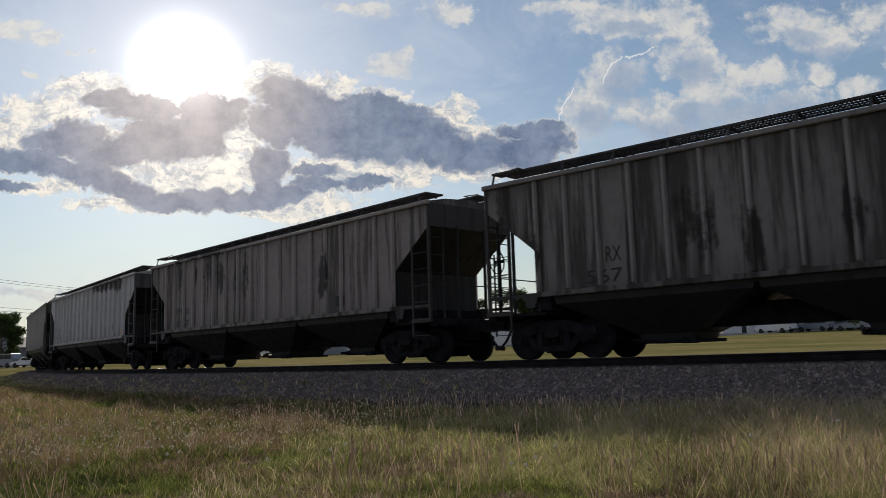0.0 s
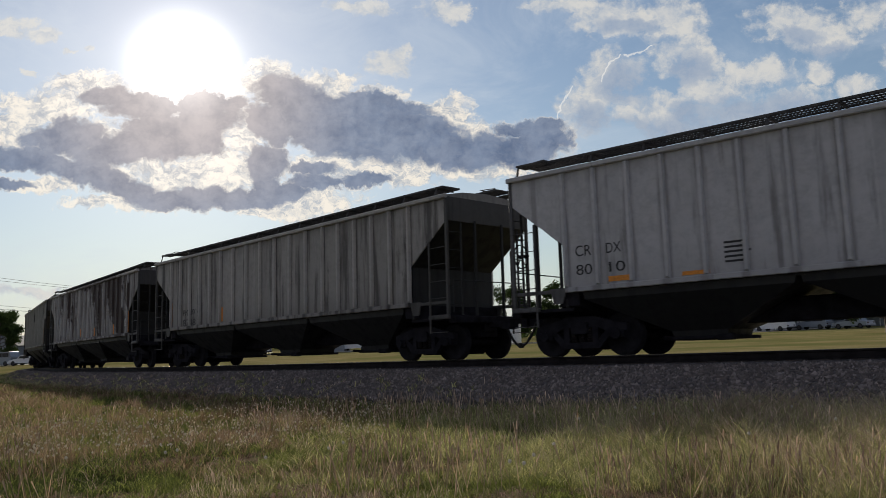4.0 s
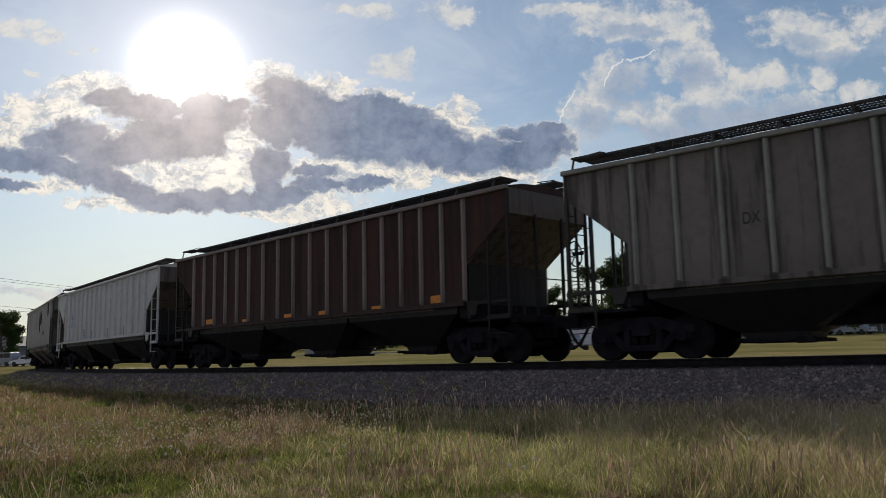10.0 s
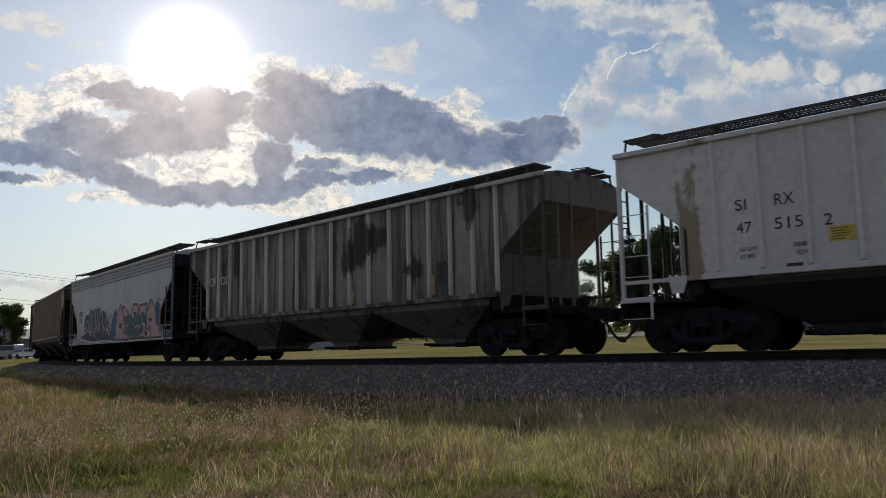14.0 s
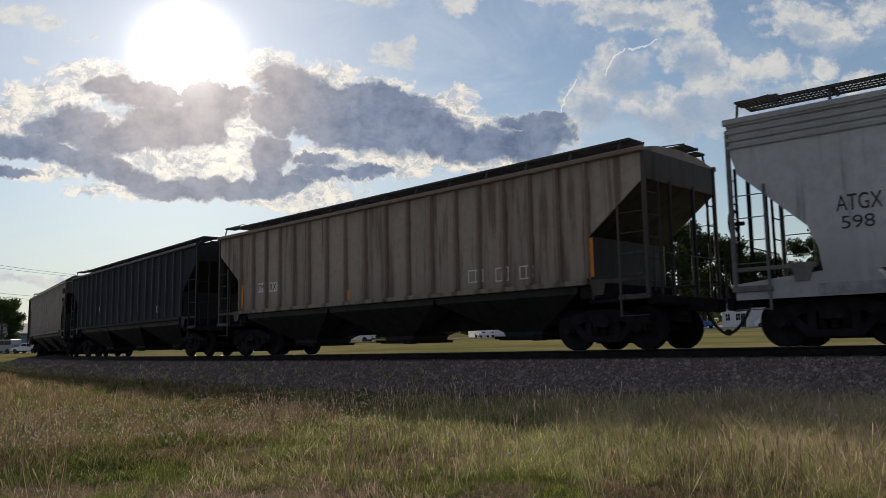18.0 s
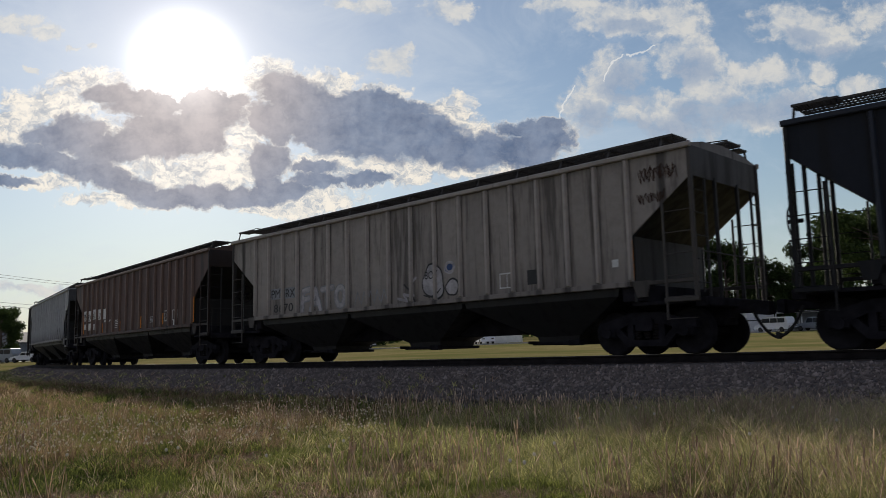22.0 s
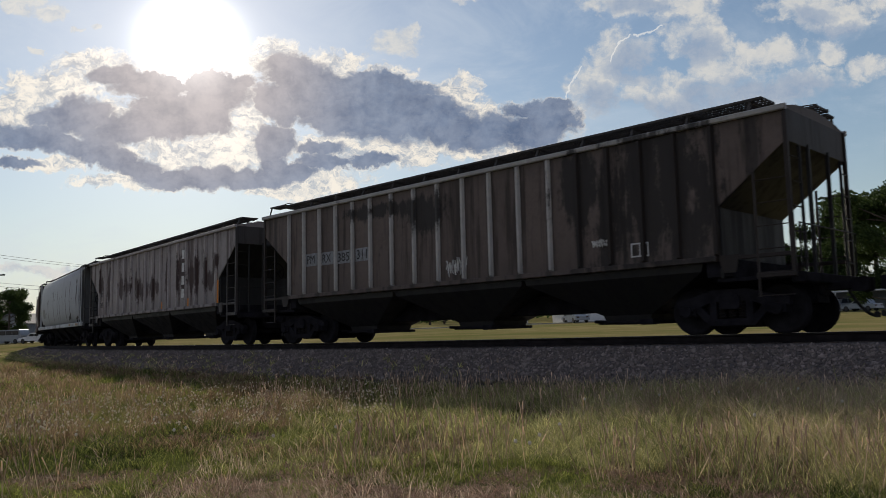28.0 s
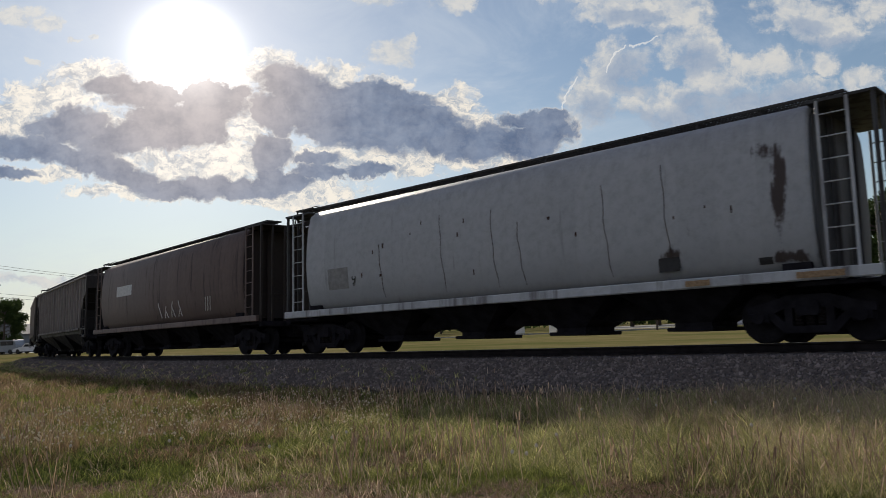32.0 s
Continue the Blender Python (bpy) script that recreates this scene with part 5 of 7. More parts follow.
    tape(13, (-7.04, 1.54, 0.18, 0.89), (-3.89, 1.5, 0.12, 0.45), (-1.33, 1.49, 0.11, 0.45))
    tape(13, (1.35, 1.53, 0.14, 0.48), (3.91, 1.57, 0.12, 0.44), (6.97, 1.54, 0.14, 0.91))
    bars(13, 2.53, 1.71, 0.58, 0.26, SIDING_PALE)
    board(13, WHITE_PAINT, "stencil_panel", (5.09, 1.51, 0.19, 0.19))
    board(13, WHITE_PAINT, "stencil_panel", (-6.86, 2.17, 0.56, 0.49), (-6.13, 2.13, 0.55, 0.51), (-5.38, 2.2, 0.61, 0.47), (-4.55, 2.15, 0.66, 0.48), (-3.73, 2.13, 0.66, 0.49), (-6.81, 1.75, 0.52, 0.26), (-6.08, 1.7, 0.48, 0.33), (-5.26, 1.69, 0.19, 0.29), (-3.57, 1.99, 0.41, 0.09), (-2.83, 1.99, 0.15, 0.09))
    outline(13, (4.17, 1.68, 0.49, 0.42), (4.98, 1.69, 0.51, 0.4))
    word(13, "PM", -6.83, 2.2, 0.51, 0.3, BLACK_PAINT, 0.008)
    word(13, "RX", -6.11, 2.16, 0.52, 0.31, BLACK_PAINT, 0.008)
    word(13, "471", -5.36, 2.23, 0.54, 0.3, BLACK_PAINT, 0.008)
    word(13, "57", -4.44, 2.19, 0.36, 0.25, BLACK_PAINT, 0.008)
    bars(13, -1.98, 1.67, 0.56, 0.4, WHITE_PAINT)
    board(14, BLACK_PAINT, "stencil_square", (4.33, 1.75, 0.43, 0.34), (5.1, 1.73, 0.42, 0.38))
    for x, z, q in ((1.99, 1.76, 0.17), (3.65, 1.82, 0.24)):
        stroke(14, ring(x, z, q * 1.15, q * 1.15, 14), 0.07, GREY_RAILS, 0.002)
        form("sprayed_fill", ring(x, z, q, q, 14)[:-1], SIDING_PALE, 0.006, car=14)
        for j in range(4):
            stroke(14, [(x - math.cos(0.785 * j) * q * 0.7, z - math.sin(0.785 * j) * q * 0.7), (x + math.cos(0.785 * j) * q * 0.7, z + math.sin(0.785 * j) * q * 0.7)], 0.03, GREY_RAILS, 0.011 + 0.0004 * j)
    stroke(14, [(2.54, 1.55), (2.69, 2.1), (2.84, 1.75), (2.99, 2.2), (3.09, 1.6)], 0.07, GREY_RAILS, 0.003)
    for x in (-1.6, -0.9, 0.4):
        stroke(14, [(x, 1.56), (x + 0.2, 1.66), (x + 0.45, 1.56), (x + 0.6, 1.7)], 0.06, GREY_RAILS, 0.003)
    outline(15, (5.12, 1.6, 0.41, 0.29))
    board(15, GREY_SPRAY, "stencil_panel", (-6.14, 2.3, 0.58, 0.38), (-5.36, 2.28, 0.58, 0.38), (-4.62, 2.26, 0.66, 0.37), (-3.76, 2.26, 0.6, 0.37))
    word(15, "PM", -6.07, 2.37, 0.43, 0.25, BLACK_PAINT, 0.008)
    word(15, "RX", -5.3, 2.35, 0.45, 0.25, BLACK_PAINT, 0.008)
    word(15, "385", -4.57, 2.32, 0.59, 0.25, BLACK_PAINT, 0.008)
    word(15, "311", -3.7, 2.32, 0.49, 0.26, BLACK_PAINT, 0.008)
    scrawl(15, -0.2, 1.49, 0.81, 0.63, WHITE_PAINT, 50)
    scrawl(15, 4.18, 1.85, 0.52, 0.24, WHITE_PAINT, 51)
    tape(16, (6.79, 1.4, 0.18, 0.88), (4.15, 1.37, 0.11, 0.41), (1.42, 1.45, 0.08, 0.32))
    word(16, "AT", -6.69, 2.34, 0.4, 0.22, BLACK_PAINT, 0.002)
    word(16, "GX", -5.81, 2.31, 0.34, 0.2, BLACK_PAINT, 0.002)
    word(16, "769", -6.75, 1.84, 0.5, 0.26, BLACK_PAINT, 0.002)
    word(16, "21", -5.8, 1.88, 0.31, 0.21, BLACK_PAINT, 0.002)
    board(17, BLACK_PAINT, "stencil_square", (4.31, 1.44, 0.45, 0.25))
    word(17, "9", -5.21, 1.85, 0.24, 0.31, BLACK_PAINT, 0.002)
    # plain white marks down one panel
    for k in range(4):
        z = 3.32 - 0.5 * k
        board(16, WHITE_PAINT, "painted_mark", (3.54, z, 0.25, 0.34))
    # pale spray paint on the tan car
    dull = surface("dull_white_spray", (0.42, 0.40, 0.405), 0.65, 0, 0.35, 5.0)
    forms = ([(-4.42, 1.52), (-4.36, 2.12)], [(-4.36, 2.12), (-4.0, 2.16)], [(-4.38, 1.86), (-4.08, 1.88)],
             [(-3.98, 1.52), (-3.74, 2.12), (-3.5, 1.52)], [(-3.85, 1.72), (-3.6, 1.72)],
             [(-3.42, 2.1), (-2.9, 2.12)], [(-3.16, 2.1), (-3.14, 1.54)], ring(-2.56, 1.84, 0.2, 0.27, 12))
    for pts in forms:
        stroke(12, pts, 0.20, GREY_SPRAY, 0.002)
    for k, pts in enumerate(forms):
        stroke(12, pts, 0.13, dull, 0.006 + 0.0005 * k)
    for x, z, w, h, seed in ((0.72, 1.45, 1.0, 1.0, 31), (1.62, 1.5, 0.55, 0.5, 33)):
        blob(12, x, z, w, h, dull, BLACK_PAINT, seed, 10)
    word(12, "BOT", 0.95, 2.02, 0.5, 0.2, BLACK_PAINT, 0.012)
    stroke(12, [(0.9, 1.62), (1.1, 1.56), (1.35, 1.62), (1.5, 1.75)], 0.035, BLACK_PAINT, 0.012)
    blob(12, 1.6, 2.05, 0.45, 0.4, SPRAY_BLUE, dull, 34, 9)
    stroke(12, ring(1.84, 2.26, 0.13, 0.11, 10), 0.04, dull, 0.012)
    stroke(12, [(-0.1, 1.6), (0.25, 1.52), (0.12, 1.7), (0.5, 1.62), (0.38, 1.95), (0.6, 2.1)], 0.07, dull, 0.003)
    stroke(12, [(0.15, 1.95), (0.4, 1.75), (0.55, 1.5)], 0.05, BLACK_PAINT, 0.007)
    for k in range(5):
        stroke(12, [(-1.9 + 0.28 * k, 1.55), (-1.78 + 0.28 * k, 1.9), (-1.66 + 0.28 * k, 1.6)], 0.03, GREY_SPRAY, 0.003)
    piece()


def form(name, pts, mat_, lift, parent=None, car=9):
    y = SKIN - lift
    return part(name, Geo().prism(pts, y - 0.003, y), mat_, parent or TRAIN[car][0])


def grown(pts, k, low=0.87):
    cx, cz = sum(p[0] for p in pts) / len(pts), sum(p[1] for p in pts) / len(pts)
    hw = max(abs(p[0] - cx) for p in pts)
    hz = max(abs(p[1] - cz) for p in pts)
    return [(cx + (a - cx) * (hw + k) / hw, max(low, cz + (b - cz) * (hz + k) / hz)) for a, b in pts]


def piece():
    """The large painted piece on the smooth grey car."""
    car = TRAIN[9][0]
    rnd = random.Random(12)
    plate(car, "overspray", -6.3, 0.88, 6.0, 0.2, GREY_SPRAY, 0.001)
    # the dark tangle of letters
    base = [(-4.81, 2.08), (-4.53, 2.35), (-3.89, 2.36), (-3.8, 2.65), (-3.27, 2.48), (-3.01, 2.63), (-2.81, 2.27), (-2.43, 2.63), (-2.18, 2.55), (-2.03, 2.2), (-1.79, 2.46), (-1.17, 2.35), (-0.96, 2.11), (-0.67, 1.88), (-0.38, 1.8), (-0.11, 1.52), (-0.13, 0.99), (-0.69, 0.99), (-1.74, 1.03), (-2.21, 0.98), (-3.64, 1.0), (-5.2, 1.16), (-5.3, 1.28), (-4.63, 1.35), (-4.81, 1.71)]
    form("sprayed_outline", grown(base, 0.05), WHITE_PAINT, 0.003)
    form("sprayed_fill", base, BLACK_PAINT, 0.007)
    for k, (x, z) in enumerate([(-3.89, 2.62), (-3.57, 2.57), (-3.18, 2.5), (-2.93, 2.64), (-2.67, 2.62), (-2.34, 2.65), (-2.13, 2.57), (-1.71, 2.47), (-1.4, 2.37), (-1.07, 2.23), (-0.74, 1.93), (-0.31, 1.8), (-4.44, 2.35)]):
        w, lean = rnd.uniform(0.07, 0.13), rnd.uniform(-0.12, 0.12)
        spike = [(x - w, 1.5), (x - w * 0.8 + lean * 0.5, z - 0.25), (x, z), (x + w * 0.9, z - 0.08), (x + w + lean * 0.4, 1.45)]
        l = 0.0080 + 0.0003 * (k % 4)
        form("sprayed_outline", grown(spike, 0.035), (WHITE_PAINT, GREY_SPRAY)[k % 3 == 2], l)
        form("sprayed_fill", spike, (BLACK_PAINT, SHADOW_BLUE)[k % 4 == 1], l + 0.0035)
    lo, hi = base[-1][0] + 0.5, base[15][0] - 0.1
    for k in range(54):
        x, z = lo + (hi - lo) * rnd.random(), 0.98 + 0.85 * rnd.random()
        a, bend, l = rnd.uniform(0.2, 2.9), rnd.uniform(-2.4, 2.4), rnd.uniform(0.25, 0.7)
        pts = [(x, z)]
        for j in range(6):
            pts.append((min(hi, pts[-1][0] + math.cos(a) * l / 6), min(2.0, max(0.95, pts[-1][1] + math.sin(a) * l / 6))))
            a += bend / 6
        stroke(9, pts, rnd.uniform(0.012, 0.028), (WHITE_PAINT, GREY_SPRAY, GREY_SPRAY, SHADOW_BLUE)[k % 4], 0.0145 + 0.0004 * (k % 9))
    for k in range(14):
        x, z, w, h = lo + (hi - lo) * rnd.random(), 0.95 + 0.8 * rnd.random(), rnd.uniform(0.08, 0.25), rnd.uniform(0.1, 0.28)
        form("sprayed_shard", [(x, z), (x + w, z + h * rnd.uniform(0, 0.6)), (x + w * rnd.uniform(0.3, 0.8), z + h)], (GREY_SPRAY, WHITE_PAINT, SHADOW_BLUE)[k % 3], 0.0185 + 0.0004 * (k % 5))
    for x, z, a, b in ((lo + 0.22, 1.78, 0.2, 0.24), (hi - 0.2, 1.5, 0.2, 0.26)):
        stroke(9, ring(x, z, a, b, 14), 0.045, WHITE_PAINT, 0.0215)
    for x, z, h in ((lo + 1.2, 1.25, 0.3), (lo + 2.9, 1.3, 0.42), (lo + 2.8, 1.62, 0.12)):
        stroke(9, [(x, z), (x + 0.04, z + h)], 0.07, SPRAY_ORANGE, 0.0245)
    stroke(9, [(-0.96, 2.11), (-0.8, 2.31), (-0.59, 2.19), (-0.67, 1.98), (-0.45, 2.07), (-0.23, 2.21), (-0.1, 2.04), (-0.31, 1.95)], 0.03, SHADOW_BLUE, 0.003)
    # blue blocks beside the pink letters, and an orange stripe
    form("sprayed_fill", [(-0.13, 1.68), (0.05, 2.11), (0.53, 2.39), (0.67, 2.07), (0.49, 1.58), (0.59, 1.23), (0.28, 0.97), (-0.1, 0.99)], SPRAY_BLUE, 0.007)
    form("sprayed_fill", [(5.84, 2.36), (6.06, 2.41), (6.36, 2.3), (6.35, 1.4), (6.0, 1.47), (5.82, 2.03)], SPRAY_BLUE, 0.007)
    form("sprayed_fill", [(6.77, 1.26), (7.86, 1.23), (7.84, 0.92), (6.75, 0.95)], SPRAY_BLUE, 0.007)
    form("sprayed_fill", [(6.36, 2.3), (6.46, 2.28), (6.5, 1.39), (6.39, 1.39)], SPRAY_ORANGE, 0.012)
    stroke(9, [(6.06, 2.41), (6.15, 2.52), (6.23, 2.39), (6.32, 2.5), (6.4, 2.41), (6.53, 2.5), (6.58, 2.39)], 0.025, SHADOW_BLUE, 0.012)
    # pink letters with a white edge and a dark shade
    for k, pts in enumerate([[(0.54, 1.93), (1.16, 2.56), (1.45, 2.28), (1.73, 1.88), (1.58, 1.36), (1.93, 0.96), (0.35, 0.99), (0.95, 1.35), (1.46, 1.42), (0.71, 1.67)], [(1.45, 2.47), (1.87, 2.4), (2.45, 2.06), (2.54, 1.53), (2.4, 0.94), (1.81, 0.97), (1.65, 1.41), (1.73, 1.98)], [(2.55, 1.81), (3.03, 2.47), (3.57, 2.43), (3.77, 2.07), (3.71, 0.99), (2.52, 0.98)], [(3.94, 2.37), (4.78, 2.4), (4.77, 1.71), (4.61, 0.99), (3.76, 0.98), (3.78, 1.89)], [(4.84, 2.05), (5.28, 2.55), (5.78, 2.16), (5.83, 1.54), (5.91, 1.37), (6.74, 1.37), (6.71, 0.96), (5.44, 0.96), (5.38, 1.33), (4.79, 1.63)], [(4.42, 0.98), (4.97, 1.4), (5.37, 1.2), (5.4, 0.96)]]):
        l = 0.010 + 0.012 * (k % 2)
        form("sprayed_outline", grown(pts, 0.085), WHITE_PAINT, l)
        form("sprayed_shade", grown(pts, 0.05), PINK_SHADE, l + 0.004)
        form("sprayed_fill", [(a + 0.03, b) for a, b in grown(pts, -0.07, 0.9)], SPRAY_PINK, l + 0.008)
    for pts in [[(5.17, 1.8), (5.53, 1.73), (5.53, 1.6), (5.17, 1.66)], [(1.22, 1.75), (1.53, 1.69), (1.49, 1.47), (1.15, 1.49)], [(4.74, 1.24), (5.0, 1.19), (4.95, 1.06), (4.71, 1.1)], [(3.13, 2.12), (3.5, 2.11), (3.53, 1.96), (3.17, 1.95)]]:
        form("sprayed_shade", pts, BLACK_PAINT, 0.036)
    # teal bubble letters over them
    for k, (x, z, a, b) in enumerate([(2.11, 1.8, 0.28, 0.23), (2.44, 1.84, 0.25, 0.21), (2.75, 1.75, 0.29, 0.24), (3.1, 1.66, 0.26, 0.22), (3.45, 1.74, 0.26, 0.21), (3.77, 1.82, 0.27, 0.23), (4.08, 1.69, 0.23, 0.21), (4.37, 1.88, 0.23, 0.21), (4.61, 1.75, 0.19, 0.17), (2.16, 1.35, 0.26, 0.21), (2.53, 1.3, 0.27, 0.23), (2.94, 1.32, 0.26, 0.22), (3.32, 1.22, 0.26, 0.22), (3.68, 1.25, 0.25, 0.22), (4.01, 1.25, 0.22, 0.19), (4.28, 1.36, 0.21, 0.19)]):
        l = 0.038 + 0.004 * (k % 3)
        form("sprayed_outline", ring(x, z, a, b * 0.95, 12)[:-1], BLACK_PAINT, l)
        form("sprayed_fill", ring(x + 0.01, z, a - 0.045, b * 0.95 - 0.045, 12)[:-1], SPRAY_TEAL, l + 0.003)
        stroke(9, [(x - a * 0.4, z - b * 0.2), (x, z + b * 0.3), (x + a * 0.3, z - b * 0.1)], 0.022, BLACK_PAINT, l + 0.007)


def build_round_marks():
    """Marks that follow the bowed sides of the two barrel cars."""
    def skin(z):
        prof = [(1.22, 1.30), (1.5, 1.44), (2.0, 1.53), (2.6, 1.57), (3.2, 1.545), (3.75, 1.49), (4.08, 1.40)]
        for (z0, y0), (z1, y1) in zip(prof, prof[1:]):
            if z0 <= z <= z1:
                return -(y0 + (y1 - y0) * (z - z0) / (z1 - z0)) - 0.004
        return -1.57

    def bent(i, name, poly, mat_, label=""):
        g = Geo()
        n = 6
        x0, x1, z0, z1 = poly
        rows = [z0 + (z1 - z0) * k / n for k in range(n + 1)]
        g.put([(x, skin(z) - d, z) for d in (0.0, 0.004) for z in rows for x in (x0, x1)], [(2 * k + o, 2 * k + 1 + o, 2 * k + 3 + o, 2 * k + 2 + o) for o in (0, 2 * (n + 1)) for k in range(n)])
        part(name, g, mat_, TRAIN[i][0], label)

    def line_on(i, name, x, z0, z1, mat_, r=0.012, lean=0.0):
        pts = [(x + lean * k / 8 + 0.02 * math.sin(k * 1.7 + x), skin(z0 + (z1 - z0) * k / 8) - 0.002, z0 + (z1 - z0) * k / 8) for k in range(9)]
        part(name, Geo().tube(pts, r, 5), mat_, TRAIN[i][0])

    white, brown = 17, 18
    grey = surface("primer_patch", (0.30, 0.30, 0.29), 0.7, 0, 0.2, 6.0)
    bent(white, "primer_patch", (-6.25, -5.35, 1.8, 2.4), grey)
    rnd = random.Random(8)
    for k in range(14):
        x, z = rnd.uniform(-5, 6.5), rnd.uniform(1.6, 3.3)
        bent(white, "rust_spot", (x, x + rnd.uniform(0.02, 0.07), z, z + rnd.uniform(0.05, 0.14)), RUST_PATCH)
    for x in (-3.9, -1.6, 0.1, 0.9, 3.2, 4.6):
        line_on(white, "weld_seam", x, 1.45, 2.6 + (x * 7 % 1.2), RUST_PATCH, 0.007, -0.12)
    bent(white, "stencil_square", (4.3, 4.75, 1.5, 1.72), BLACK_PAINT)
    bent(white, "stencil_square", (6.3, 6.55, 1.42, 1.55), BLACK_PAINT)
    word(white, "9", -5.2, 1.88, 0.2, 0.3, BLACK_PAINT, 0.03)
    for x, w in ((7.0, 0.8), (4.9, 0.5)):
        part("reflective_tape", Geo().box(x, x + w, -1.608, -1.604, 1.11, 1.22), TAPE_FADED, TRAIN[white][0], "faded orange reflective tape")
    bent(brown, "stencil_panel", (-5.1, -3.2, 2.65, 3.1), WHITE_PAINT)
    for k in range(7):
        line_on(brown, "spray_scrawl", 0.1 + 0.34 * k, 1.5, 2.1 - 0.15 * (k % 3), WHITE_PAINT, 0.02, 0.22 * (1 if k % 2 else -1))
    for k in range(3):
        line_on(brown, "spray_scrawl", 4.3 + 0.2 * k, 1.6, 2.1, WHITE_PAINT, 0.02, 0.15)


build_marks()
build_round_marks()


# ---- beyond the field: street, yard, houses, parked vehicles ----
def ribbon(pts, width, z):
    """A flat strip along a line, with thickness."""
    g = Geo()
    rings = []
    for i, p in enumerate(pts):
        a, b = Vector(pts[max(0, i - 1)]), Vector(pts[min(len(pts) - 1, i + 1)])
        d = (b - a).normalized()
        n = Vector((-d.y, d.x)) * width / 2
        rings.append([(p[0] + n.x, p[1] + n.y, z), (p[0] - n.x, p[1] - n.y, z), (p[0] - n.x, p[1] - n.y, z - 0.12), (p[0] + n.x, p[1] + n.y, z - 0.12)])
    return g.loft(rings)


STREET = [(-260, 66), (-170, 50), (-128, 42), (-100, 47), (-78, 55), (-58, 67), (-46, 80), (-37, 98), (-28, 124), (-14, 170), (10, 260)]


def build_street():
    street = tagged(part("road", ribbon(STREET, 6.5, GROUND + 0.012), ASPHALT), "grey asphalt street behind the field", "road", kind="structure")
    kerb = [(x + 2.6, y - 2.9) for x, y in STREET]
    tagged(part("kerb", ribbon(kerb, 0.3, GROUND + 0.13), CONCRETE), "pale concrete kerb along the street", "kerb", kind="structure")
    yard = Geo().loft([[(-60, 84, z), (-40, 100, z), (-30, 128, z), (-22, 150, z), (-60, 160, z), (-80, 110, z)] for z in (GROUND - 0.1, GROUND + 0.006)])
    tagged(part("yard", yard, surface("gravel_yard", (0.30, 0.29, 0.26), 0.9, 0, 0.2, 0.8)), "pale gravel yard beside the street", "yard", kind="structure")
    cross = [(-185, 22), (-128, 36), (-113, 45), (-100, 62)]
    tagged(part("crossing_road", ribbon(cross, 4.5, GROUND + 0.018), CONCRETE), "sunlit pale road that crosses the railway", "road", kind="structure")


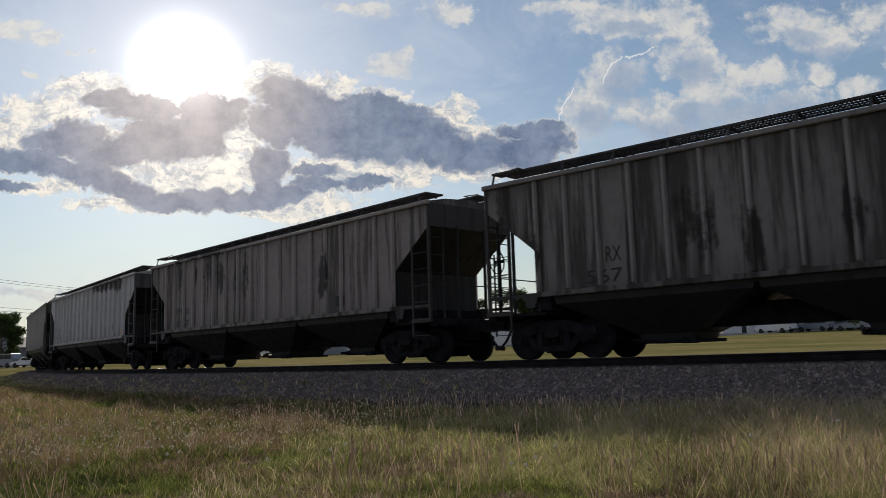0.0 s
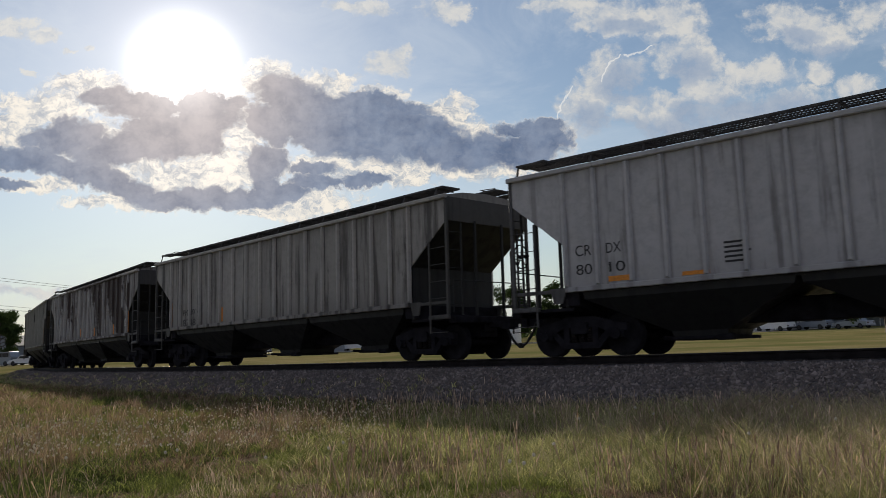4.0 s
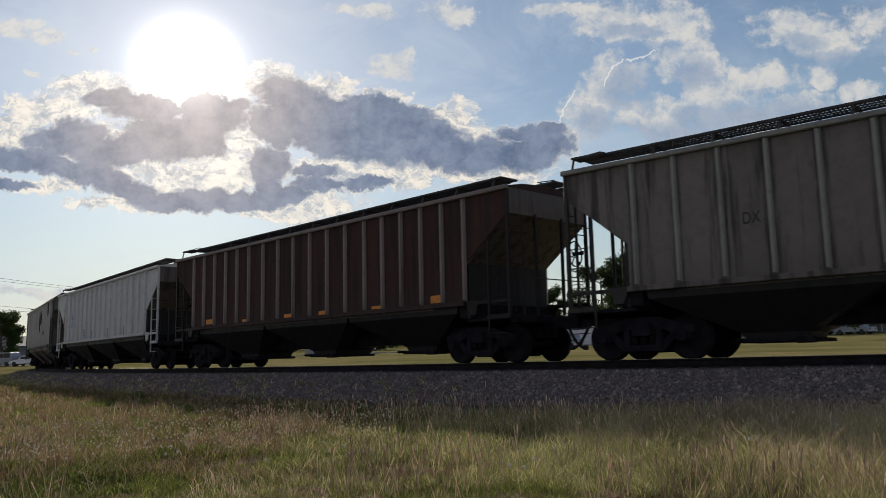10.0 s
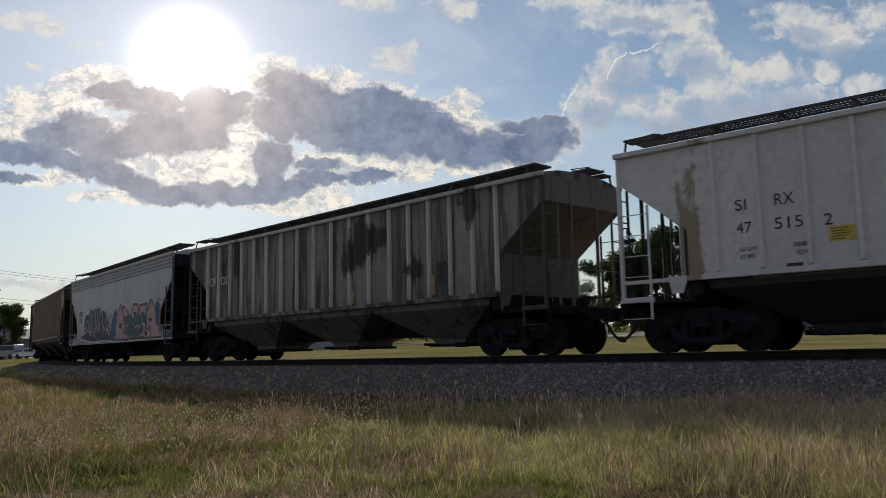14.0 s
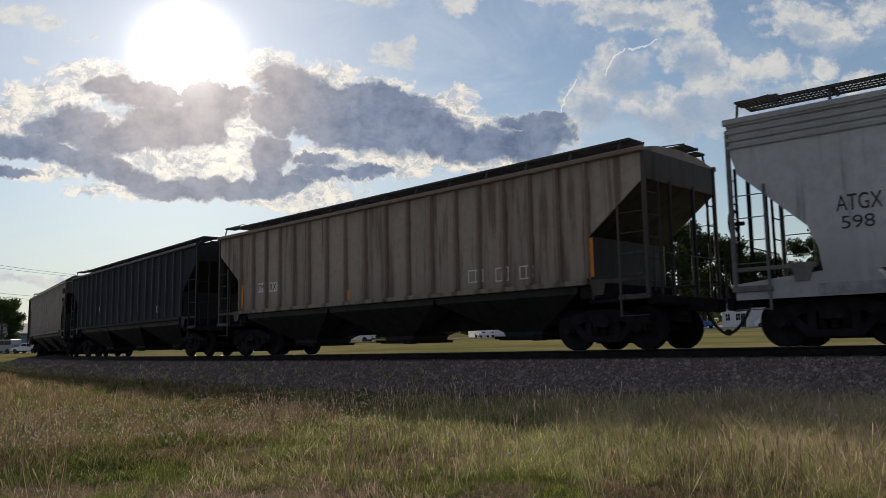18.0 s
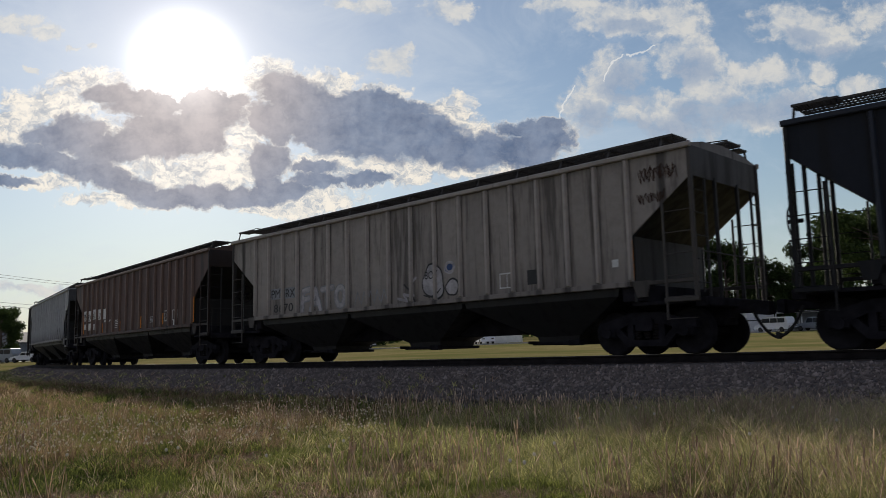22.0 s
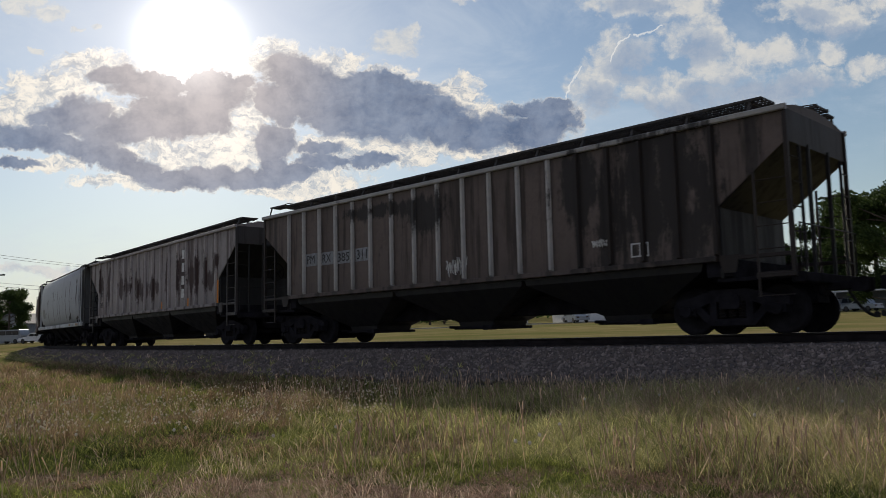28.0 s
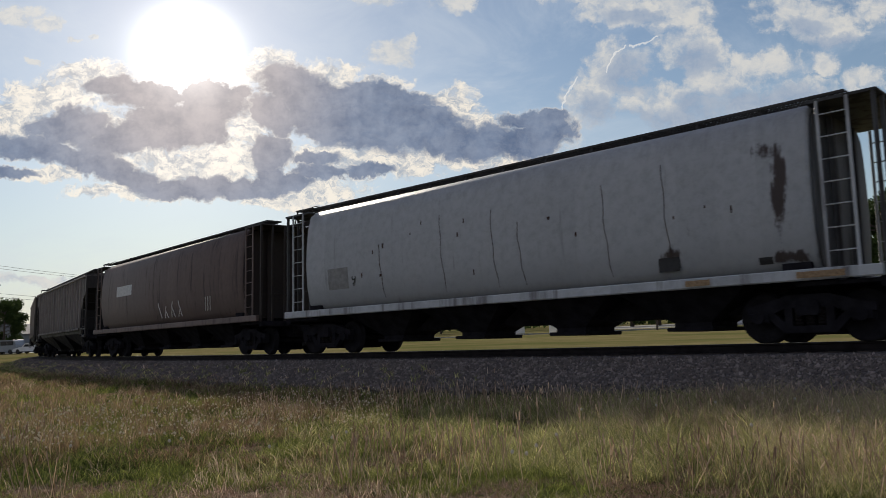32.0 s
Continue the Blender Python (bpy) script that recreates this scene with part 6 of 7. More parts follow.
def vehicle(kind, paint, label, at, turn):
    """Parked vehicle: body, glass, lamps, bumpers, wheels."""
    L, W, H, hood = {"sedan": (4.6, 1.78, 1.42, 0.9), "suv": (4.7, 1.88, 1.78, 1.0), "van": (5.2, 1.98, 1.95, 1.15), "pickup": (5.6, 1.95, 1.8, 1.05)}[kind]
    car = thing("car" if kind == "sedan" else kind, label, "car" if kind == "sedan" else kind, "parked vehicles", (*at, GROUND + 0.02), turn)
    h = L / 2
    lower = [(-h, 0.35), (-h + 0.05, hood - 0.05), (-h + 0.25, hood), (h - 1.1, hood), (h - 0.25, hood - 0.18), (h, 0.62), (h - 0.03, 0.35)]
    g = Geo()
    rings = [[(x, y * W / 2 * k, z) for x, z in lower] for y, k in ((-1, 0.9), (-1, 1.0), (1, 1.0), (1, 0.9))]
    rings = [[(x * (0.985 if i in (0, 3) else 1), (-W / 2, -W / 2 + 0.07, W / 2 - 0.07, W / 2)[i], z) for x, z in lower] for i in range(4)]
    g.loft(rings)
    part("body", g, paint, car)
    back = -h + (0.9 if kind == "sedan" else 0.15)
    front = h - (1.35 if kind != "van" else 0.8)
    if kind == "pickup":
        back = -0.3
    cab = [(back, hood), (back + 0.25, H - 0.06), (back + 0.45, H), (front - 0.75, H), (front - 0.6, H - 0.05), (front, hood)]
    cabin = part("cabin", Geo().loft([[(x, y, z) for x, z in cab] for y in (-W / 2 + 0.16, -W / 2 + 0.12, W / 2 - 0.12, W / 2 - 0.16)]), paint, car)
    for side in (-1, 1):
        y = side * (W / 2 - 0.115)
        x0, x1 = back + 0.35, front - 0.55
        n = 3 if kind in ("van", "suv") else 2
        for i in range(n):
            a, b = x0 + (x1 - x0) * i / n + 0.04, x0 + (x1 - x0) * (i + 1) / n - 0.04
            part("side_window", Geo().prism([(a, hood + 0.06), (b + (0.25 if i == n - 1 else 0), hood + 0.06), (b, H - 0.16), (a, H - 0.16)], min(y, y + side * 0.012), max(y, y + side * 0.012)), GLASS, cabin)
        for x in (-h * 0.62, h * 0.62):
            wheel = part("wheel", shared("tyre", lambda: Geo().lathe([(0.0, -0.1), (0.2, -0.1), (0.31, -0.11), (0.34, -0.07), (0.34, 0.07), (0.31, 0.11), (0.2, 0.1), (0.0, 0.1)], 16)), RUBBER, car, at=(x, side * (W / 2 - 0.1), 0.34))
            part("rim", shared("rim", lambda: Geo().lathe([(0.0, -0.115), (0.19, -0.115), (0.21, -0.1), (0.21, 0.1), (0.19, 0.115), (0.0, 0.115)], 12)), GALV, wheel)
    part("windscreen", Geo().put([(front + 0.01, -W / 2 + 0.25, hood + 0.04), (front + 0.01, W / 2 - 0.25, hood + 0.04), (front - 0.58, W / 2 - 0.3, H - 0.1), (front - 0.58, -W / 2 + 0.3, H - 0.1), (front - 0.03, -W / 2 + 0.25, hood + 0.03), (front - 0.03, W / 2 - 0.25, hood + 0.03), (front - 0.62, W / 2 - 0.3, H - 0.11), (front - 0.62, -W / 2 + 0.3, H - 0.11)], [(0, 1, 2, 3), (4, 7, 6, 5), (0, 4, 5, 1), (2, 6, 7, 3), (1, 5, 6, 2), (0, 3, 7, 4)]), GLASS, cabin)
    for e, nm, mt in ((1, "headlight", WHITE_PAINT), (-1, "tail_light", RUST_PATCH)):
        for side in (-1, 1):
            part(nm, Geo().soft(e * (h - 0.06) - 0.05, e * (h - 0.06) + 0.05, side * (W / 2 - 0.32) - 0.16, side * (W / 2 - 0.32) + 0.16, 0.62, 0.76, 0.02), mt, car)
        part("bumper", Geo().soft(e * h - 0.07, e * h + 0.07, -W / 2 + 0.05, W / 2 - 0.05, 0.32, 0.52, 0.03), BLACK_PAINT if kind != "sedan" else paint, car)


def house(label, wall_mat, at, turn, w, d, h, roof=1.4, panes=3, name="house"):
    """Walls with thickness, gabled roof with overhang, windows with frames and a door."""
    t = thing(name, label, "house", "houses behind the field", (*at, GROUND), turn)
    walls = part("wall", Geo().box(-w / 2, w / 2, -d / 2, d / 2, -0.1, h).prism([(-w / 2, h), (w / 2, h), (0, h + roof)], -d / 2, d / 2) if roof > w else Geo().box(-w / 2, w / 2, -d / 2, d / 2, -0.1, h), wall_mat, t)
    r = Geo()
    for s in (-1, 1):
        r.put([(-w / 2 - 0.4, s * (d / 2 + 0.4), h - 0.1), (w / 2 + 0.4, s * (d / 2 + 0.4), h - 0.1), (w / 2 + 0.4, 0, h + roof), (-w / 2 - 0.4, 0, h + roof), (-w / 2 - 0.4, s * (d / 2 + 0.4), h + 0.02), (w / 2 + 0.4, s * (d / 2 + 0.4), h + 0.02), (w / 2 + 0.4, 0, h + roof + 0.12), (-w / 2 - 0.4, 0, h + roof + 0.12)], [(0, 1, 2, 3), (4, 7, 6, 5), (0, 4, 5, 1), (1, 5, 6, 2), (3, 2, 6, 7), (0, 3, 7, 4)])
    part("roof", r, ROOF_GREY, t)
    for s in (-1, 1):
        part("gable", Geo().put([(s * w / 2, -d / 2, h), (s * w / 2, d / 2, h), (s * w / 2, 0, h + roof), (s * (w / 2 - 0.15), -d / 2, h), (s * (w / 2 - 0.15), d / 2, h), (s * (w / 2 - 0.15), 0, h + roof)], [(0, 1, 2), (3, 5, 4), (0, 3, 4, 1), (1, 4, 5, 2), (2, 5, 3, 0)]), wall_mat, t)
    y = -d / 2
    for i in range(panes):
        x = -w / 2 + w * (i + 0.6) / (panes + 0.4)
        f = part("window", Geo().box(x - 0.5, x + 0.5, y - 0.05, y + 0.02, 0.95, 2.15), SIDING, t)
        for a in (-1, 1):
            for b in (0, 1):
                part("pane", Geo().box(x + a * 0.23 - 0.19, x + a * 0.23 + 0.19, y - 0.062, y - 0.045, 1.03 + b * 0.55, 1.51 + b * 0.55), GLASS, f)
    x = w / 2 - 0.7
    part("door", Geo().box(x - 0.45, x + 0.45, y - 0.05, y + 0.02, 0.0, 2.05), BLACK_PAINT, t)
    return t


def build_yard_things():
    house("white clapboard shed-roofed house with paired windows", SIDING, (-45.5, 112), -23, 5.0, 6.0, 3.0, 1.2, 2)
    t = thing("carport", "long open carport with a pale flat roof", "carport", "", (-31.5, 110, GROUND), -18)
    part("roof", Geo().soft(-9, 9, -3, 3, 2.55, 2.78, 0.05), SIDING, t)
    for x in (-8.6, -4.3, 0, 4.3, 8.6):
        for y in (-2.8, 2.8):
            part("post", shared("carport_post", lambda: Geo().soft(-0.07, 0.07, -0.07, 0.07, -0.1, 2.6, 0.01)), SIDING, t, at=(x, y, 0))
    part("back_wall", Geo().soft(-9, 9, 2.9, 3.05, -0.1, 2.6, 0.02), SIDING_GREY, t)
    house("small white house with a pale gabled roof", SIDING, (-55.5, 76.5), -35, 5.2, 6.0, 2.7, 1.3, 2)
    house("low white house with a row of dark windows", SIDING, (-68.0, 75.5), -40, 7.5, 6.0, 2.6, 1.2, 4)
    house("small grey house with a grey gabled roof", SIDING_GREY, (-77.5, 53.0), -52, 4.4, 5.0, 2.5, 1.2, 2)
    house("pale blue-grey house by the crossing", SIDING_GREY, (-140, 42), -70, 9.0, 8.0, 2.9, 1.6, 3)
    vehicle("van", CAR_WHITE, "white passenger van parked on the gravel yard", (-35.6, 94.0), 162)
    vehicle("suv", CAR_SILVER, "silver sport utility vehicle parked on the yard", (-31.4, 96.5), 165)
    vehicle("suv", CAR_SILVER, "grey sport utility vehicle parked by the carport", (-28.4, 98.8), 160)
    vehicle("pickup", CAR_BLUE, "bright blue pickup truck parked by the street", (-48.5, 99.5), 155)
    vehicle("sedan", CAR_SILVER, "dark silver sedan parked before the white house", (-51.0, 67.6), 143)
    vehicle("suv", CAR_WHITE, "white sport utility vehicle parked nose out on the street", (-73.8, 54.3), 205)
    vehicle("pickup", CAR_WHITE, "white pickup truck parked at the end of the field", (-86.0, 47.3), 200)
    vehicle("sedan", CAR_WHITE, "pale car waiting on the road by the crossing", (-113.5, 31.5), 205)
    vehicle("van", CAR_SILVER, "pale blue van on the road by the crossing", (-120.5, 31.0), 205)
    vehicle("sedan", CAR_WHITE, "white car parked at the edge of the street", (-63.0, 66.5), 140)
    vehicle("sedan", CAR_SILVER, "silver car parked by the hedge", (-25.5, 92.0), 160)


def build_poles():
    wood = BARK
    places = [(-92.0, 17.6), (-110.5, 59.5), (-133.0, 20.0)]
    for x, y in places:
        p = thing("utility_pole", "dark wooden utility pole with a crossarm and a lamp arm", "utility pole", "poles by the crossing", (x, y, GROUND), 20)
        part("pole", Geo().rod((0, 0, -0.2), (0, 0, 10.2), 0.17, 0.11, 12), wood, p)
        arm = part("crossarm", Geo().soft(-1.2, 1.2, -0.06, 0.06, 9.55, 9.7, 0.01), wood, p)
        for k in (-1.1, -0.4, 0.4, 1.1):
            part("insulator", shared("insulator", lambda: Geo().rod((0, 0, 9.7), (0, 0, 9.88), 0.05, 0.03, 8)), CONCRETE, arm, at=(k, 0, 0))
        lamp = part("lamp_arm", Geo().tube([(0, 0, 7.2), (0.8, 0, 7.55), (1.7, 0, 7.65)], 0.035), GALV, p)
        part("lamp_head", Geo().soft(1.6, 2.15, -0.12, 0.12, 7.55, 7.7, 0.04), GALV, lamp)
    for k, (dz, off) in enumerate(((9.85, -1.0), (9.85, 1.0), (7.0, 0.0), (6.6, 0.0))):
        for (x0, y0), (x1, y1) in ((places[0], places[1]), (places[0], places[2])):
            pts = []
            for i in range(13):
                f = i / 12
                pts.append((x0 + (x1 - x0) * f + off * 0.9, y0 + (y1 - y0) * f + off * 0.3, GROUND + dz - 1.2 * 4 * f * (1 - f) * 0.5))
            tagged(part("power_line", Geo().tube(pts, 0.018, 5), BLACK_PAINT), "thin black overhead cable between poles", "cable", "cables by the crossing")
    post = thing("sign_post", "grey wooden post at the edge of the field", "post", "", (-41.0, 69.5, GROUND), 0)
    part("post", Geo().soft(-0.08, 0.08, -0.08, 0.08, -0.2, 1.9, 0.015), BARK, post)


def build_far_woods():
    rnd = random.Random(21)
    g = Geo()
    for i in range(9000):
        ang = radians(rnd.uniform(-8, 92))
        d = rnd.uniform(170, 225)
        hmax = 5.5 + 3.5 * noise.noise((math.degrees(ang) * 0.35, 0, 0)) + 2.0 * noise.noise((math.degrees(ang) * 1.3, 4, 0))
        z = GROUND + hmax * rnd.random() ** 0.7
        c = Vector((-math.sin(ang) * d, -16.27 + math.cos(ang) * d, z))
        n = Vector((rnd.gauss(0, 1), rnd.gauss(0, 1), rnd.gauss(0, 1))).normalized()
        u = n.orthogonal().normalized() * rnd.uniform(0.6, 1.5)
        w = n.cross(u).normalized() * rnd.uniform(0.5, 1.1)
        g.put([c - u, c + w * 0.7, c + u, c - w * 0.7], [(0, 1, 2, 3)])
    tagged(part("far_woods", g, LEAVES), "line of distant dark green woods", "woods", kind="stuff")


build_street()
build_yard_things()
build_poles()
build_far_woods()


# ---- plants ----
def tree_geo(seed, height, spread, base=0.25, leaves=2600, leaf=0.34):
    """Trunk with limbs, and a crown of many small leaf clumps with gaps."""
    rnd = random.Random(seed)
    wood, crown = Geo(), Geo()
    wood.rod((0, 0, -0.1), (0.1, 0.05, height * 0.5), height * 0.026, height * 0.017, 9)
    wood.rod((0.1, 0.05, height * 0.5), (0, 0.1, height * 0.9), height * 0.017, height * 0.004, 7)
    tips = []
    for i in range(24):
        a, z = rnd.uniform(0, 6.283), height * rnd.uniform(base, 0.85)
        r = spread * rnd.uniform(0.45, 1.0) * (1 - 0.55 * abs(z / height - 0.5))
        tip = Vector((math.cos(a) * r, math.sin(a) * r, min(height * 0.97, z + r * rnd.uniform(0.15, 0.55))))
        wood.rod((0.05, 0.05, z), tip, height * 0.008, 0.01, 5)
        tips.append((tip, rnd.uniform(0.5, 1.0) * spread * 0.38))
    tips.append((Vector((0, 0, height * 0.93)), spread * 0.3))
    for i in range(leaves):
        c, r = tips[rnd.randrange(len(tips))]
        d = Vector((rnd.gauss(0, 1), rnd.gauss(0, 1), rnd.gauss(0, 0.75)))
        d = d.normalized() * r * rnd.uniform(0.35, 1.1)
        p = c + d
        n = Vector((rnd.gauss(0, 1), rnd.gauss(0, 1), rnd.gauss(0, 1))).normalized()
        u = n.orthogonal().normalized() * leaf * rnd.uniform(0.5, 1.2)
        w = n.cross(u).normalized() * leaf * rnd.uniform(0.4, 0.9)
        crown.put([p - u, p + w * 0.6, p + u, p - w * 0.6], [(0, 1, 2, 3)])
    return wood, crown


GRASS_DARK = leaf_surface("lush_grass", (0.045, 0.066, 0.017), (0.46, 0.49, 0.13), 0.3)
GRASS_RED = leaf_surface("russet_grass", (0.12, 0.075, 0.042), (0.58, 0.43, 0.26), 0.3)
GRASS_STRAW = leaf_surface("dead_grass", (0.18, 0.105, 0.075), (0.66, 0.45, 0.32), 0.15)


def build_trees():
    kinds = []
    for k, (h, sp, b, nl, lf) in enumerate(((12, 4.2, 0.10, 14000, 0.24), (10, 4.4, 0.10, 13000, 0.24), (9, 3.4, 0.06, 11000, 0.22), (11, 3.3, 0.06, 11000, 0.22))):
        wood, crown = tree_geo(k + 3, h, sp, b, nl, lf)
        kinds.append((wood.mesh("wood"), crown.mesh("crown"), h))
    rows = [(-72.7, 114.9, 0, 1.08, 0), (-66.7, 113.6, 3, 1.34, 67), (-64.3, 119.2, 1, 1.56, 134), (-57.5, 114.7, 0, 1.49, 201), (-56.2, 120.7, 3, 1.5, 268), (-51.8, 120.2, 1, 1.47, 335),
            (-51.0, 126.9, 2, 1.39, 42), (-46.1, 122.3, 3, 1.12, 109), (-44.6, 126.9, 2, 1.19, 176), (-41.2, 123.8, 1, 1.0, 243), (-38.8, 128.6, 0, 1.17, 310), (-33.4, 121.7, 3, 1.68, 17),
            (-31.7, 130.3, 0, 1.57, 84), (-15.3, 60.2, 0, 0.9, 151), (-15.0, 72.5, 3, 1.27, 218), (-79.5, 110.9, 2, 1.13, 285), (-83.2, 102.5, 1, 0.91, 352), (-92.3, 101.9, 2, 0.95, 59),
            (-92.8, 88.6, 0, 0.7, 126), (-99.0, 82.7, 2, 0.84, 193), (-105.7, 75.6, 1, 0.78, 260), (-129, 34, 1, 0.78, 15), (-146, 41, 0, 0.72, 140), (-140, 29, 2, 0.8, 300),
            (-95, 95, 0, 0.7, 10), (-110, 90, 3, 0.7, 55)]
    for x, y, k, sc, turn in rows:
        wood, crown, h = kinds[k]
        t = thing("tree", "leafy green deciduous tree standing behind the field", "tree", "trees behind the field", (x, y, GROUND), turn)
        t.scale = (sc, sc, sc)
        part("trunk", wood, BARK, t)
        part("crown", crown, LEAVES, t)


def sward(name, rows, mat_, label, per, seed):
    """Tufts of blades as one mesh; each row: x, y, height, lean, blade width."""
    gen = np.random.default_rng(seed)
    r = np.repeat(np.array([(*q, GROUND) if len(q) < 6 else q for q in rows]), per, axis=0)
    k = len(r)
    x = r[:, 0] + gen.normal(0, 0.045, k)
    y = r[:, 1] + gen.normal(0, 0.045, k)
    h = r[:, 2] * gen.uniform(0.45, 1.25, k)
    way = np.repeat(gen.uniform(0, 6.283, len(rows)), per) + gen.normal(0, 1.1, k)
    lean = h * r[:, 3] * gen.uniform(0.2, 1.4, k)
    lx, ly = np.cos(way) * lean, np.sin(way) * lean
    a = gen.uniform(0, 6.283, k)
    w = r[:, 4] * gen.uniform(0.5, 1.4, k) / 2
    dx, dy = np.cos(a) * w, np.sin(a) * w
    z = r[:, 5] - 0.02
    pts = np.stack([np.stack(c, 1) for c in ((x - dx, y - dy, z), (x + dx, y + dy, z), (x + lx * .35 + dx * .8, y + ly * .35 + dy * .8, z + h * .62), (x + lx * .35 - dx * .8, y + ly * .35 - dy * .8, z + h * .62), (x + lx, y + ly, z + h * .97))], 1).reshape(-1, 3)
    base = (np.arange(k) * 5)[:, None]
    loops = np.concatenate([base + np.array([0, 1, 2, 3]), base + np.array([3, 2, 4])], 1).ravel()
    me = bpy.data.meshes.new(name)
    me.vertices.add(len(pts))
    me.vertices.foreach_set("co", pts.astype(np.float32).ravel())
    me.loops.add(len(loops))
    me.loops.foreach_set("vertex_index", loops.astype(np.int32))
    me.polygons.add(2 * k)
    me.polygons.foreach_set("loop_start", (np.arange(k)[:, None] * 7 + np.array([0, 4])).ravel().astype(np.int32))
    me.update(calc_edges=True)
    tagged(part(name, me, mat_), label, "grass", kind="stuff")


def build_grass():
    rnd = random.Random(11)
    green, dry, straw, lush, russet = [], [], [], [], []
    for i in range(70000):
        d = 5.2 + 38 * rnd.random() ** 2.1
        side = 40 + rnd.uniform(-32, 32)
        ang = radians(side)
        x, y = -math.sin(ang) * d, -16.27 + math.cos(ang) * d
        s_y = (1 - math.cos(min(0, x) * BEND)) / BEND
        if y > s_y - 3.3:
            continue
        clump = noise.noise((x * 1.3, y * 1.3, 0))
        tall = noise.noise((x * 0.3 + 9, y * 0.3, 3))
        bare = noise.noise((x * 0.55, y * 0.55, 8)) + 0.5 * noise.noise((x * 1.7, y * 1.7, 5))
        left = min(1.0, max(0.0, (side - 38) / 18))
        right = min(1.0, max(0.0, (36 - side) / 16))
        far = min(1.0, max(0.0, (d - 7.6 + 1.2 * right) / 3))
        wide = 0.003 + 0.00055 * d
        dead = bare + 0.20 * (1 - far) * (1 - left) - 0.12 + 0.06 * right
        brown = 0.04 + 0.45 * right * far + 0.3 * max(0.0, tall)
        mixed = noise.noise((x * 0.9, y * 0.9, 14))
        if dead > 0.09 and rnd.random() < 0.8:
            straw.append((x, y, 0.03 + 0.05 * rnd.random(), 3.0, wide * 0.9))
        elif left > 0.02 and rnd.random() < left * (0.03 + 0.24 * min(1.0, max(0.0, (d - 9.8) / 2.5)) + 0.5 * mixed):
            russet.append((x, y, (0.09 + 0.12 * far) * rnd.uniform(0.6, 1.5), 1.0, wide * 0.8))
        elif rnd.random() < brown:
            dry.append((x, y, (0.07 + (0.10 + 0.17 * right) * far + 0.1 * max(0, tall)) * rnd.uniform(0.7, 1.6), 0.9, wide * 0.65))
        elif rnd.random() < 0.25 + 0.75 * left - 0.2 * right or far < 0.2:
            lush.append((x, y, (0.035 + 0.08 * max(0, clump + 0.35) + 0.05 * far) * rnd.uniform(0.6, 1.4), 1.0, wide))
        else:
            green.append((x, y, (0.07 + (0.09 - 0.03 * left + 0.15 * right) * far + 0.10 * max(0, tall)) * rnd.uniform(0.6, 1.6), 1.15, wide))
    # thin weeds that creep up the ballast where the track bends away
    for i in range(1100):
        st, lat = -10 - 55 * rnd.random() ** 1.2, -2.0 - 1.9 * rnd.random() ** 0.6
        if rnd.random() > min(1.0, (-st - 8) / 16) or rnd.random() > (-lat - 1.6) / 1.2:
            continue
        at = beside(st, lat, -0.24 - (abs(lat) - 1.9) * 0.345)
        (dry if rnd.random() < 0.35 else green).append((at.x, at.y, rnd.uniform(0.08, 0.2), 1.2, 0.012 - st * 0.0005, max(at.z, GROUND)))
    # the rest of the verge, beside and behind the camera
    for i in range(15000):
        x, y = rnd.uniform(-42, 30), rnd.uniform(-34, -3.4)
        side, d = math.degrees(math.atan2(-x, y + 16.27)), math.hypot(x, y + 16.27)
        if 7 < side < 73 and d > 5.2 or d < 0.4:
            continue
        clump = noise.noise((x * 1.3, y * 1.3, 0))
        (lush if clump > -0.1 else green if clump > -0.3 else dry).append((x, y, 0.06 + 0.09 * rnd.random(), 1.6, 0.016))
    sward("verge_grass", green, GRASS_NEAR, "green and straw-coloured tall grass along the railway", 10, 1)
    sward("russet_grass", russet, GRASS_RED, "reddish-brown dry grass in the verge", 9, 5)
    sward("lush_grass", lush, GRASS_DARK, "short lush green grass in the verge", 13, 2)
    sward("dry_grass", dry, GRASS_DRY, "dry straw-coloured grass stalks along the railway", 8, 3)
    sward("dead_grass", straw, GRASS_STRAW, "flattened brown dead grass in bare patches", 10, 4)


def build_stones():
    rnd = random.Random(5)
    g = Geo()
    for i in range(56000):
        s = -70 * rnd.random() ** 1.6 + 1
        lat = -1.40 - 2.2 * rnd.random()
        z = -0.19 + (-0.05 if lat > -1.9 else -0.05 - (abs(lat) - 1.9) * 0.345)
        p = beside(s, lat, z)
        r = rnd.uniform(0.017, 0.042) * (1 + 0.012 * abs(s)) * (1.7 if rnd.random() < 0.08 else 1.0)
        q = Euler((rnd.uniform(0, 6), rnd.uniform(0, 6), rnd.uniform(0, 6))).to_matrix()
        pts = [p + q @ Vector(v) * r for v in ((1.2, 0, 0), (-1, .3, 0), (0, 1, .2), (.1, -1, 0), (0, .1, .8), (.2, 0, -.8))]
        g.put(pts, [(0, 2, 4), (2, 1, 4), (1, 3, 4), (3, 0, 4), (2, 0, 5), (1, 2, 5), (3, 1, 5), (0, 3, 5)])
    tagged(part("ballast_stones", g, STONES), "grey crushed ballast stones on the bank", "ballast", kind="stuff")


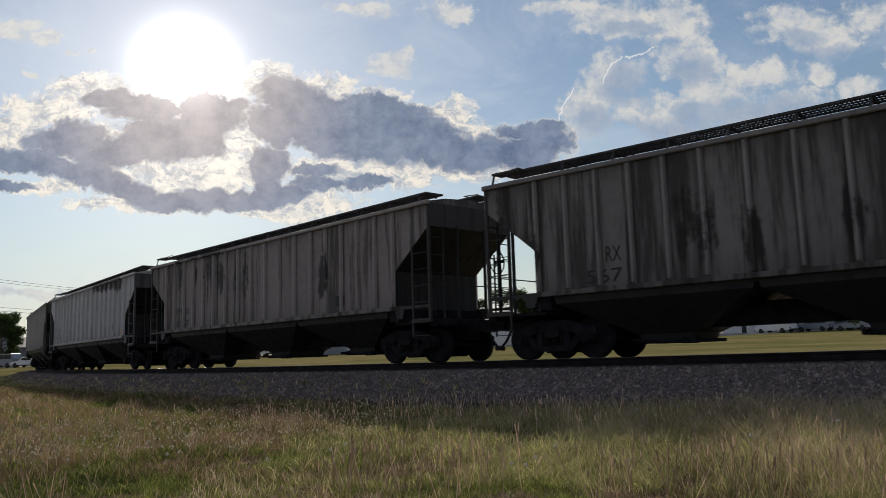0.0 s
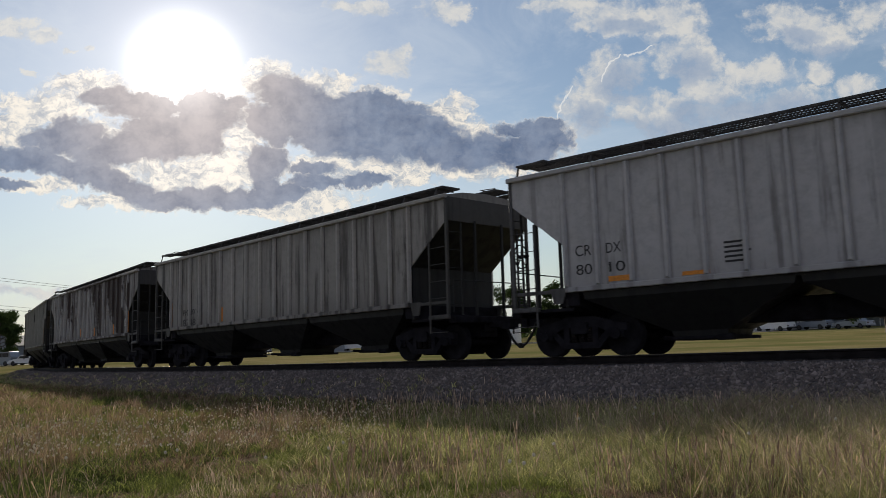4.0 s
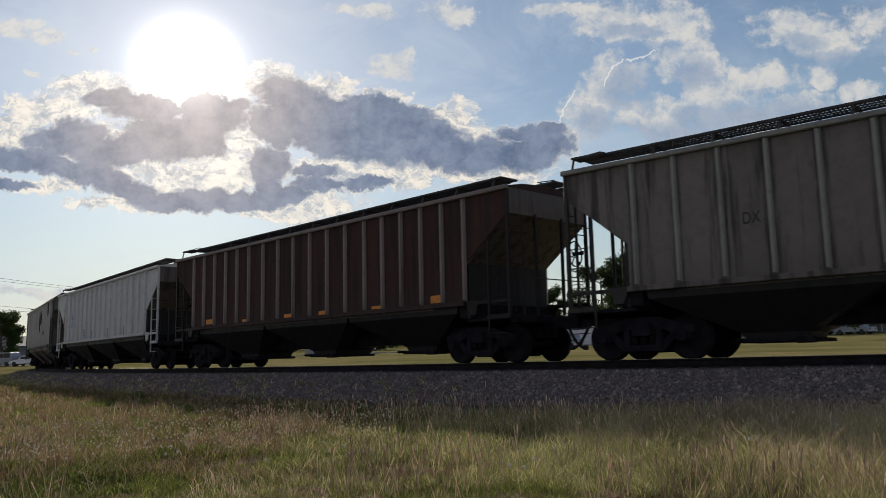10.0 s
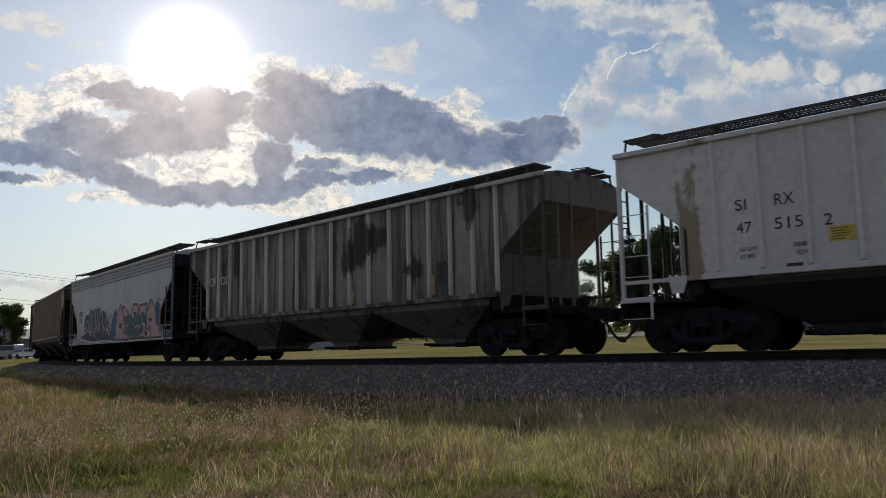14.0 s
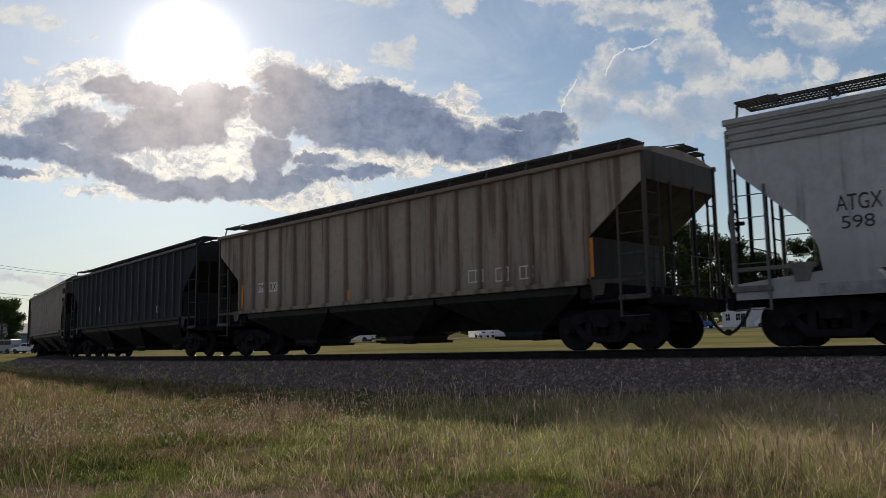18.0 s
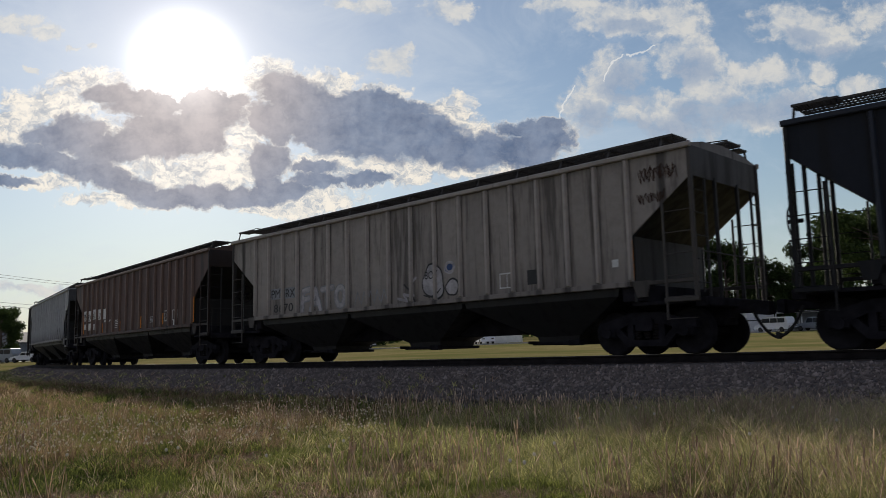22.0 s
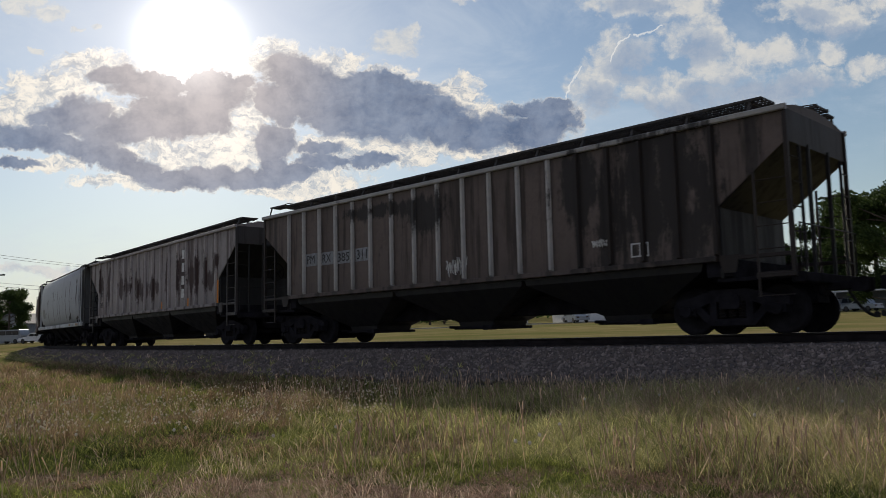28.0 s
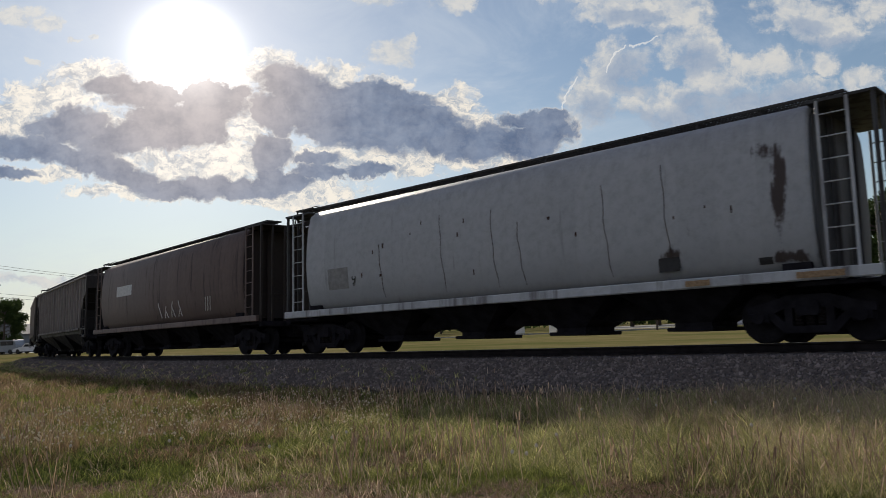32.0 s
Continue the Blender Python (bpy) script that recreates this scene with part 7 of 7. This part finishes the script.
def build_stalks():
    """Tall seed stalks, and small white flower heads among them."""
    rnd = random.Random(17)
    g, heads = Geo(), Geo()
    for i in range(3200):
        d = 7.0 + 9.5 * rnd.random()
        ang = radians(40 + rnd.uniform(-31, 31))
        x, y = -math.sin(ang) * d, -16.27 + math.cos(ang) * d
        if y > -4.2 or noise.noise((x * 0.3, y * 0.3, 2)) < -0.05 + 0.006 * (math.degrees(ang) - 40):
            continue
        h = rnd.uniform(0.22, 0.46)
        lx, ly = rnd.uniform(-0.14, 0.14), rnd.uniform(-0.14, 0.14)
        top = (x + lx, y + ly, GROUND + h)
        g.beam((x, y, GROUND), top, 0.0045)
        n = Vector((lx, ly, h)).normalized()
        g.beam(top, Vector(top) + n * rnd.uniform(0.04, 0.1), 0.009)
    for i in range(1000):
        d = 11.0 + 6.5 * rnd.random()
        ang = radians(40 + rnd.uniform(4, 31))
        x, y = -math.sin(ang) * d, -16.27 + math.cos(ang) * d
        if y > -3.5:
            continue
        z = GROUND + rnd.uniform(0.18, 0.34)
        r = rnd.uniform(0.010, 0.021)
        heads.put([(x - r, y, z), (x, y - r, z), (x + r, y, z), (x, y + r, z), (x, y, z + r), (x, y, z - r)], [(0, 1, 4), (1, 2, 4), (2, 3, 4), (3, 0, 4), (1, 0, 5), (2, 1, 5), (3, 2, 5), (0, 3, 5)])
    tagged(part("seed_stalks", g, GRASS_DRY), "tall straw-coloured grass stalks with seed heads", "grass", kind="stuff")
    tagged(part("flower_heads", heads, surface("flower_white", (0.72, 0.64, 0.48), 0.8, 0, 0.15, 60.0)), "tiny white wildflower heads scattered in the grass", "flowers", kind="stuff")


def build_dandelions():
    rnd = random.Random(23)
    first = None
    for dist, side in ((8.6, 48), (8.9, 47), (9.3, 58), (9.2, 59), (8.2, 53), (10.2, 31), (8.0, 33), (10.8, 22), (11.2, 17), (8.6, 20), (7.1, 36), (6.9, 35), (7.4, 34), (10.5, 26), (9.8, 14.5), (9.5, 65), (11.4, 27), (12.0, 19)):
        ang = radians(side)
        at = pose(-math.sin(ang) * dist, -16.27 + math.cos(ang) * dist, GROUND, rnd.uniform(-8, 8), rnd.uniform(-8, 8), rnd.uniform(0, 360))
        if first is None:
            first = thing("dandelion", "white dandelion clock on a thin green stem", "flower", "dandelions in the verge")
            part("stem", Geo().rod((0, 0, -0.02), (0.01, 0, 0.40), 0.004, 0.003, 5), GRASS_NEAR, first)
            head = Geo().lathe([(0.001, 0.39), (0.010, 0.394), (0.016, 0.404), (0.016, 0.414), (0.010, 0.424), (0.001, 0.428)], 10, "z")
            part("seed_head", head, surface("dandelion_down", (0.58, 0.54, 0.45), 0.9, 0, 0.15, 60.0), first)
            first.matrix_basis = at
        else:
            copy_thing(first, at)


build_trees()
build_grass()
build_stalks()
build_dandelions()
build_stones()



motions()
